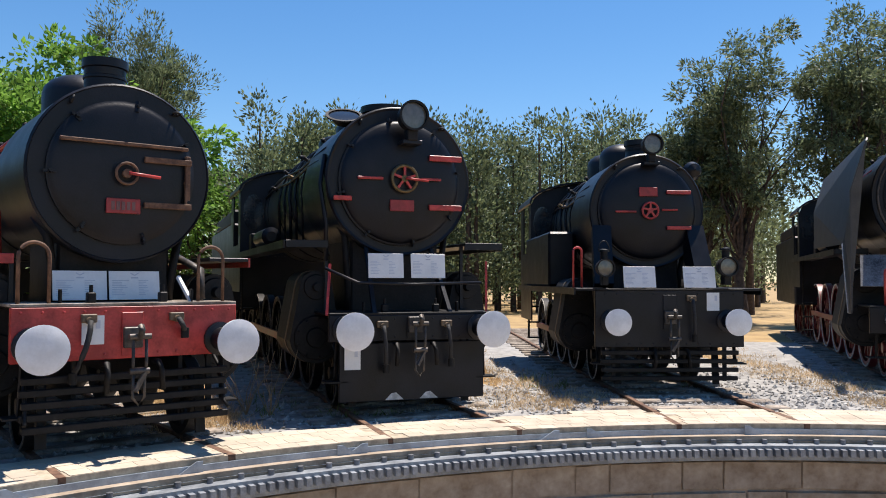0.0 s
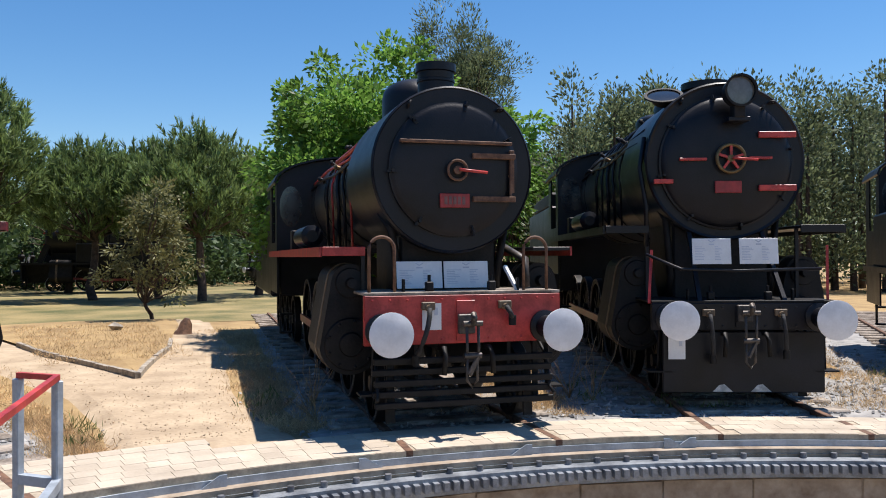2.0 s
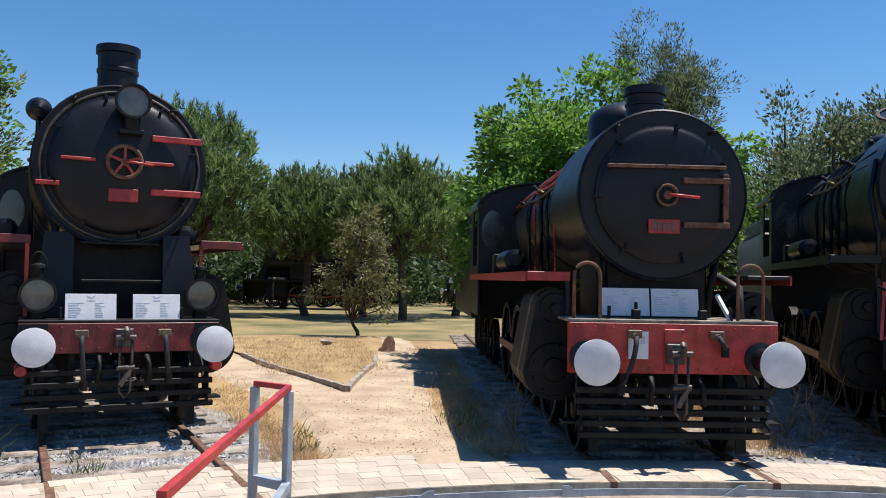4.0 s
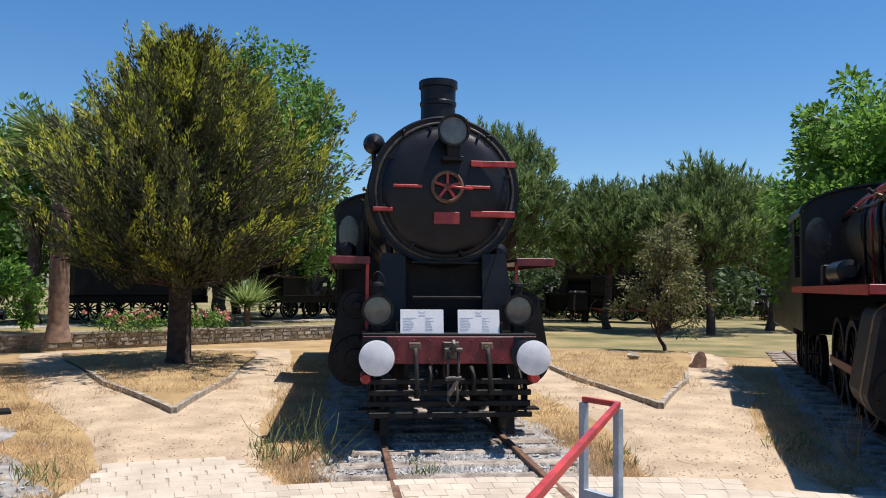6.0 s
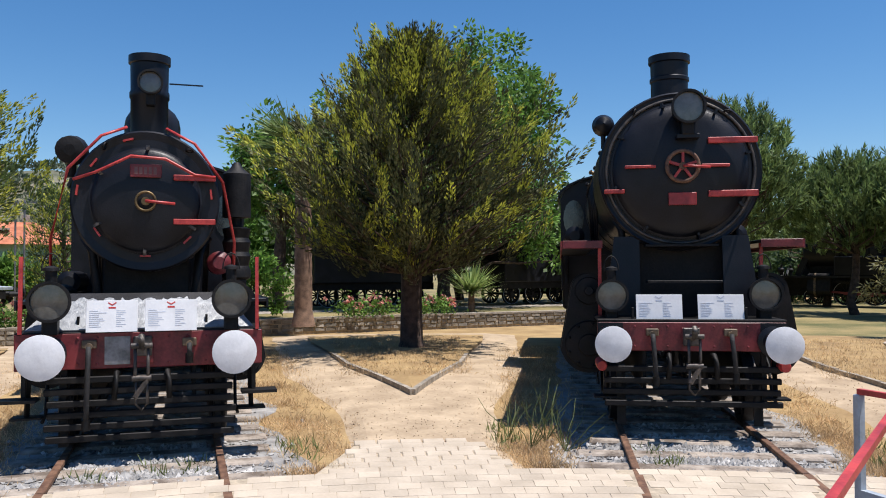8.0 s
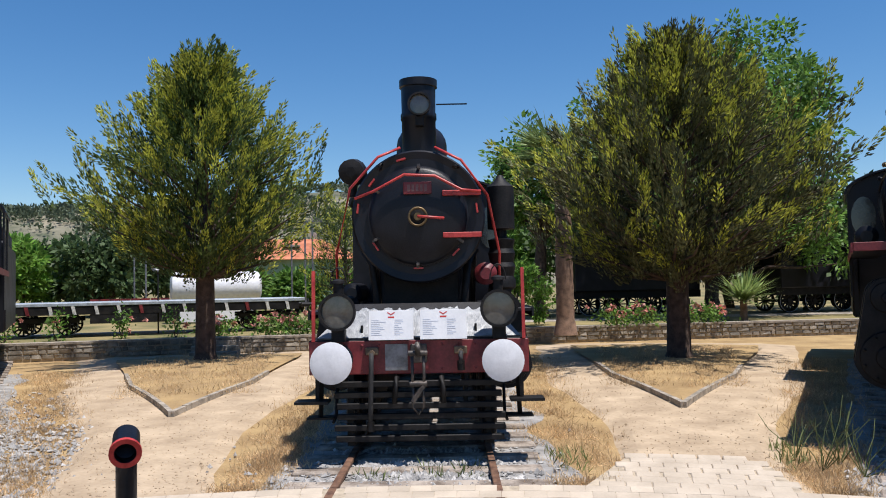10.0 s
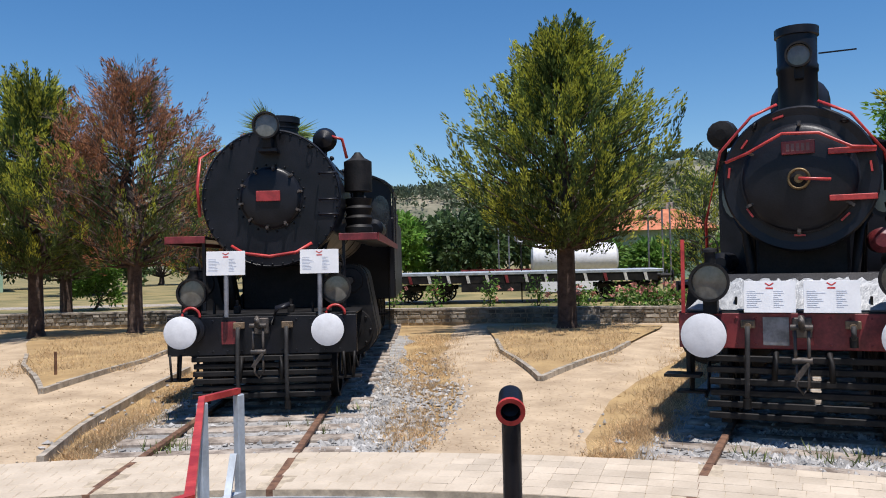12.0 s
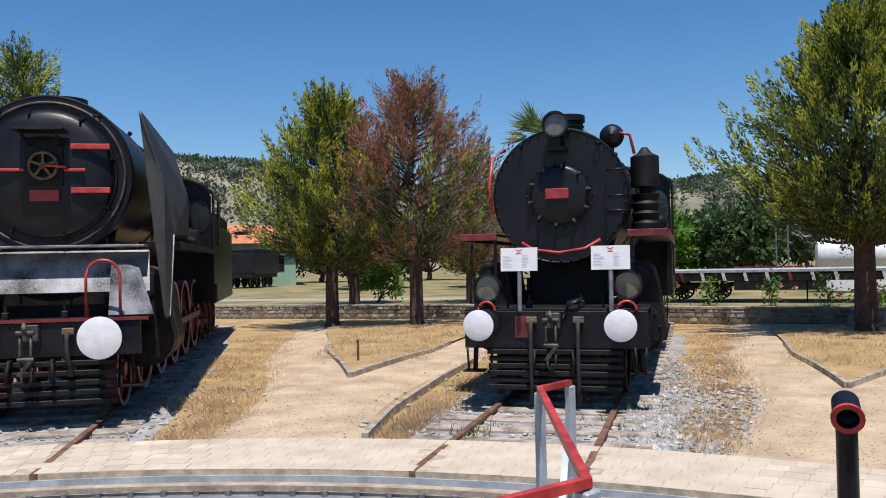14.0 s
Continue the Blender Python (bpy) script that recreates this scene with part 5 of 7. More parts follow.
# pit edge: steel angle, circular rail and rack
bm = B()
for i in range(200):
    a, b = 60 + i, 61 + i
    for (r0, z0), (r1, z1) in (((R_IN - 0.01, -0.06), (R_IN - 0.01, -0.17)), ((R_IN - 0.01, -0.06), (R_IN + 0.05, -0.06)), ((R_IN - 0.01, -0.17), (R_IN - 0.13, -0.17))):
        bm.faces.new([bm.verts.new(v) for v in (polar(a, r0, z0), polar(b, r0, z0), polar(b, r1, z1), polar(a, r1, z1))])
rack = thing("pit_edge_steel", bm, GALV, "pale galvanised steel edging along the turntable pit", "pit edging", kind="structure")
bm = B()
for i in range(200):
    a, b = 60 + i, 61 + i
    prof = [(R_IN - 0.13, -0.2), (R_IN - 0.28, -0.2), (R_IN - 0.28, -0.36), (R_IN - 0.13, -0.36)]
    for (r0, z0), (r1, z1) in zip(prof, prof[1:]):
        bm.faces.new([bm.verts.new(v) for v in (polar(a, r0, z0), polar(b, r0, z0), polar(b, r1, z1), polar(a, r1, z1))])
rk = thing("rack_rail", bm, RACK, "grey toothed rack rail round the pit", "rack rail", kind="structure")
tooth = mesh_of("rack_tooth", box(B(), -0.026, 0.026, -0.05, 0.05, -0.04, 0.04, 0.01), RACK)
teeth = B()
a = 62.0
while a < 258:
    a += math.degrees(0.095 / R_IN)
    m = radial(a, R_IN - 0.31, -0.27)
    if a > 225:
        ob = new("rack_tooth", tooth)
        ob.parent, ob.matrix_basis = rk, m
    else:
        for v in (1,):
            vs = [teeth.verts.new(m @ Vector((x, y, z))) for x in (-0.026, 0.026) for y in (-0.05, 0.05) for z in (-0.04, 0.04)]
            for f in ((0, 1, 3, 2), (4, 6, 7, 5), (0, 4, 5, 1), (2, 3, 7, 6), (1, 5, 7, 3)):
                teeth.faces.new([vs[q] for q in f])
tagged(part("rack_teeth", teeth, RACK, rk), kind="stuff")
bm = B()
for i in range(120):
    m = radial(63 + i * 1.63, R_IN - 0.16, -0.2)
    cyl(bm, m @ Vector((0, 0, 0)), m @ Vector((0, 0, 0.05)), 0.03, 8)
tagged(part("bolts", bm, STEEL, rk), kind="stuff")
# masonry blocks of the pit wall
bm = B()
rnd = random.Random(8)
for z0, z1 in ((-0.72, -0.4), (-1.05, -0.74), (-1.4, -1.07)):
    a = 75.0
    while a < 160:
        w = rnd.uniform(2.2, 7.0)
        d = 0.12 + 0.03 * rnd.random()
        pr = [polar(a + 0.05, R_IN - d, z0 + 0.02 * rnd.random()), polar(a + w - 0.06, R_IN - d - 0.01 * rnd.random(), z0 + 0.02 * rnd.random()), polar(a + w - 0.05 - 0.1 * rnd.random(), R_IN - d - 0.012, z1 - 0.02 * rnd.random()), polar(a + 0.05, R_IN - d - 0.012, z1 - 0.02 * rnd.random())]
        bk = [polar(a, R_IN - 0.1, z0), polar(a + w, R_IN - 0.1, z0), polar(a + w, R_IN - 0.1, z1), polar(a, R_IN - 0.1, z1)]
        A_, B_ = [bm.verts.new(v) for v in pr], [bm.verts.new(v) for v in bk]
        bm.faces.new(A_)
        for q in range(4):
            bm.faces.new((A_[q], A_[(q + 1) % 4], B_[(q + 1) % 4], B_[q]))
        a += w
tagged(part("masonry_blocks", bm, MASONRY, pit_wall), kind="stuff")

# ---------------- hand rails and vent pipe on the turntable ----------------
def hand_rail(p0, p1, p2, label):
    root = empty("safety_rail", Matrix(), label, "hand rail", "hand rails of the turntable")
    p0, p1, p2 = Vector(p0), Vector(p1), Vector(p2)
    for q in (p0, p1):
        part("post", box(B(), q.x - 0.028, q.x + 0.028, q.y - 0.024, q.y + 0.024, -1.7, 1.06, 0.006), GALV, root, "grey painted steel post")
    part("top_rail", beam(B(), p0 + Vector((0, 0, 0.02)), p1 + Vector((0, 0, 0.02)), 0.034, 0.034), RED, root, "faded red flat top rail")
    part("top_rail", beam(B(), p1 + Vector((0, 0, 0.022)), p2 + Vector((0, 0, 0.022)), 0.034, 0.034), RED, root, "faded red flat top rail")
    for z in (0.45,):
        part("mid_rail", beam(B(), Vector((p0.x, p0.y, z)), Vector((p1.x, p1.y, z)), 0.05, 0.06), GALV, root)
        part("mid_rail", beam(B(), Vector((p1.x, p1.y, z)), Vector((p2.x, p2.y, z)), 0.05, 0.06), GALV, root)
    part("post", box(B(), p2.x - 0.04, p2.x + 0.04, p2.y - 0.03, p2.y + 0.03, -1.7, 1.06, 0.008), GALV, root, "grey painted steel post")


hand_rail((-4.43, 3.32, 1.06), (-4.12, 3.36, 1.06), (-2.3, 1.45, 1.06), "red-topped grey steel hand rail at the turntable")
hand_rail((-3.70, -4.03, 1.06), (-3.38, -4.0, 1.06), (-1.92, -2.52, 1.06), "red-topped pale steel hand rail with bolted posts")
guard = bpy.data.objects["safety_rail.001"]
part("top_rail", beam(B(), (-1.92, -2.52, 1.085), (-1.0, -2.62, 1.085), 0.034, 0.034), RED, guard, "faded red flat top rail")
part("brace", beam(B(), (-3.62, -4.0, 0.72), (-3.2, -3.75, 0.1), 0.04, 0.02), GALV, guard, "pale steel diagonal brace")
vent = empty("vent_pipe", Matrix.Translation((-5.51, -3.09, 0)), "black bent vent pipe with a red rim", "vent pipe")
d = Vector((5.4, 2.5, 0)).normalized()
part("pipe_body", pipe(B(), [(0, 0, -1.7), (0, 0, 0.55), (0, 0, 0.66), tuple(d * 0.03 + Vector((0, 0, 0.73))), tuple(d * 0.09 + Vector((0, 0, 0.765)))], 0.07, 16), BLACK, vent)
bm = lathe(B(), d * -0.1 + Vector((0, 0, 0.82)), d + Vector((0, 0, -0.28)), [(0, 0.07), (0.02, 0.09), (0.28, 0.095), (0.28, 0.07), (0.1, 0.065)], 24, True, True)
part("pipe_mouth", bm, BLACK, vent)
bm = lathe(B(), d * -0.1 + Vector((0, 0, 0.82)), d + Vector((0, 0, -0.28)), [(0.26, 0.097), (0.26, 0.106), (0.29, 0.106), (0.29, 0.072), (0.2, 0.069)], 24, False, False)
part("rim", bm, RED, vent, "red painted rim")
deck = thing("turntable_deck", box(B(), -7.5, 0.9, -1.6, 1.6, -0.12, -0.02, 0.01), WOODOLD, "plank deck of the turntable bridge", "deck", m=Matrix.Translation((CX, CY, 0)) @ Matrix.Rotation(radians(5), 4, "Z"))
bm = B()
for y in (-1.2, 1.2):
    box(bm, -7.4, 0.8, y - 0.1, y + 0.1, -1.7, -0.125)
part("girder", bm, DARK, deck)

# small triangular stop plates on the pit edging
for i, a in enumerate((122.4, 124.2, 131.6, 140.9, 147.3, 108.5, 110.3, 98.2)):
    m = radial(a, R_IN - 0.025, -0.17)
    sgn = 1 if i % 2 else -1
    pl = thing("stop_plate", plate(B(), [(0, 0), (0.3 * sgn, 0), (0.06 * sgn, 0.15), (0, 0.15)], 0.012, (0, 0, 0), (1, 0, 0), (0, 0, 1)), GALV, "small triangular pale steel plate on the pit edge", "steel plate", "stop plates on the pit edge", m=m)

rnd = np.random.RandomState(77)
pebs = []
for mid, _ in ISLES.values():
    for _i in range(900):
        r = R_OUT + 0.3 + 9 * rnd.uniform() ** 1.5
        w = lerp(r, (11.7, 13, 15.5, 20, 29), (4.3, 3.4, 3.7, 6.3, 7.0))
        pebs.append(tuple(polar(mid + w * rnd.uniform(-1, 1), r, -0.042)))
stones("path_pebbles", pebs, 0.013, EARTH, "small pebbles and clods on the earth paths", 13)
# ---------------- retaining wall and raised lawn ----------------
WALL = [(-11.5, -34.5), (-15.2, -28.4), (-18.6, -22.4), (-21.1, -14.3), (-22.6, -10.1), (-23.3, -6.8), (-25.9, 0.3), (-27.6, 7.8), (-28.5, 12.0)]
wall = empty("retaining_wall", Matrix(), "low rubble stone retaining wall with pale joints", "stone wall")
tagged(wall, kind="structure")
rnd = random.Random(5)
core, cap, stone_rest = B(), B(), B()
for i, (p_, q_) in enumerate(zip(WALL, WALL[1:])):
    p_, q_ = Vector((*p_, 0)), Vector((*q_, 0))
    d = (q_ - p_).normalized()
    nrm = Vector((d.y, -d.x, 0))
    if nrm.dot(Vector((CX, CY, 0)) - p_) < 0:
        nrm = -nrm
    up = Vector((0, 0, 1))
    for a0, a1, z0, z1, off, bmx in ((0, 1, -0.1, 0.36, 0.0, core), (0, 1, 0.36, 0.42, 0.05, cap)):
        vs = [bmx.verts.new(p_.lerp(q_, a) + up * z + nrm * o) for a in (a0, a1) for z in (z0, z1) for o in (off, -0.35)]
        for f in ((0, 2, 6, 4), (1, 5, 7, 3), (2, 3, 7, 6), (0, 1, 3, 2), (4, 6, 7, 5)):
            bmx.faces.new([vs[k] for k in f])
    L = (q_ - p_).length
    for row in range(3):
        s = 0.0
        while s < L - 0.1:
            w = min(rnd.uniform(0.16, 0.42), L - s)
            zc_ = -0.03 + row * 0.135
            c = [p_ + d * (s + dx) + up * (zc_ + dz) for dx, dz in ((0.015 + rnd.random() * 0.02, 0.02), (w - 0.02, 0.01 + rnd.random() * 0.02), (w - 0.015 - rnd.random() * 0.03, 0.115), (0.02, 0.12 - rnd.random() * 0.02))]
            fr_ = [stone_rest.verts.new(v + nrm * (0.025 + rnd.random() * 0.03)) for v in c]
            bk_ = [stone_rest.verts.new(v - nrm * 0.01 + (v - c[0]) * 0.04) for v in c]
            stone_rest.faces.new(fr_)
            for q in range(4):
                stone_rest.faces.new((fr_[q], fr_[(q + 1) % 4], bk_[(q + 1) % 4], bk_[q]))
            s += w
part("wall_core", core, JOINT, wall)
part("coping", cap, CONCRETE, wall)
tagged(part("wall_stones", stone_rest, WALLSTONE, wall), kind="stuff")
bm = B()
inn = [bm.verts.new((x, y, 0.36)) for x, y in WALL]
mid_ = [bm.verts.new((x * 1.9 - 4, y * 1.9, 0.36)) for x, y in WALL]
out_ = [bm.verts.new((x * 12, y * 12, 0.4)) for x, y in WALL]
for r0, r1 in ((inn, mid_), (mid_, out_)):
    for i in range(len(WALL) - 1):
        bm.faces.new((r0[i], r0[i + 1], r1[i + 1], r1[i]))
thing("raised_lawn", bm, LAWN, "patchy green and dry lawn above the wall", "lawn", kind="structure")
bm = B()
for i in range(len(WALL) - 1):
    (x0, y0), (x1, y1) = WALL[i], WALL[i + 1]
    bm.faces.new([bm.verts.new(v) for v in ((x0 * 1.13 - 1, y0 * 1.13, 0.366), (x1 * 1.13 - 1, y1 * 1.13, 0.366), (x1 * 1.2 - 1.2, y1 * 1.2, 0.366), (x0 * 1.2 - 1.2, y0 * 1.2, 0.366))])
thing("white_walk", bm, CONCRETE, "pale concrete walk across the lawn", "pavement", kind="structure")
steps = empty("garden_steps", Matrix.Translation((-22.3, -9.0, 0)) @ Matrix.Rotation(radians(100), 4, "Z"), "three pale concrete steps through the wall", "steps")
for i in range(3):
    part("step", box(B(), -0.55, 0.75, -0.55 + i * 0.22, 0.0, -0.05 + 0.14 * i, 0.09 + 0.14 * i, 0.01), CONCRETE, steps)

# ---------------- plants ----------------
def leaves(name, P, D, length, width, material, parent, seed=0):
    """A cloud of small pointed leaves at P that point along D."""
    rnd = np.random.RandomState(seed)
    P, D = np.asarray(P, float), np.asarray(D, float)
    n = len(P)
    D = D / (np.linalg.norm(D, axis=1, keepdims=True) + 1e-9)
    S = np.cross(D, rnd.normal(0, 1, (n, 3)))
    S /= np.linalg.norm(S, axis=1, keepdims=True) + 1e-9
    L = (length * rnd.uniform(0.6, 1.35, n))[:, None]
    W = (width * rnd.uniform(0.6, 1.3, n))[:, None]
    v = np.stack([P, P + D * L * 0.45 + S * W / 2, P + D * L, P + D * L * 0.45 - S * W / 2], 1).reshape(-1, 3)
    me = bpy.data.meshes.new(name)
    me.vertices.add(4 * n)
    me.vertices.foreach_set("co", v.ravel())
    me.loops.add(4 * n)
    me.loops.foreach_set("vertex_index", np.arange(4 * n))
    me.polygons.add(n)
    me.polygons.foreach_set("loop_start", np.arange(n) * 4)
    me.update(calc_edges=True)
    me.materials.append(material)
    ob = new(name, me)
    ob.parent = parent
    return ob


def limb(bm, p, q, r0, r1, seed=0, n=7, steps=4, sag=0.06):
    rnd = random.Random(seed)
    p, q = Vector(p), Vector(q)
    pts = [p.lerp(q, i / steps) + (Vector((rnd.uniform(-1, 1), rnd.uniform(-1, 1), rnd.uniform(-0.5, 0.5))) * (q - p).length * sag if 0 < i < steps else Vector()) for i in range(steps + 1)]
    rings = []
    for i, c in enumerate(pts):
        d = (pts[min(i + 1, steps)] - pts[max(i - 1, 0)]).normalized()
        s = d.orthogonal().normalized()
        u = d.cross(s)
        r = r0 + (r1 - r0) * i / steps
        rings.append([bm.verts.new(c + (s * math.cos(2 * math.pi * k / n) + u * math.sin(2 * math.pi * k / n)) * r * (1 + 0.12 * rnd.uniform(-1, 1))) for k in range(n)])
    for a, b in zip(rings, rings[1:]):
        for k in range(n):
            bm.faces.new((a[k], a[(k + 1) % n], b[(k + 1) % n], b[k])).smooth = True
    return pts


def plume_tree(name, pos, h, rad, z0, trunk_r, seed, inner, tip, label, branches=80, sprays=9, dense=80, tip_share=0.5, bare=0.0, extra=None):
    """A cypress-like conifer: ascending limbs that carry pointed, upswept sprays with gaps between them."""
    rnd = np.random.RandomState(seed)
    root = empty(name, Matrix.Translation(pos), label, "tree", "trees on the grass beds")
    bm = B()
    lathe(bm, (0, 0, -0.1), (0, 0, 1), [(0, trunk_r * 1.5), (0.25, trunk_r * 1.08), (z0 * 0.6, trunk_r), (z0 + 0.3, trunk_r * 0.95)], 12)
    limb(bm, (0, 0, z0), (0.1, 0.1, h * 0.92), trunk_r * 0.95, 0.03, seed)
    sets = {"crown": ([], []), "lit_new_growth": ([], []), "dead_foliage": ([], []), "dead_wood": ([], [])}
    for i in range(branches):
        u = (i + 0.5 * rnd.uniform()) / branches
        an = i * 2.39996 + rnd.uniform(-0.3, 0.3)
        zt = z0 + 0.1 + (h - z0) * u ** 0.9
        prof = math.sin(min(1, (u + 0.09) / 0.4) * math.pi / 2) ** 0.9 * max(0.04, 1 - max(0, (u - 0.25) / 0.77) ** 1.2)
        reach = rad * prof * rnd.uniform(0.72, 1.12)
        tipz = zt + 0.12 * reach
        foot = np.array([0.0, 0.0, max(z0 * 0.95, tipz - reach * rnd.uniform(0.3, 0.6) - 0.3)])
        end = np.array([reach * math.cos(an), reach * math.sin(an), tipz - 0.35])
        limb(bm, tuple(foot), tuple(end), 0.028 + 0.035 * (1 - u), 0.012, seed * 100 + i, 5, 4, 0.04)
        out = np.array([math.cos(an), math.sin(an), 0.0])
        for k in range(sprays):
            f = 0.3 + 0.74 * (k + rnd.uniform()) / sprays
            c = foot + (end - foot) * f + rnd.normal(0, 0.1 + 0.1 * reach * f, 3) * (1, 1, 0.55)
            d = out * rnd.uniform(0.4, 1.0) + np.array([0, 0, rnd.uniform(0.4, 0.95)]) + rnd.normal(0, 0.22, 3)
            d /= np.linalg.norm(d)
            ln = rnd.uniform(0.5, 1.0)
            kind = extra(c, rnd) if extra else 0
            if rnd.uniform() < bare:
                m = dense // 2
                t = rnd.uniform(0, 1, m)
                off = rnd.normal(0, 1, (m, 3))
                sets["dead_wood"][0].extend(c + d * (t * ln)[:, None] + off * 0.03)
                sets["dead_wood"][1].extend(d[None] + off * 0.5)
                continue
            t = rnd.uniform(0, 1, dense) ** 0.85
            off = rnd.normal(0, 1, (dense, 3))
            off /= np.linalg.norm(off, axis=1, keepdims=True)
            fat = (0.012 + 0.155 * (1 - t) ** 0.65 * np.minimum(1, t * 4 + 0.4)) * rnd.uniform(0.75, 1.2)
            bend = np.array([0, 0, 0.24]) * (t ** 2)[:, None]
            q = c + d * (t * ln)[:, None] + bend + off * fat[:, None]
            dd = d[None] * 1.0 + off * 0.5 + np.array([0, 0, 0.25])
            # yellow tips, with top light painted onto the upper side of outer sprays
            young = (t + 0.4 * off[:, 2] > 0.42) & (rnd.uniform(0, 1, dense) < 0.9) if (rnd.uniform() < tip_share and f > 0.55) else np.zeros(dense, bool)
            if kind == 1:
                sets["dead_foliage"][0].extend(q)
                sets["dead_foliage"][1].extend(dd)
            else:
                for key, mask in (("crown", ~young), ("lit_new_growth", young)):
                    sets[key][0].extend(q[mask])
                    sets[key][1].extend(dd[mask])
    part("trunk", bm, BARK, root)
    for key, material, ln, wd in (("crown", inner, 0.13, 0.042), ("lit_new_growth", tip, 0.12, 0.036), ("dead_foliage", L_DEAD, 0.13, 0.03), ("dead_wood", TWIG, 0.26, 0.014)):
        if len(sets[key][0]):
            leaves(key, sets[key][0], sets[key][1], ln, wd, material, root, seed)
    return root


def stone_pine(pos, h, rad, z0, seed, label, shoots=260, lean=0.0):
    """A pine with a bare forked trunk and a rounded crown of upright needle candles."""
    rnd = np.random.RandomState(seed)
    root = empty("stone_pine", Matrix.Translation(pos), label, "tree", "trees behind the locomotives")
    bm = B()
    top = limb(bm, (0, 0, -0.1), (lean, 0.1, z0 + 0.5), 0.21, 0.15, seed)[-1]
    P, D, P2, D2 = [], [], [], []
    for i in range(shoots):
        v = rnd.normal(0, 1, 3)
        v /= np.linalg.norm(v)
        v[2] = abs(v[2]) if rnd.uniform() < 0.8 else -abs(v[2]) * 0.3
        lump = 1 + 0.14 * noise.noise((v[0] * 2.3 + seed, v[1] * 2.3, v[2] * 2.3))
        k = rnd.uniform(0.3, 1) ** 0.4 * lump
        zc_ = z0 + (h - z0) * 0.36
        c = np.array([v[0] * rad * k + lean, v[1] * rad * k, zc_ + v[2] * (h - z0) * (0.58 if v[2] > 0 else 0.9) * k])
        if i % 8 == 0:
            limb(bm, tuple(top), tuple(c), 0.06, 0.015, seed * 50 + i, 5, 4, 0.07)
        for _ in range(4):
            b = c + rnd.normal(0, 0.2, 3)
            d = np.array([v[0] * 0.45, v[1] * 0.45, 1.0]) + rnd.normal(0, 0.22, 3)
            d /= np.linalg.norm(d)
            m = 20
            t = rnd.uniform(0, 1, m)
            off = rnd.normal(0, 1, (m, 3))
            q = b + d * (t * rnd.uniform(0.3, 0.55))[:, None]
            dd = d[None] * 0.9 + off * 0.42
            young = t > 0.7
            P.extend(q[~young])
            D.extend(dd[~young])
            P2.extend(q[young])
            D2.extend(dd[young] + d * 0.8)
    part("trunk", bm, BARK, root)
    leaves("crown", P, D, 0.32, 0.062, L_PINE, root, seed)
    leaves("upper_crown", P2, D2, 0.28, 0.04, L_PINETIP, root, seed + 1)
    return root


def leafy_tree(name, pos, h, rad, z0, trunk_r, seed, material, label, clumps=240, per=70, leaf=(0.2, 0.11), squash=1.0, lumpy=0.35, needle=False, clump_r=0.5, category="tree"):
    """A broad crown of many leaf clumps over spreading limbs, with gaps."""
    rnd = np.random.RandomState(seed)
    root = empty(name, Matrix.Translation(pos), label, category, "trees behind the locomotives")
    bm = B()
    top = limb(bm, (0, 0, -0.15), (rnd.uniform(-0.3, 0.3), rnd.uniform(-0.3, 0.3), z0 + 0.2), trunk_r * 1.15, trunk_r * 0.8, seed)[-1]
    cz = (h + z0) / 2
    hz = (h - z0) / 2
    P, D = [], []
    for i in range(clumps):
        v = rnd.normal(0, 1, 3)
        v /= np.linalg.norm(v)
        if v[2] < -0.75:
            v[2] *= -0.5
        lump = 1 + lumpy * noise.noise((v[0] * 2.1 + seed, v[1] * 2.1, v[2] * 2.1)) * 1.6
        k = rnd.uniform(0.25, 1) ** 0.45 * lump
        c = np.array([v[0] * rad * k, v[1] * rad * k, cz + v[2] * hz * k * squash])
        if i % 7 == 0:
            limb(bm, tuple(top), tuple(c * 0.95), trunk_r * 0.35, 0.02, seed + i, 5, 4, 0.09)
        off = rnd.normal(0, 1, (per, 3))
        off /= np.linalg.norm(off, axis=1, keepdims=True)
        rr = clump_r * rnd.uniform(0.6, 1.3)
        q = c + off * rr * rnd.uniform(0.3, 1, (per, 1)) * np.array([1, 1, 0.75])
        dd = off + np.array([0, 0, 0.9 if needle else -0.25]) + rnd.normal(0, 0.4, (per, 3)) + np.array([v[0], v[1], max(0, v[2])]) * 0.5
        P += list(q)
        D += list(dd)
    part("trunk", bm, BARK, root)
    leaves("crown", P, D, leaf[0], leaf[1], material, root, seed)
    return root


plume_tree("cypress_tree", polar(171.4, 24.1), 7.2, 3.75, 1.9, 0.26, 11, L_CYPDARK, L_CYPTIP, "spreading dark green conifer with yellow-green tips", 150, 8, 88, 0.6)
plume_tree("cypress_tree", polar(198.3, 25.8), 7.5, 2.95, 2.2, 0.24, 12, L_CYP, L_CYPTIP, "conical green conifer with yellow-green tips in a grass bed", 120, 8, 88, 0.85)
plume_tree("cypress_tree", polar(224.1, 27.8), 7.2, 2.7, 2.0, 0.2, 13, L_CYP, L_CYPTIP, "half-dead conifer with reddish brown dry branches", 95, 8, 70, 0.6, 0.45, extra=lambda c, r: 1 if (c[2] > 4.6 and r.uniform() < 0.85) or r.uniform() < 0.35 else 0)
plume_tree("cypress_tree", polar(229.5, 28.3), 6.8, 2.5, 1.9, 0.2, 14, L_CYP, L_CYPTIP, "bright green conifer partly browned on one side", 90, 8, 80, 0.95, extra=lambda c, r: 1 if c[0] * -0.75 + c[1] * 0.66 > 0.7 and c[2] > 2.8 else 0)
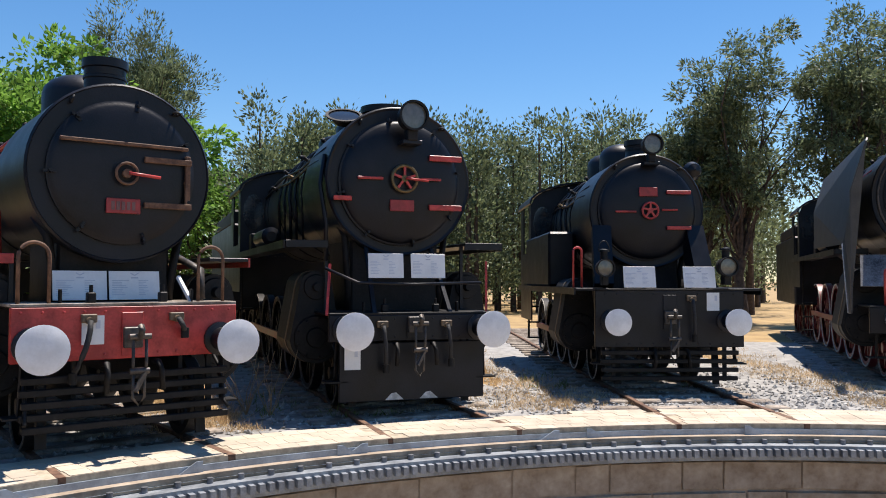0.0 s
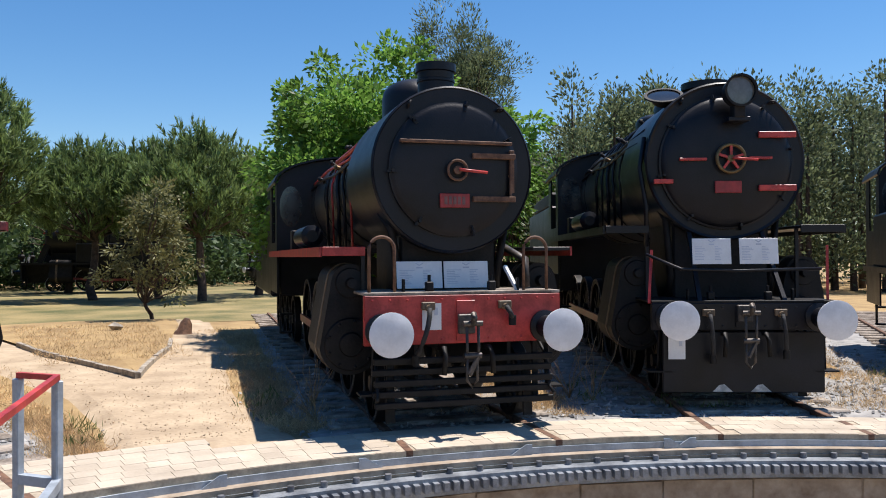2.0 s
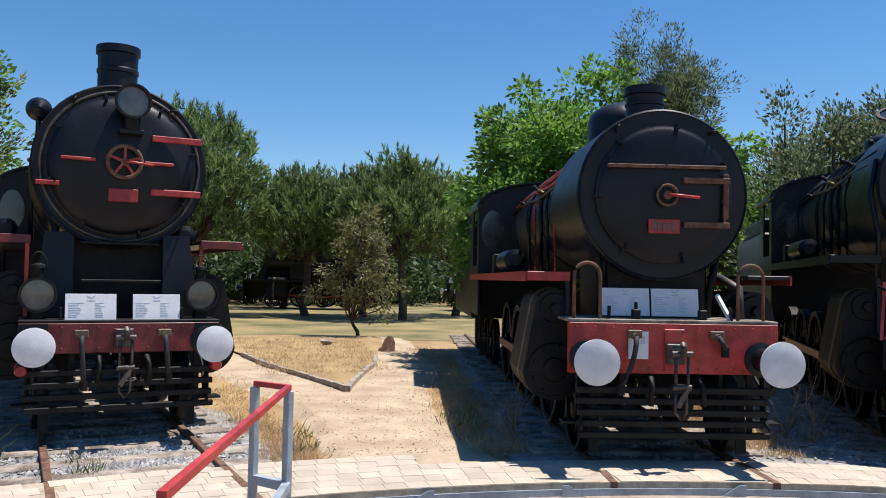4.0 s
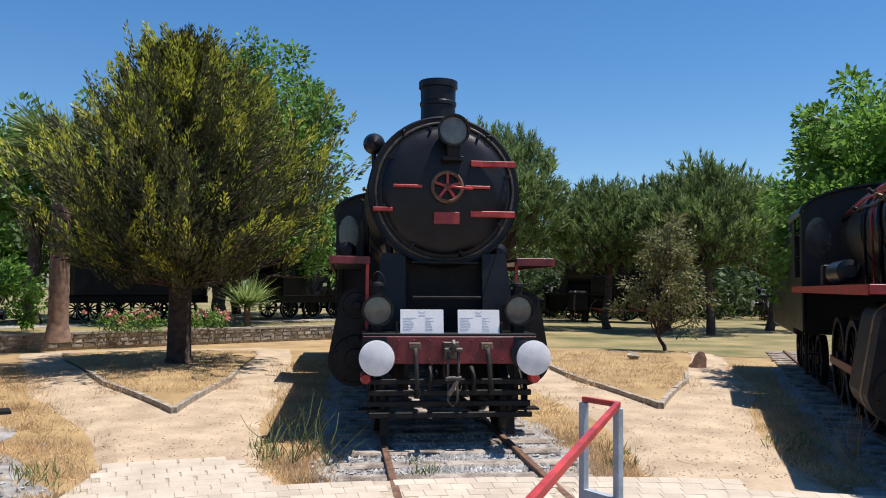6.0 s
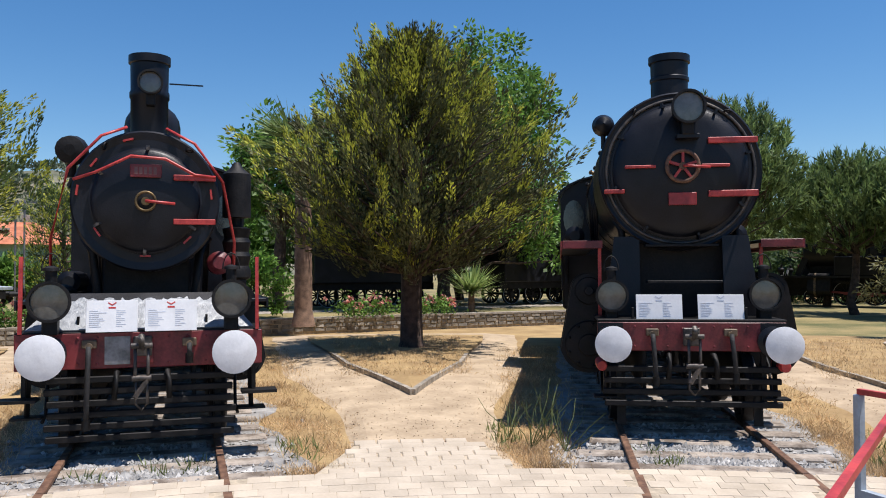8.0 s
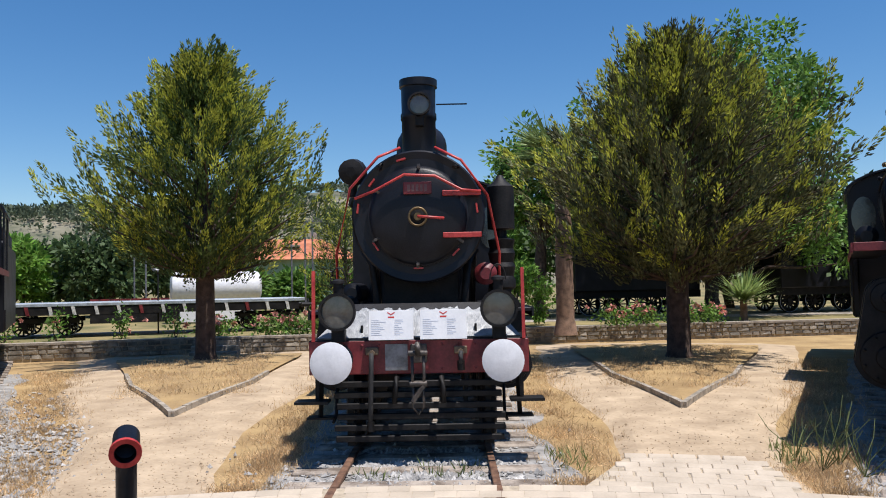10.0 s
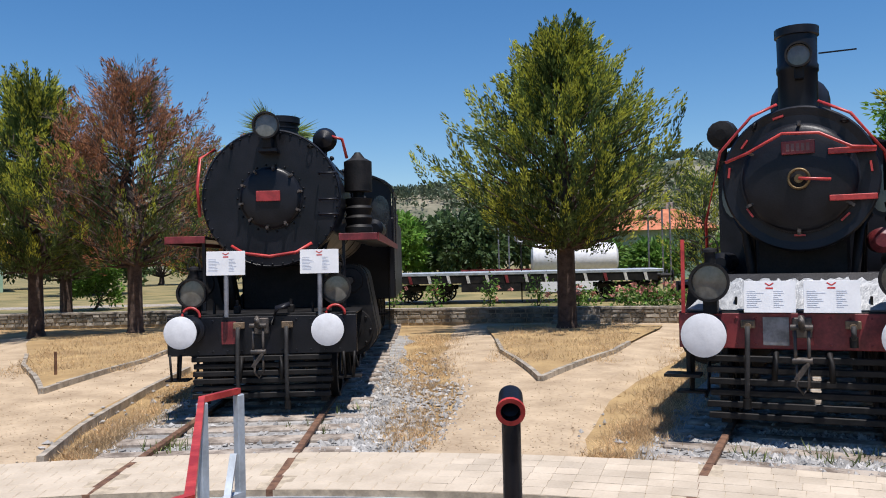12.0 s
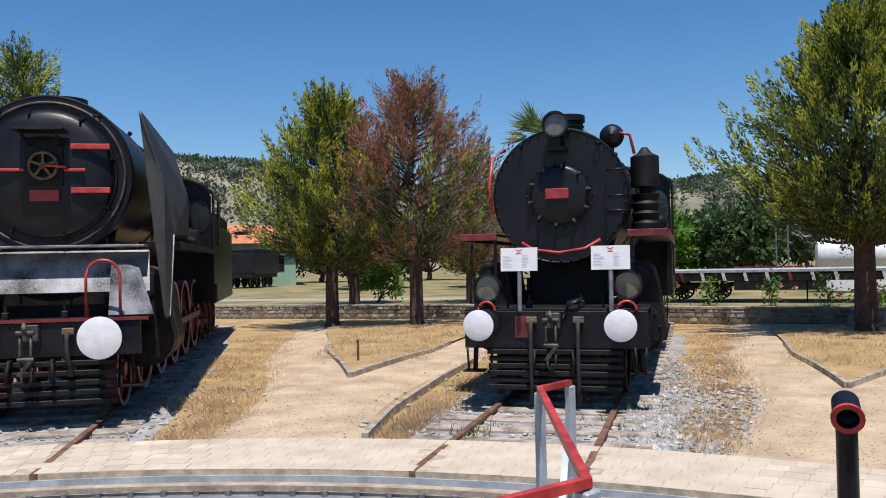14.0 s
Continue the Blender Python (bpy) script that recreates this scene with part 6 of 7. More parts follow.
plume_tree("cypress_tree", polar(229.0, 33.5), 5.8, 2.3, 1.6, 0.2, 15, L_CYP, L_CYPTIP, "dark green conifer with yellow tips beyond the wall", 56, 6, 56, 0.7)
plume_tree("cypress_tree", polar(248.5, 33.0), 9.2, 3.0, 1.6, 0.2, 16, L_CYP, L_CYPTIP, "yellow-green conifer behind the large locomotive", 80, 7, 60, 0.7)
plume_tree("cypress_tree", polar(221.5, 33.5), 6.0, 2.0, 1.6, 0.2, 17, L_CYP, L_CYPTIP, "yellowing conifer beside the palm", 54, 6, 56, 0.7, extra=lambda c, r: 1 if r.uniform() < 0.45 else 0)
plume_tree("cypress_tree", (-33, -7.6, 0.36), 4.6, 1.35, 0.8, 0.13, 18, L_CYP, L_CYPTIP, "small yellow-green conifer on the lawn", 40, 6, 40, 0.9)
leafy_tree("plane_tree", (-33.5, 7.3, 0.36), 10.6, 5.0, 1.2, 0.3, 21, L_BROAD, "broad dense green tree behind the conifer", 620, 90, (0.22, 0.13), clump_r=0.75)
leafy_tree("plane_tree", (-33.5, 0.5, 0.36), 7.6, 2.2, 3.0, 0.25, 22, L_BROAD, "green broadleaf tree behind the palm", 170, 60, (0.26, 0.14), clump_r=0.7)
leafy_tree("walnut_tree", (-10.3, 16.6, -0.05), 6.3, 3.3, 0.9, 0.28, 23, L_WAL, "bright green walnut tree with large leaves", 480, 130, (0.15, 0.09), clump_r=0.5)
leafy_tree("grey_pine", (-19.7, 40.0, -0.05), 14.2, 2.3, 6.0, 0.35, 24, L_CAS, "tall thin grey-green pine", 230, 130, (0.22, 0.07), clump_r=0.8, needle=True, lumpy=0.7)
leafy_tree("green_shrub_tree", (-19, 46.0, -0.05), 8.2, 4.2, 0.8, 0.3, 25, L_BROAD, "rounded green tree in the distance", 260, 60, (0.34, 0.18), clump_r=0.9)
for i, (x, y, h, r, z0, n) in enumerate(((-30.5, 18.5, 9.2, 2.9, 2.4, 420), (-30.6, 24.7, 6.9, 2.7, 2.1, 330), (-28.6, 26.6, 7.1, 2.7, 2.1, 320), (-25.6, 26.2, 7.3, 2.8, 2.2, 350), (-35, 21, 6.4, 2.6, 2.0, 200), (-27.0, 31.4, 6.8, 2.7, 2.0, 240), (-38, 29, 6.4, 3.0, 2.0, 200))):
    stone_pine((x, y, -0.05), h, r, z0, 30 + i, "dark green pine with upright candles of needles", n, 0.25 * (i % 3 - 1))
leafy_tree("sapling", polar(142.3, 28.6, -0.05), 4.0, 1.0, 0.3, 0.06, 41, L_OLIVE, "bushy young tree with sparse olive leaves", 130, 40, (0.15, 0.06), clump_r=0.3, lumpy=0.5)
for i, (x, y, h, r) in enumerate(((8.9, 36, 12.8, 2.1), (7.4, 37, 10.4, 1.6), (12.6, 34, 12.0, 2.0), (14.6, 36, 13.4, 2.2), (17.0, 34, 12.2, 2.2))):
    leafy_tree("tall_pine", (x, y, -0.05), h, r, 2.4, 0.22, 50 + i, L_CAS, "tall slender pine with dark drooping foliage", 190, 105, (0.2, 0.08), clump_r=0.5, lumpy=0.75)
leafy_tree("green_shrub", (-27.6, -0.6, 0.36), 2.0, 1.2, 0.1, 0.05, 61, L_WAL, "rounded bright green shrub", 70, 60, (0.14, 0.08), clump_r=0.3)
leafy_tree("green_shrub", (-19.5, -26.5, 0.36), 2.0, 1.2, 0.1, 0.05, 62, L_WAL, "rounded bright green shrub on the lawn", 70, 60, (0.14, 0.08), clump_r=0.3)
for i, (x, y, h, r, mt) in enumerate(((-41, -27.5, 5.4, 2.4, L_WAL), (-43, -23.5, 5.6, 2.4, L_DARKG), (-49, -29, 5.6, 3.0, L_DARKG), (-50, -25, 5.6, 2.6, L_DARKG), (-40, 4, 7.5, 4.0, L_DARKG), (-42, 10, 8.0, 4.5, L_DARKG), (-40, -2, 6.0, 3.0, L_BROAD),
                                   (-31, -42, 5.5, 3.0, L_DARKG), (-36, -36, 5.5, 3.2, L_DARKG), (-47, -8.5, 3.6, 1.6, L_BROAD), (-48, -16.6, 3.0, 1.4, L_BROAD), (-37, 15, 7.0, 4.0, L_DARKG), (-25, -60, 5.5, 4.0, L_DARKG), (-42, -64, 6.0, 4.5, L_DARKG), (-49, -57, 6.0, 4.5, L_DARKG), (-35, -70, 6.0, 4.5, L_DARKG), (-55, -49, 6.5, 4.5, L_DARKG), (-46, -13.2, 3.0, 1.2, L_BROAD))):
    leafy_tree("background_tree", (x, y, 0.3), h - 1.0, r * 0.9, 0.6, 0.25, 70 + i, mt, "dense green tree along the edge of the park", 130, 42, (0.38, 0.22), clump_r=0.8)


def palm(pos, h, r, seed, label, fronds=34, length=1.6, droop=0.9):
    root = empty("palm_tree", Matrix.Translation(pos), label, "palm tree")
    rnd = np.random.RandomState(seed)
    if h > 1:
        bm = lathe(B(), (0, 0, -0.1), (0, 0, 1), [(0, r * 1.35), (0.4, r * 1.1)] + [(0.5 + i * (h - 0.6) / 24, r * (1.0 + 0.05 * (i % 2)) * (1 - 0.15 * i / 24)) for i in range(25)], 18)
        part("trunk", bm, PALMBARK, root)
    P, D = [], []
    for i in range(fronds):
        an, el_ = rnd.uniform(0, 6.28), rnd.uniform(-0.5, 1.35)
        d = np.array([math.cos(an) * math.cos(el_), math.sin(an) * math.cos(el_), math.sin(el_)])
        pet = length * 0.5
        c = np.array([0, 0, h]) + d * pet
        side = np.cross(d, (0, 0, 1))
        side /= np.linalg.norm(side) + 1e-6
        for k in range(26):
            f = (k / 25 - 0.5) * 2.4
            dd = d * math.cos(f) + side * math.sin(f) + np.array([0, 0, -droop * 0.15 * rnd.uniform(0, 2)])
            P.append(c)
            D.append(dd)
    leaves("fronds", P, D, length * 0.62, 0.05, L_PALM, root, seed)
    return root


palm((-25.3, 0.95, 0.3), 5.2, 0.27, 5, "fan palm with a thick brown trunk")
palm((-24.5, -21.8, 0.3), 6.3, 0.25, 6, "fan palm behind the black locomotive")
yucca = empty("yucca", Matrix.Translation((-28.6, 7.1, 0.38)), "spiky pale green yucca clump", "yucca")
rnd = np.random.RandomState(9)
v = rnd.normal(0, 1, (420, 3))
v[:, 2] = np.abs(v[:, 2]) * 0.9 - 0.15
leaves("leaf_rosette", np.tile((0, 0, 0.75), (420, 1)) + rnd.normal(0, 0.08, (420, 3)), v, 1.1, 0.07, L_YUCCA, yucca, 9)
part("stem", lathe(B(), (0, 0, -0.05), (0, 0, 1), [(0, 0.14), (0.8, 0.1)], 10), PALMBARK, yucca)
for i, (x, y) in enumerate(((-26.5, 2.6), (-26.9, 3.5), (-27.2, 4.8), (-27.4, 5.6), (-24.4, -7.2), (-24.2, -8.0), (-24.0, -6.4), (-23.9, -10.8), (-23.7, -12.4), (-22.9, -14.0), (-22.6, -15.4), (-24.3, -9.6))):
    slim = y < -10
    b = empty("rose_bush", Matrix.Translation((x, y, 0.36)), "leafy rose bush with pink and cream blooms", "rose bush", "rose bushes above the wall")
    rnd = np.random.RandomState(100 + i)
    n = 170 if slim else 420
    P = rnd.normal(0, 1, (n, 3)) * ((0.17, 0.17, 0.26) if slim else (0.3, 0.3, 0.17)) + (0, 0, 0.45 if slim else 0.3)
    P[:, 2] = np.clip(P[:, 2], 0.03, 1.3)
    leaves("foliage", P, rnd.normal(0, 1, (n, 3)), 0.12, 0.07, L_BROAD, b, i)
    nb = 3 if slim else 14
    Q = rnd.normal(0, 1, (nb, 3)) * (0.32, 0.32, 0.1) + (0, 0, 0.5)
    leaves("blooms", np.repeat(Q, 9, 0), rnd.normal(0, 1, (nb * 9, 3)), 0.1, 0.09, L_ROSE, b, i + 1)
    part("stem_clump", (lambda bb: (limb(bb, (0, 0, -0.03), (0.1, 0, 0.5), 0.02, 0.01, i), limb(bb, (0, 0, -0.03), (-0.1, 0.1, 0.5), 0.02, 0.01, i + 1), bb)[2])(B()), BARK, b)

# dry grass along the tracks and on the beds
rnd = np.random.RandomState(21)
P, D = [], []
def tufts(n, a_lo, a_hi, r_lo, r_hi, seed):
    k = np.random.RandomState(seed)
    r = np.sqrt(k.uniform(r_lo ** 2, r_hi ** 2, n))
    a = k.uniform(a_lo, a_hi, n)
    return [polar(x, y, -0.1) for x, y in zip(a, r)]
BESIDE = {"B": ((2.3, 3.6), (2.5, 3.6)), "C": ((2.1, 3.4), (2.0, 3.2)), "D": ((1.3, 2.0), (1.2, 1.9)), "E": ((1.35, 2.0), (1.35, 1.85)), "F": ((1.35, 1.9), (1.35, 2.0)), "G": ((1.35, 1.75), (1.5, 2.2)), "H": ((1.3, 2.0), (1.5, 2.5))}
for i, (k, sides) in enumerate(BESIDE.items()):
    for s, (x0, x1) in zip((-1, 1), sides):
        kr = np.random.RandomState(i * 2 + s + 1)
        for _ in range(3000):
            y = R_OUT + 0.2 + 13 * kr.uniform() ** 1.35
            wide = x1 - x0 + 0.085 * (y - 12)
            x = x0 + wide * (0.45 + 0.33 * kr.normal())
            edge = 0.35 * noise.noise((y * 0.9, i, s * 3.0))
            if x < x0 - 0.25 or x > x1 + 0.3 + 0.085 * (y - 12) + edge:
                continue
            q = radial(TRACKS[k], 0) @ Vector((s * x, y, -0.1))
            if noise.noise(q * 1.1) + 0.5 * noise.noise(q * 3.1) > -0.04 + 0.28 * kr.normal():
                P += [q] * 6
for i, (mid, rend) in enumerate(ISLES.values()):
    for q in tufts(1400, mid - 3.6, mid + 3.6, 18.6, 27, 50 + i):
        P += [q + Vector((0, 0, 0.1))] * 5
P = np.array(P) + np.random.RandomState(1).normal(0, 0.05, (len(P), 3)) * (1, 1, 0)
D = np.random.RandomState(2).normal(0, 0.75, (len(P), 3)) + (0, 0, 0.8)
D[:, 2] = np.abs(D[:, 2])
tagged(leaves("dry_grass", P, D, 0.105, 0.007, L_STRAW, None, 3), "dry straw-coloured grass along the tracks", "grass", kind="stuff")
P = []
for i, (a0, a1, r0, r1) in enumerate(((150.6, 152, 12, 14), (167.6, 169, 13, 14.2), (177.2, 178.8, 12.3, 13.6), (206.5, 210, 12.2, 15), (213, 216, 12, 14), (103, 106, 13, 17), (117, 121, 12, 13), (95, 97, 14, 17), (140.8, 142.8, 12.2, 15), (182, 188, 12.3, 13.0), (160.5, 162.5, 12, 13), (121, 124.5, 12.2, 15.5))):
    for q in tufts(8, a0, a1, r0, r1, 80 + i):
        P += [q] * 12
P = np.array(P) + np.random.RandomState(5).normal(0, 0.06, (len(P), 3)) * (1, 1, 0)
D = np.random.RandomState(6).normal(0, 0.5, (len(P), 3)) + (0, 0, 0.9)
D[:, 2] = np.abs(D[:, 2])
tagged(leaves("green_weeds", P, D, 0.15, 0.014, L_WEED, None, 4), "green weeds and grass beside the paving", "weeds", kind="stuff")
for i, (a, r, h) in enumerate(((167.2, 13.0, 0.75), (166.3, 13.4, 0.7), (165.6, 12.9, 0.6), (168.0, 13.6, 0.5), (125.2, 13.2, 0.9), (124.2, 12.9, 0.9), (139.6, 13.5, 0.7), (140.3, 12.6, 0.5))):
    w = empty("tall_weed", Matrix.Translation(polar(a, r, -0.1)), "tall branching weed with small pale flower heads", "weed", "tall weeds at the track side")
    P = []
    rn = random.Random(i)
    for k in range(9):
        e = (rn.uniform(-0.35, 0.35), rn.uniform(-0.35, 0.35), h * rn.uniform(0.5, 1))
        part("stem", (lambda bb: (limb(bb, (0, 0, 0), e, 0.006, 0.003, i * 20 + k, 4, 3), bb)[1])(B()), L_WEED if i < 4 else L_STRAW, w)
        P += [e] * 10 + [tuple(c * f for c in e) for f in np.linspace(0.15, 0.9, 22)]
    leaves("foliage", P, np.random.RandomState(i).normal(0, 1, (len(P), 3)), 0.07, 0.024, L_WEED if i < 4 else L_STRAW, w, i)

# ---------------- far woods and hills ----------------
rnd = np.random.RandomState(31)
P, D = [], []
tb = B()
for i in range(150):
    an = rnd.uniform(78, 114)
    dist = rnd.uniform(44, 78)
    c = np.array([CX + dist * math.cos(radians(an)), CY + dist * math.sin(radians(an)), 0])
    h = (5.6 + dist * 0.105) * rnd.uniform(0.82, 1.08)
    limb(tb, (*c[:2], -0.1), (*c[:2], h * 0.9), 0.2, 0.04, i, 5, 2, 0.01)
    for k in range(34):
        u = rnd.uniform(0, 1)
        rr = (1 - u) ** 0.7 * 2.0 + 0.15
        ph = rnd.uniform(0, 6.28)
        q = c + (rr * math.cos(ph), rr * math.sin(ph), h * (0.1 + 0.9 * u))
        o = rnd.normal(0, 1, (44, 3))
        P += list(q + o * (0.4, 0.4, 0.35))
        D += list(o * 0.6 + (0.5 * math.cos(ph), 0.5 * math.sin(ph), 0.8))
woods = tagged(leaves("pine_wood", P, D, 0.27, 0.14, L_CAS, None, 7), "dense wood of grey-green pines on the slope", "wood", kind="stuff")
tagged(part("trunks", tb, BARK, woods), kind="stuff")
P, D = [], []
for i in range(70):
    an = 118 + 44 * (i + rnd.uniform()) / 70
    dist = rnd.uniform(56, 76)
    c = np.array([CX + dist * math.cos(radians(an)), CY + dist * math.sin(radians(an)), 0])
    h = rnd.uniform(3.2, 5.2)
    for k in range(40):
        v = rnd.normal(0, 1, 3)
        v /= np.linalg.norm(v)
        q = c + v * (2.3, 2.3, h * 0.5) + (0, 0, h * 0.48)
        o = rnd.normal(0, 1, (18, 3))
        P += list(q + o * (0.45, 0.45, 0.4))
        D += list(o)
tagged(leaves("hedge_wood", P, D, 0.5, 0.24, L_DARKG, None, 17), "dark green belt of trees at the park edge", "wood", kind="stuff")
bm = ring_sheet(28, 62, 126, 160, -0.09, 2.0, 6)
thing("park_lawn", bm, LAWN, "patchy green lawn under the pines", "lawn", kind="structure")


def hill(a0, a1, dist, prof, seed, label):
    bm = B()
    n = 90
    rows_ = []
    for j in range(7):
        f = j / 6
        row = []
        for i in range(n + 1):
            a = a0 + (a1 - a0) * i / n
            hgt = float(np.interp(a, *prof)) * math.sin(f * math.pi / 2) * (1 + 0.07 * noise.noise((i * 0.18, j, seed)))
            row.append(bm.verts.new((dist * (0.72 + 0.28 * f) * math.cos(radians(a)), dist * (0.72 + 0.28 * f) * math.sin(radians(a)), hgt - 1 * (1 - f))))
        rows_.append(row)
    for a, b in zip(rows_, rows_[1:]):
        for i in range(n):
            bm.faces.new((a[i], a[i + 1], b[i + 1], b[i])).smooth = True
    return thing("hill", bm, HILLM, label, "hill", kind="structure")


hill(150, 275, 420, ((150, 180, 193, 205, 213, 230, 241, 247, 260, 275), (28, 38, 50, 41, 37, 38, 52, 54, 50, 36)), 2, "distant scrubby hillside with bare patches")
P, D = [], []
for i in range(2600):
    a = rnd.uniform(168, 264)
    f = rnd.uniform(0.05, 1) ** 0.6
    hgt = float(np.interp(a, (150, 180, 193, 205, 213, 230, 241, 247, 260, 275), (28, 38, 50, 41, 37, 38, 52, 54, 50, 36))) * math.sin(f * math.pi / 2)
    if (a < 232 and noise.noise((a * 0.25, f * 4, 1)) < -0.12):
        continue
    c = np.array([420 * (0.72 + 0.28 * f) * math.cos(radians(a)), 420 * (0.72 + 0.28 * f) * math.sin(radians(a)), hgt + 0.8])
    o = rnd.normal(0, 1, (26, 3))
    o[:, 2] = np.abs(o[:, 2])
    P += list(c + o * (1.6, 1.6, 1.0))
    D += list(o)
tagged(leaves("hill_scrub", P, D, 1.7, 1.2, L_HILL, None, 8), "dark scrub and small pines on the hill", "scrub", kind="stuff")

# ---------------- wagons, house and tank on the lawn ----------------
def wagon_wheels(parent, ys, r=0.46):
    for y in ys:
        for s in (-1, 1):
            wheel(parent, s * 0.77, y, r, DARK, GALV)
        part("axle", cyl(B(), (-0.8, y, r), (0.8, y, r), 0.06, 10), DARK, parent)


flat = empty("flat_wagon", Matrix.Translation((-28.44, -8.24, 0.4)) @ Matrix.Rotation(radians(204), 4, "Z"), "long flat railway wagon with striped grey side sill", "wagon")
part("deck", box(B(), -1.35, 1.35, 0, 9.8, 0.95, 1.05, 0.01), GALV, flat, "grey steel deck")
for s in (-1, 1):
    part("side_sill", box(B(), s * 1.3 - 0.03, s * 1.3 + 0.03, 0.2, 9.6, 0.68, 0.945), DARK, flat)
    for i in range(14):
        yy = 0.5 + i * 0.66
        part("stake_pocket", plate(B(), [(yy, 0.68), (yy + 0.1, 0.68), (yy + 0.16, 0.945), (yy + 0.06, 0.945)], 0.03, (s * 1.345 - 0.015, 0, 0), (0, 1, 0), (0, 0, 1)), CRIMSON if i % 5 == 2 else WHITEOFF, flat)
    for y in (1.15, 8.05):
        bm = box(B(), s * 0.95 - 0.04, s * 0.95 + 0.04, y - 1.0, y + 1.0, 0.42, 0.58, 0.01)
        for q in (-0.62, 0.62):
            box(bm, s * 0.95 - 0.07, s * 0.95 + 0.07, y + q - 0.12, y + q + 0.12, 0.22, 0.46, 0.02)
        part("bogie_frame", bm, DARK, flat)
wagon_wheels(flat, (0.53, 1.77, 7.43, 8.67), 0.33)
for s in (-0.6, 0.6):
    part("wagon_buffer", lathe(B(), (s, 0, 0.8), (0, -1, 0), [(0, 0.08), (0.4, 0.07), (0.4, 0.2), (0.44, 0.18)], 16), DARK, flat)
tank = empty("water_tank", Matrix.Translation((-34.0, -13.4, 0.4)) @ Matrix.Rotation(radians(-67 + 90), 4, "Z"), "white cylindrical tank on a low cradle", "tank")
prof = [(0, 0.02), (0.02, 0.4), (0.12, 0.62), (0.25, 0.68), (3.55, 0.68), (3.68, 0.62), (3.78, 0.4), (3.8, 0.02)]
part("shell", lathe(B(), (0, -1.9, 1.45), (0, 1, 0), prof, 32, False, False), WHITE, tank, "white painted steel shell")
part("cradle", box(B(), -0.5, 0.5, -1.5, 1.5, 0.0, 0.85, 0.02), WHITE, tank)
part("hatch", cyl(B(), (0, 0, 2.1), (0, 0, 2.25), 0.25, 16), STEEL, tank)
house = empty("house", Matrix.Translation((-60.2, -17.6, 0.3)) @ Matrix.Rotation(radians(17), 4, "Z"), "pale green house with an orange tiled roof", "house")
part("wall", box(B(), -4, 3.2, -4.2, 4.2, 0, 3.5), GREENWALL, house)
bm = B()
v = [bm.verts.new(p_) for p_ in ((-4.6, -5, 3.45), (3.8, -5, 3.45), (3.8, 5, 3.45), (-4.6, 5, 3.45), (-0.4, -2.2, 5.1), (-0.4, 2.2, 5.1))]
for f in ((0, 1, 4), (1, 2, 5, 4), (2, 3, 5), (3, 0, 4, 5), (0, 3, 2, 1)):
    bm.faces.new([v[i] for i in f])
roof = part("roof", bm, ROOF, house)
part("roof_hatch", beam(B(), (1.6, -0.6, 4.5), (1.6, 0.6, 4.5), 0.8, 0.12), CONCRETE, roof)
for y in (-2.6, 0.2, 2.8):
    w = part("window", box(B(), 3.2, 3.23, y - 0.5, y + 0.5, 1.2, 2.5), DARK, house)
    part("window_frame", box(B(), 3.235, 3.26, y - 0.55, y + 0.55, 2.505, 2.6), WHITE, w)
part("chimney", box(B(), -0.9, -0.4, 1.4, 1.9, 4.5, 5.6, 0.02), CONCRETE, house)
house2 = copy_thing(house, Matrix.Translation((-33, -62, 0.3)) @ Matrix.Rotation(radians(60), 4, "Z"))
# rows of tenders and engines far off
copy_thing(loco_b, Matrix.Translation((-40.2, 27.6, 0)) @ Matrix.Rotation(radians(-50), 4, "Z"))
copy_thing(loco_b, Matrix.Translation((-31.5, 36.0, 0)) @ Matrix.Rotation(radians(-20), 4, "Z"))
copy_thing(loco_f, Matrix.Translation((-38.0, -1.8, 0.4)) @ Matrix.Rotation(radians(120), 4, "Z"))
def tender_wagon(pos, turn, label):
    t = empty("coal_tender", Matrix.Translation(pos) @ Matrix.Rotation(radians(turn), 4, "Z"), label, "tender", "old tenders on the lawn")
    part("body", box(B(), -1.3, 1.3, 0, 5.2, 1.0, 2.5, 0.03), BLACK, t)
    part("coping", box(B(), -1.2, 1.2, 0.3, 4.6, 2.505, 2.8, 0.04), DARK, t)
    part("frame", box(B(), -1.1, 1.1, -0.1, 5.3, 0.7, 0.995), DARK, t)
    wagon_wheels(t, (0.7, 1.9, 3.3, 4.5))
    return t
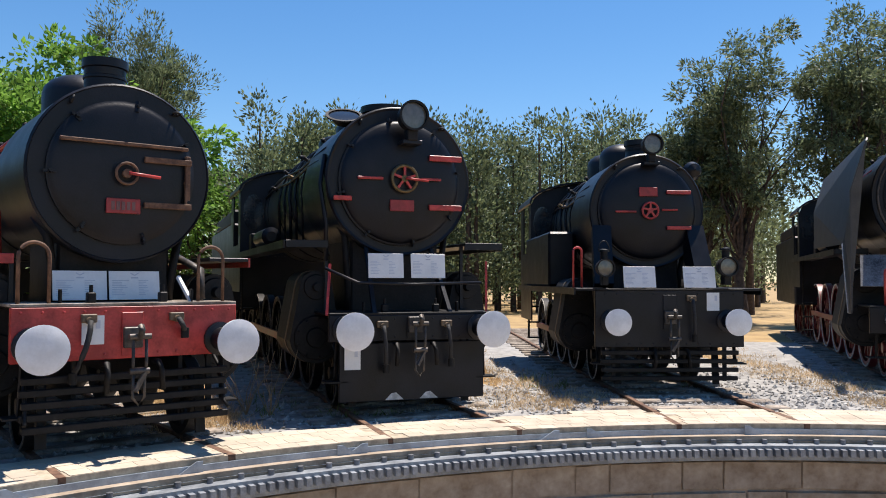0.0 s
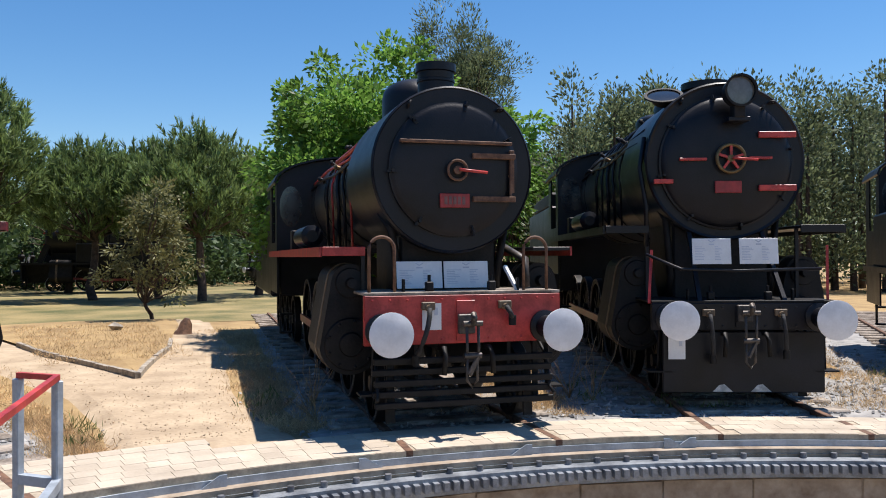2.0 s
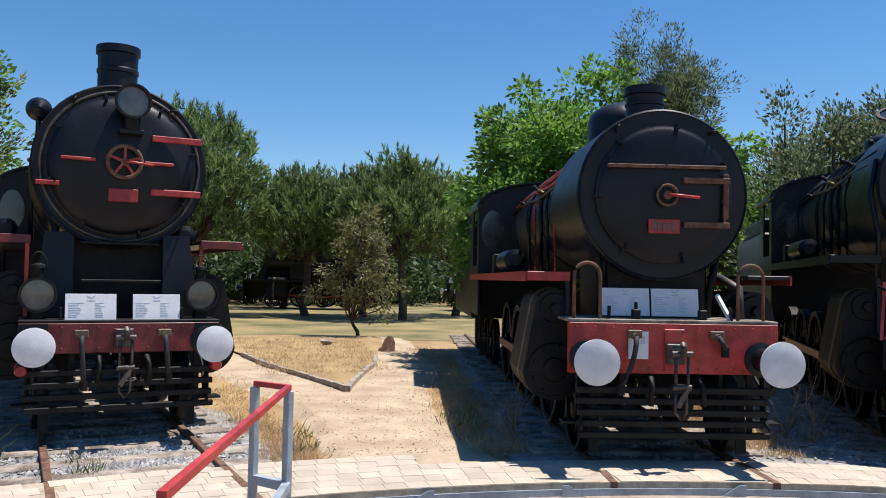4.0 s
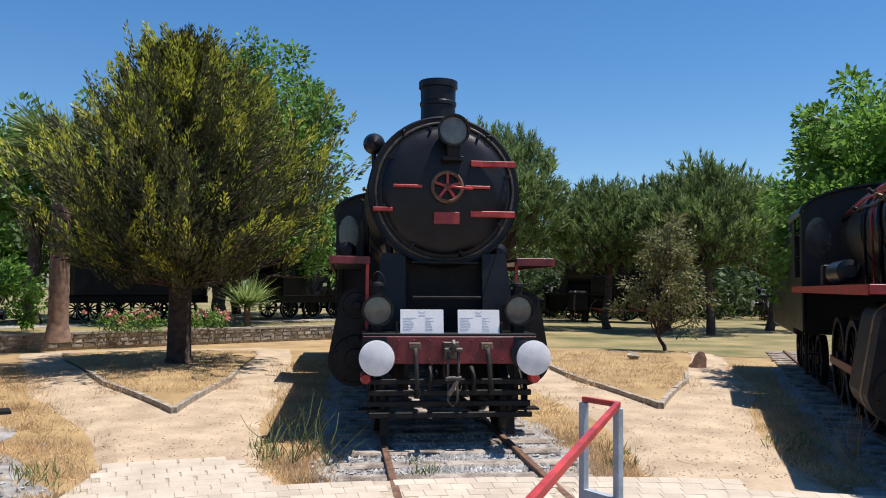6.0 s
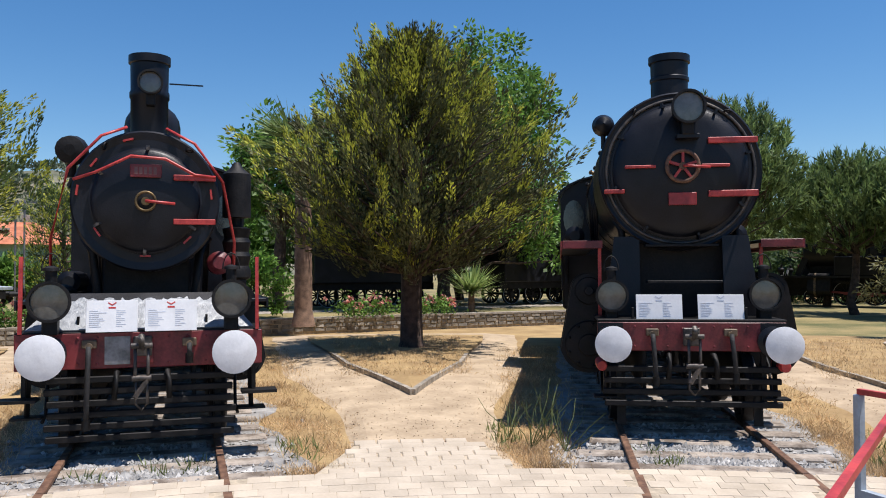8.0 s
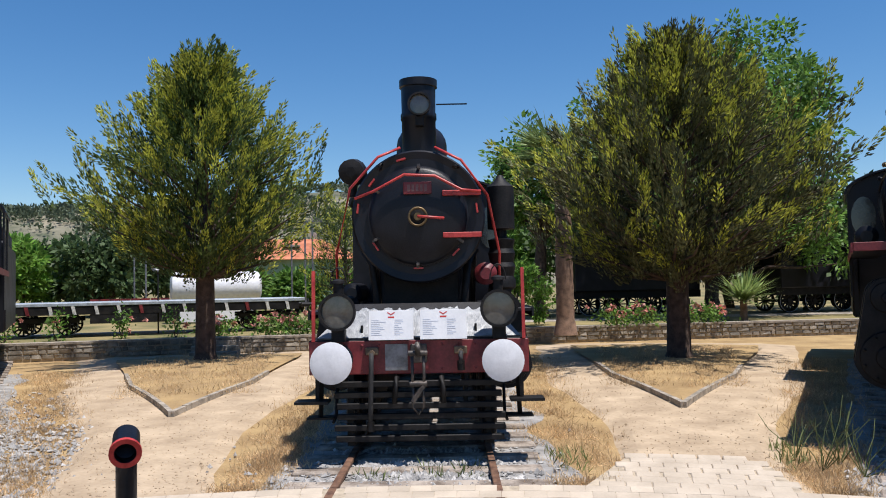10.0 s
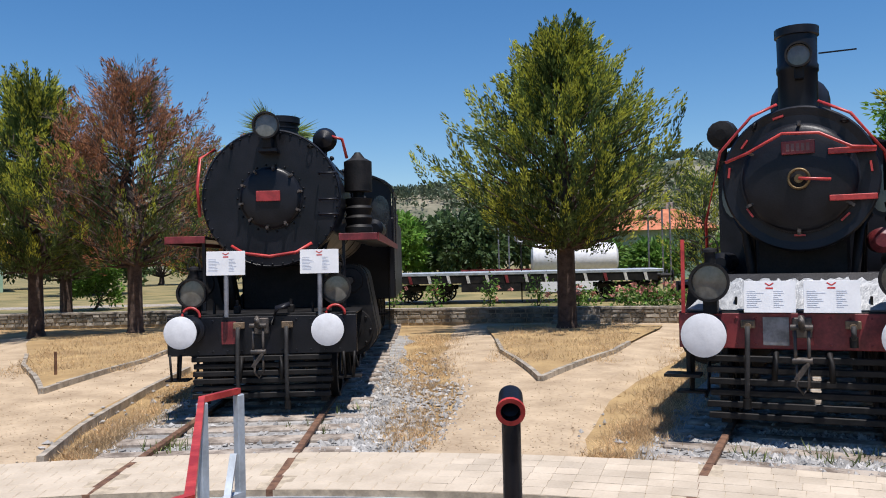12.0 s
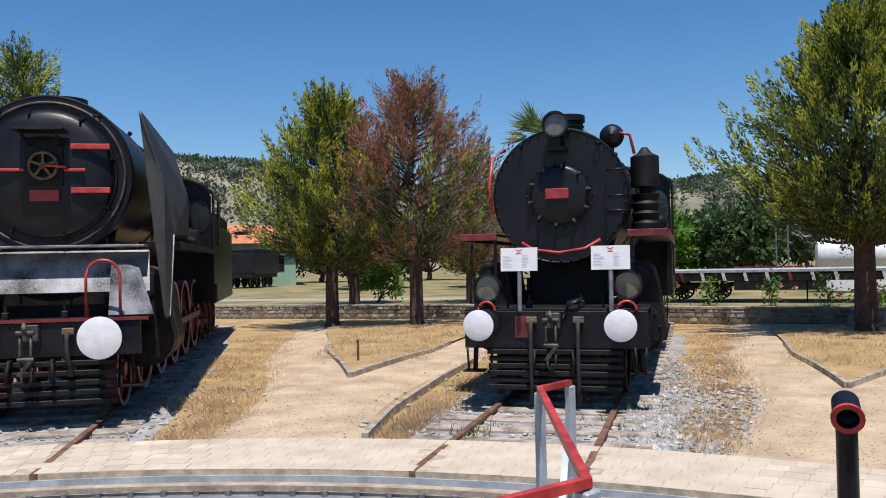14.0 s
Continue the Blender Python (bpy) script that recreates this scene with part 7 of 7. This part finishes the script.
tender_wagon((-35.0, 9.5, 0.4), 20, "dark riveted coal tender under the trees")
tender_wagon((-34.3, 1.5, 0.4), 12, "dark old tender with white-rimmed wheels")
tender_wagon((-32.0, -57.0, 0.4), -50, "black coal tender on a siding")
tender_wagon((-37.5, -50.0, 0.4), -50, "black coal tender beside another tender")
tender_wagon((-31.5, -27.0, 0.4), -40, "dark tender with red wheels")
# park fittings
boulder = stones("boulder", [tuple(polar(145.0, 25.0, 0.12))], 0.32, CONCRETE, "pale boulder lying in the dry grass", 12)
tagged(boulder, category="boulder")
boulder["kind"] = ""
stump = thing("tree_stump", lathe(B(), polar(141.7, 23.9, -0.08), (0.2, 0.1, 1), [(0, 0.26), (0.1, 0.18), (0.3, 0.14), (0.42, 0.06)], 9), RUST, "weathered split tree stump in dry grass", "stump")
lamp = empty("target_sign", Matrix.Translation((-26.2, -12.4, 0.36)), "thin signal post with a round disc", "signal post")
part("post", cyl(B(), (0, 0, -0.05), (0, 0, 2.2), 0.025, 8), DARK, lamp)
part("disc", torus(B(), (0, 0, 2.25), (0.9, 0.4, 0), 0.17, 0.06, 20, 8), STEEL, lamp)
for i, (x, y) in enumerate(((-36, -17.5), (-36.3, -18.2), (-37, -16.2), (-36.5, -10.8), (-36.8, -9.9), (-37, -10.3))):
    mast = empty("lattice_mast", Matrix.Translation((x, y, 0.3)), "thin grey steel mast with a crossbar", "mast", "masts behind the wagon")
    part("pole", cyl(B(), (0, 0, -0.1), (0, 0, 4.6), 0.04, 8), STEEL, mast)
    part("crossbar", beam(B(), (-0.1, -0.5, 4.5), (0.1, 0.5, 4.5), 0.05, 0.05), STEEL, mast)
fence = empty("fence", Matrix.Translation((-35.5, -16.5, 0.38)) @ Matrix.Rotation(radians(24), 4, "Z"), "low red-brown board fence behind the wagon", "fence")
for i in range(10):
    part("board", box(B(), -0.02, 0.02, -3 + i * 0.42, -2.62 + i * 0.42, 0.5, 1.05), CRIMSON, fence)
part("fence_rail", box(B(), -0.06, -0.025, -3, 1.2, -0.05, 0.49), DARK, fence)
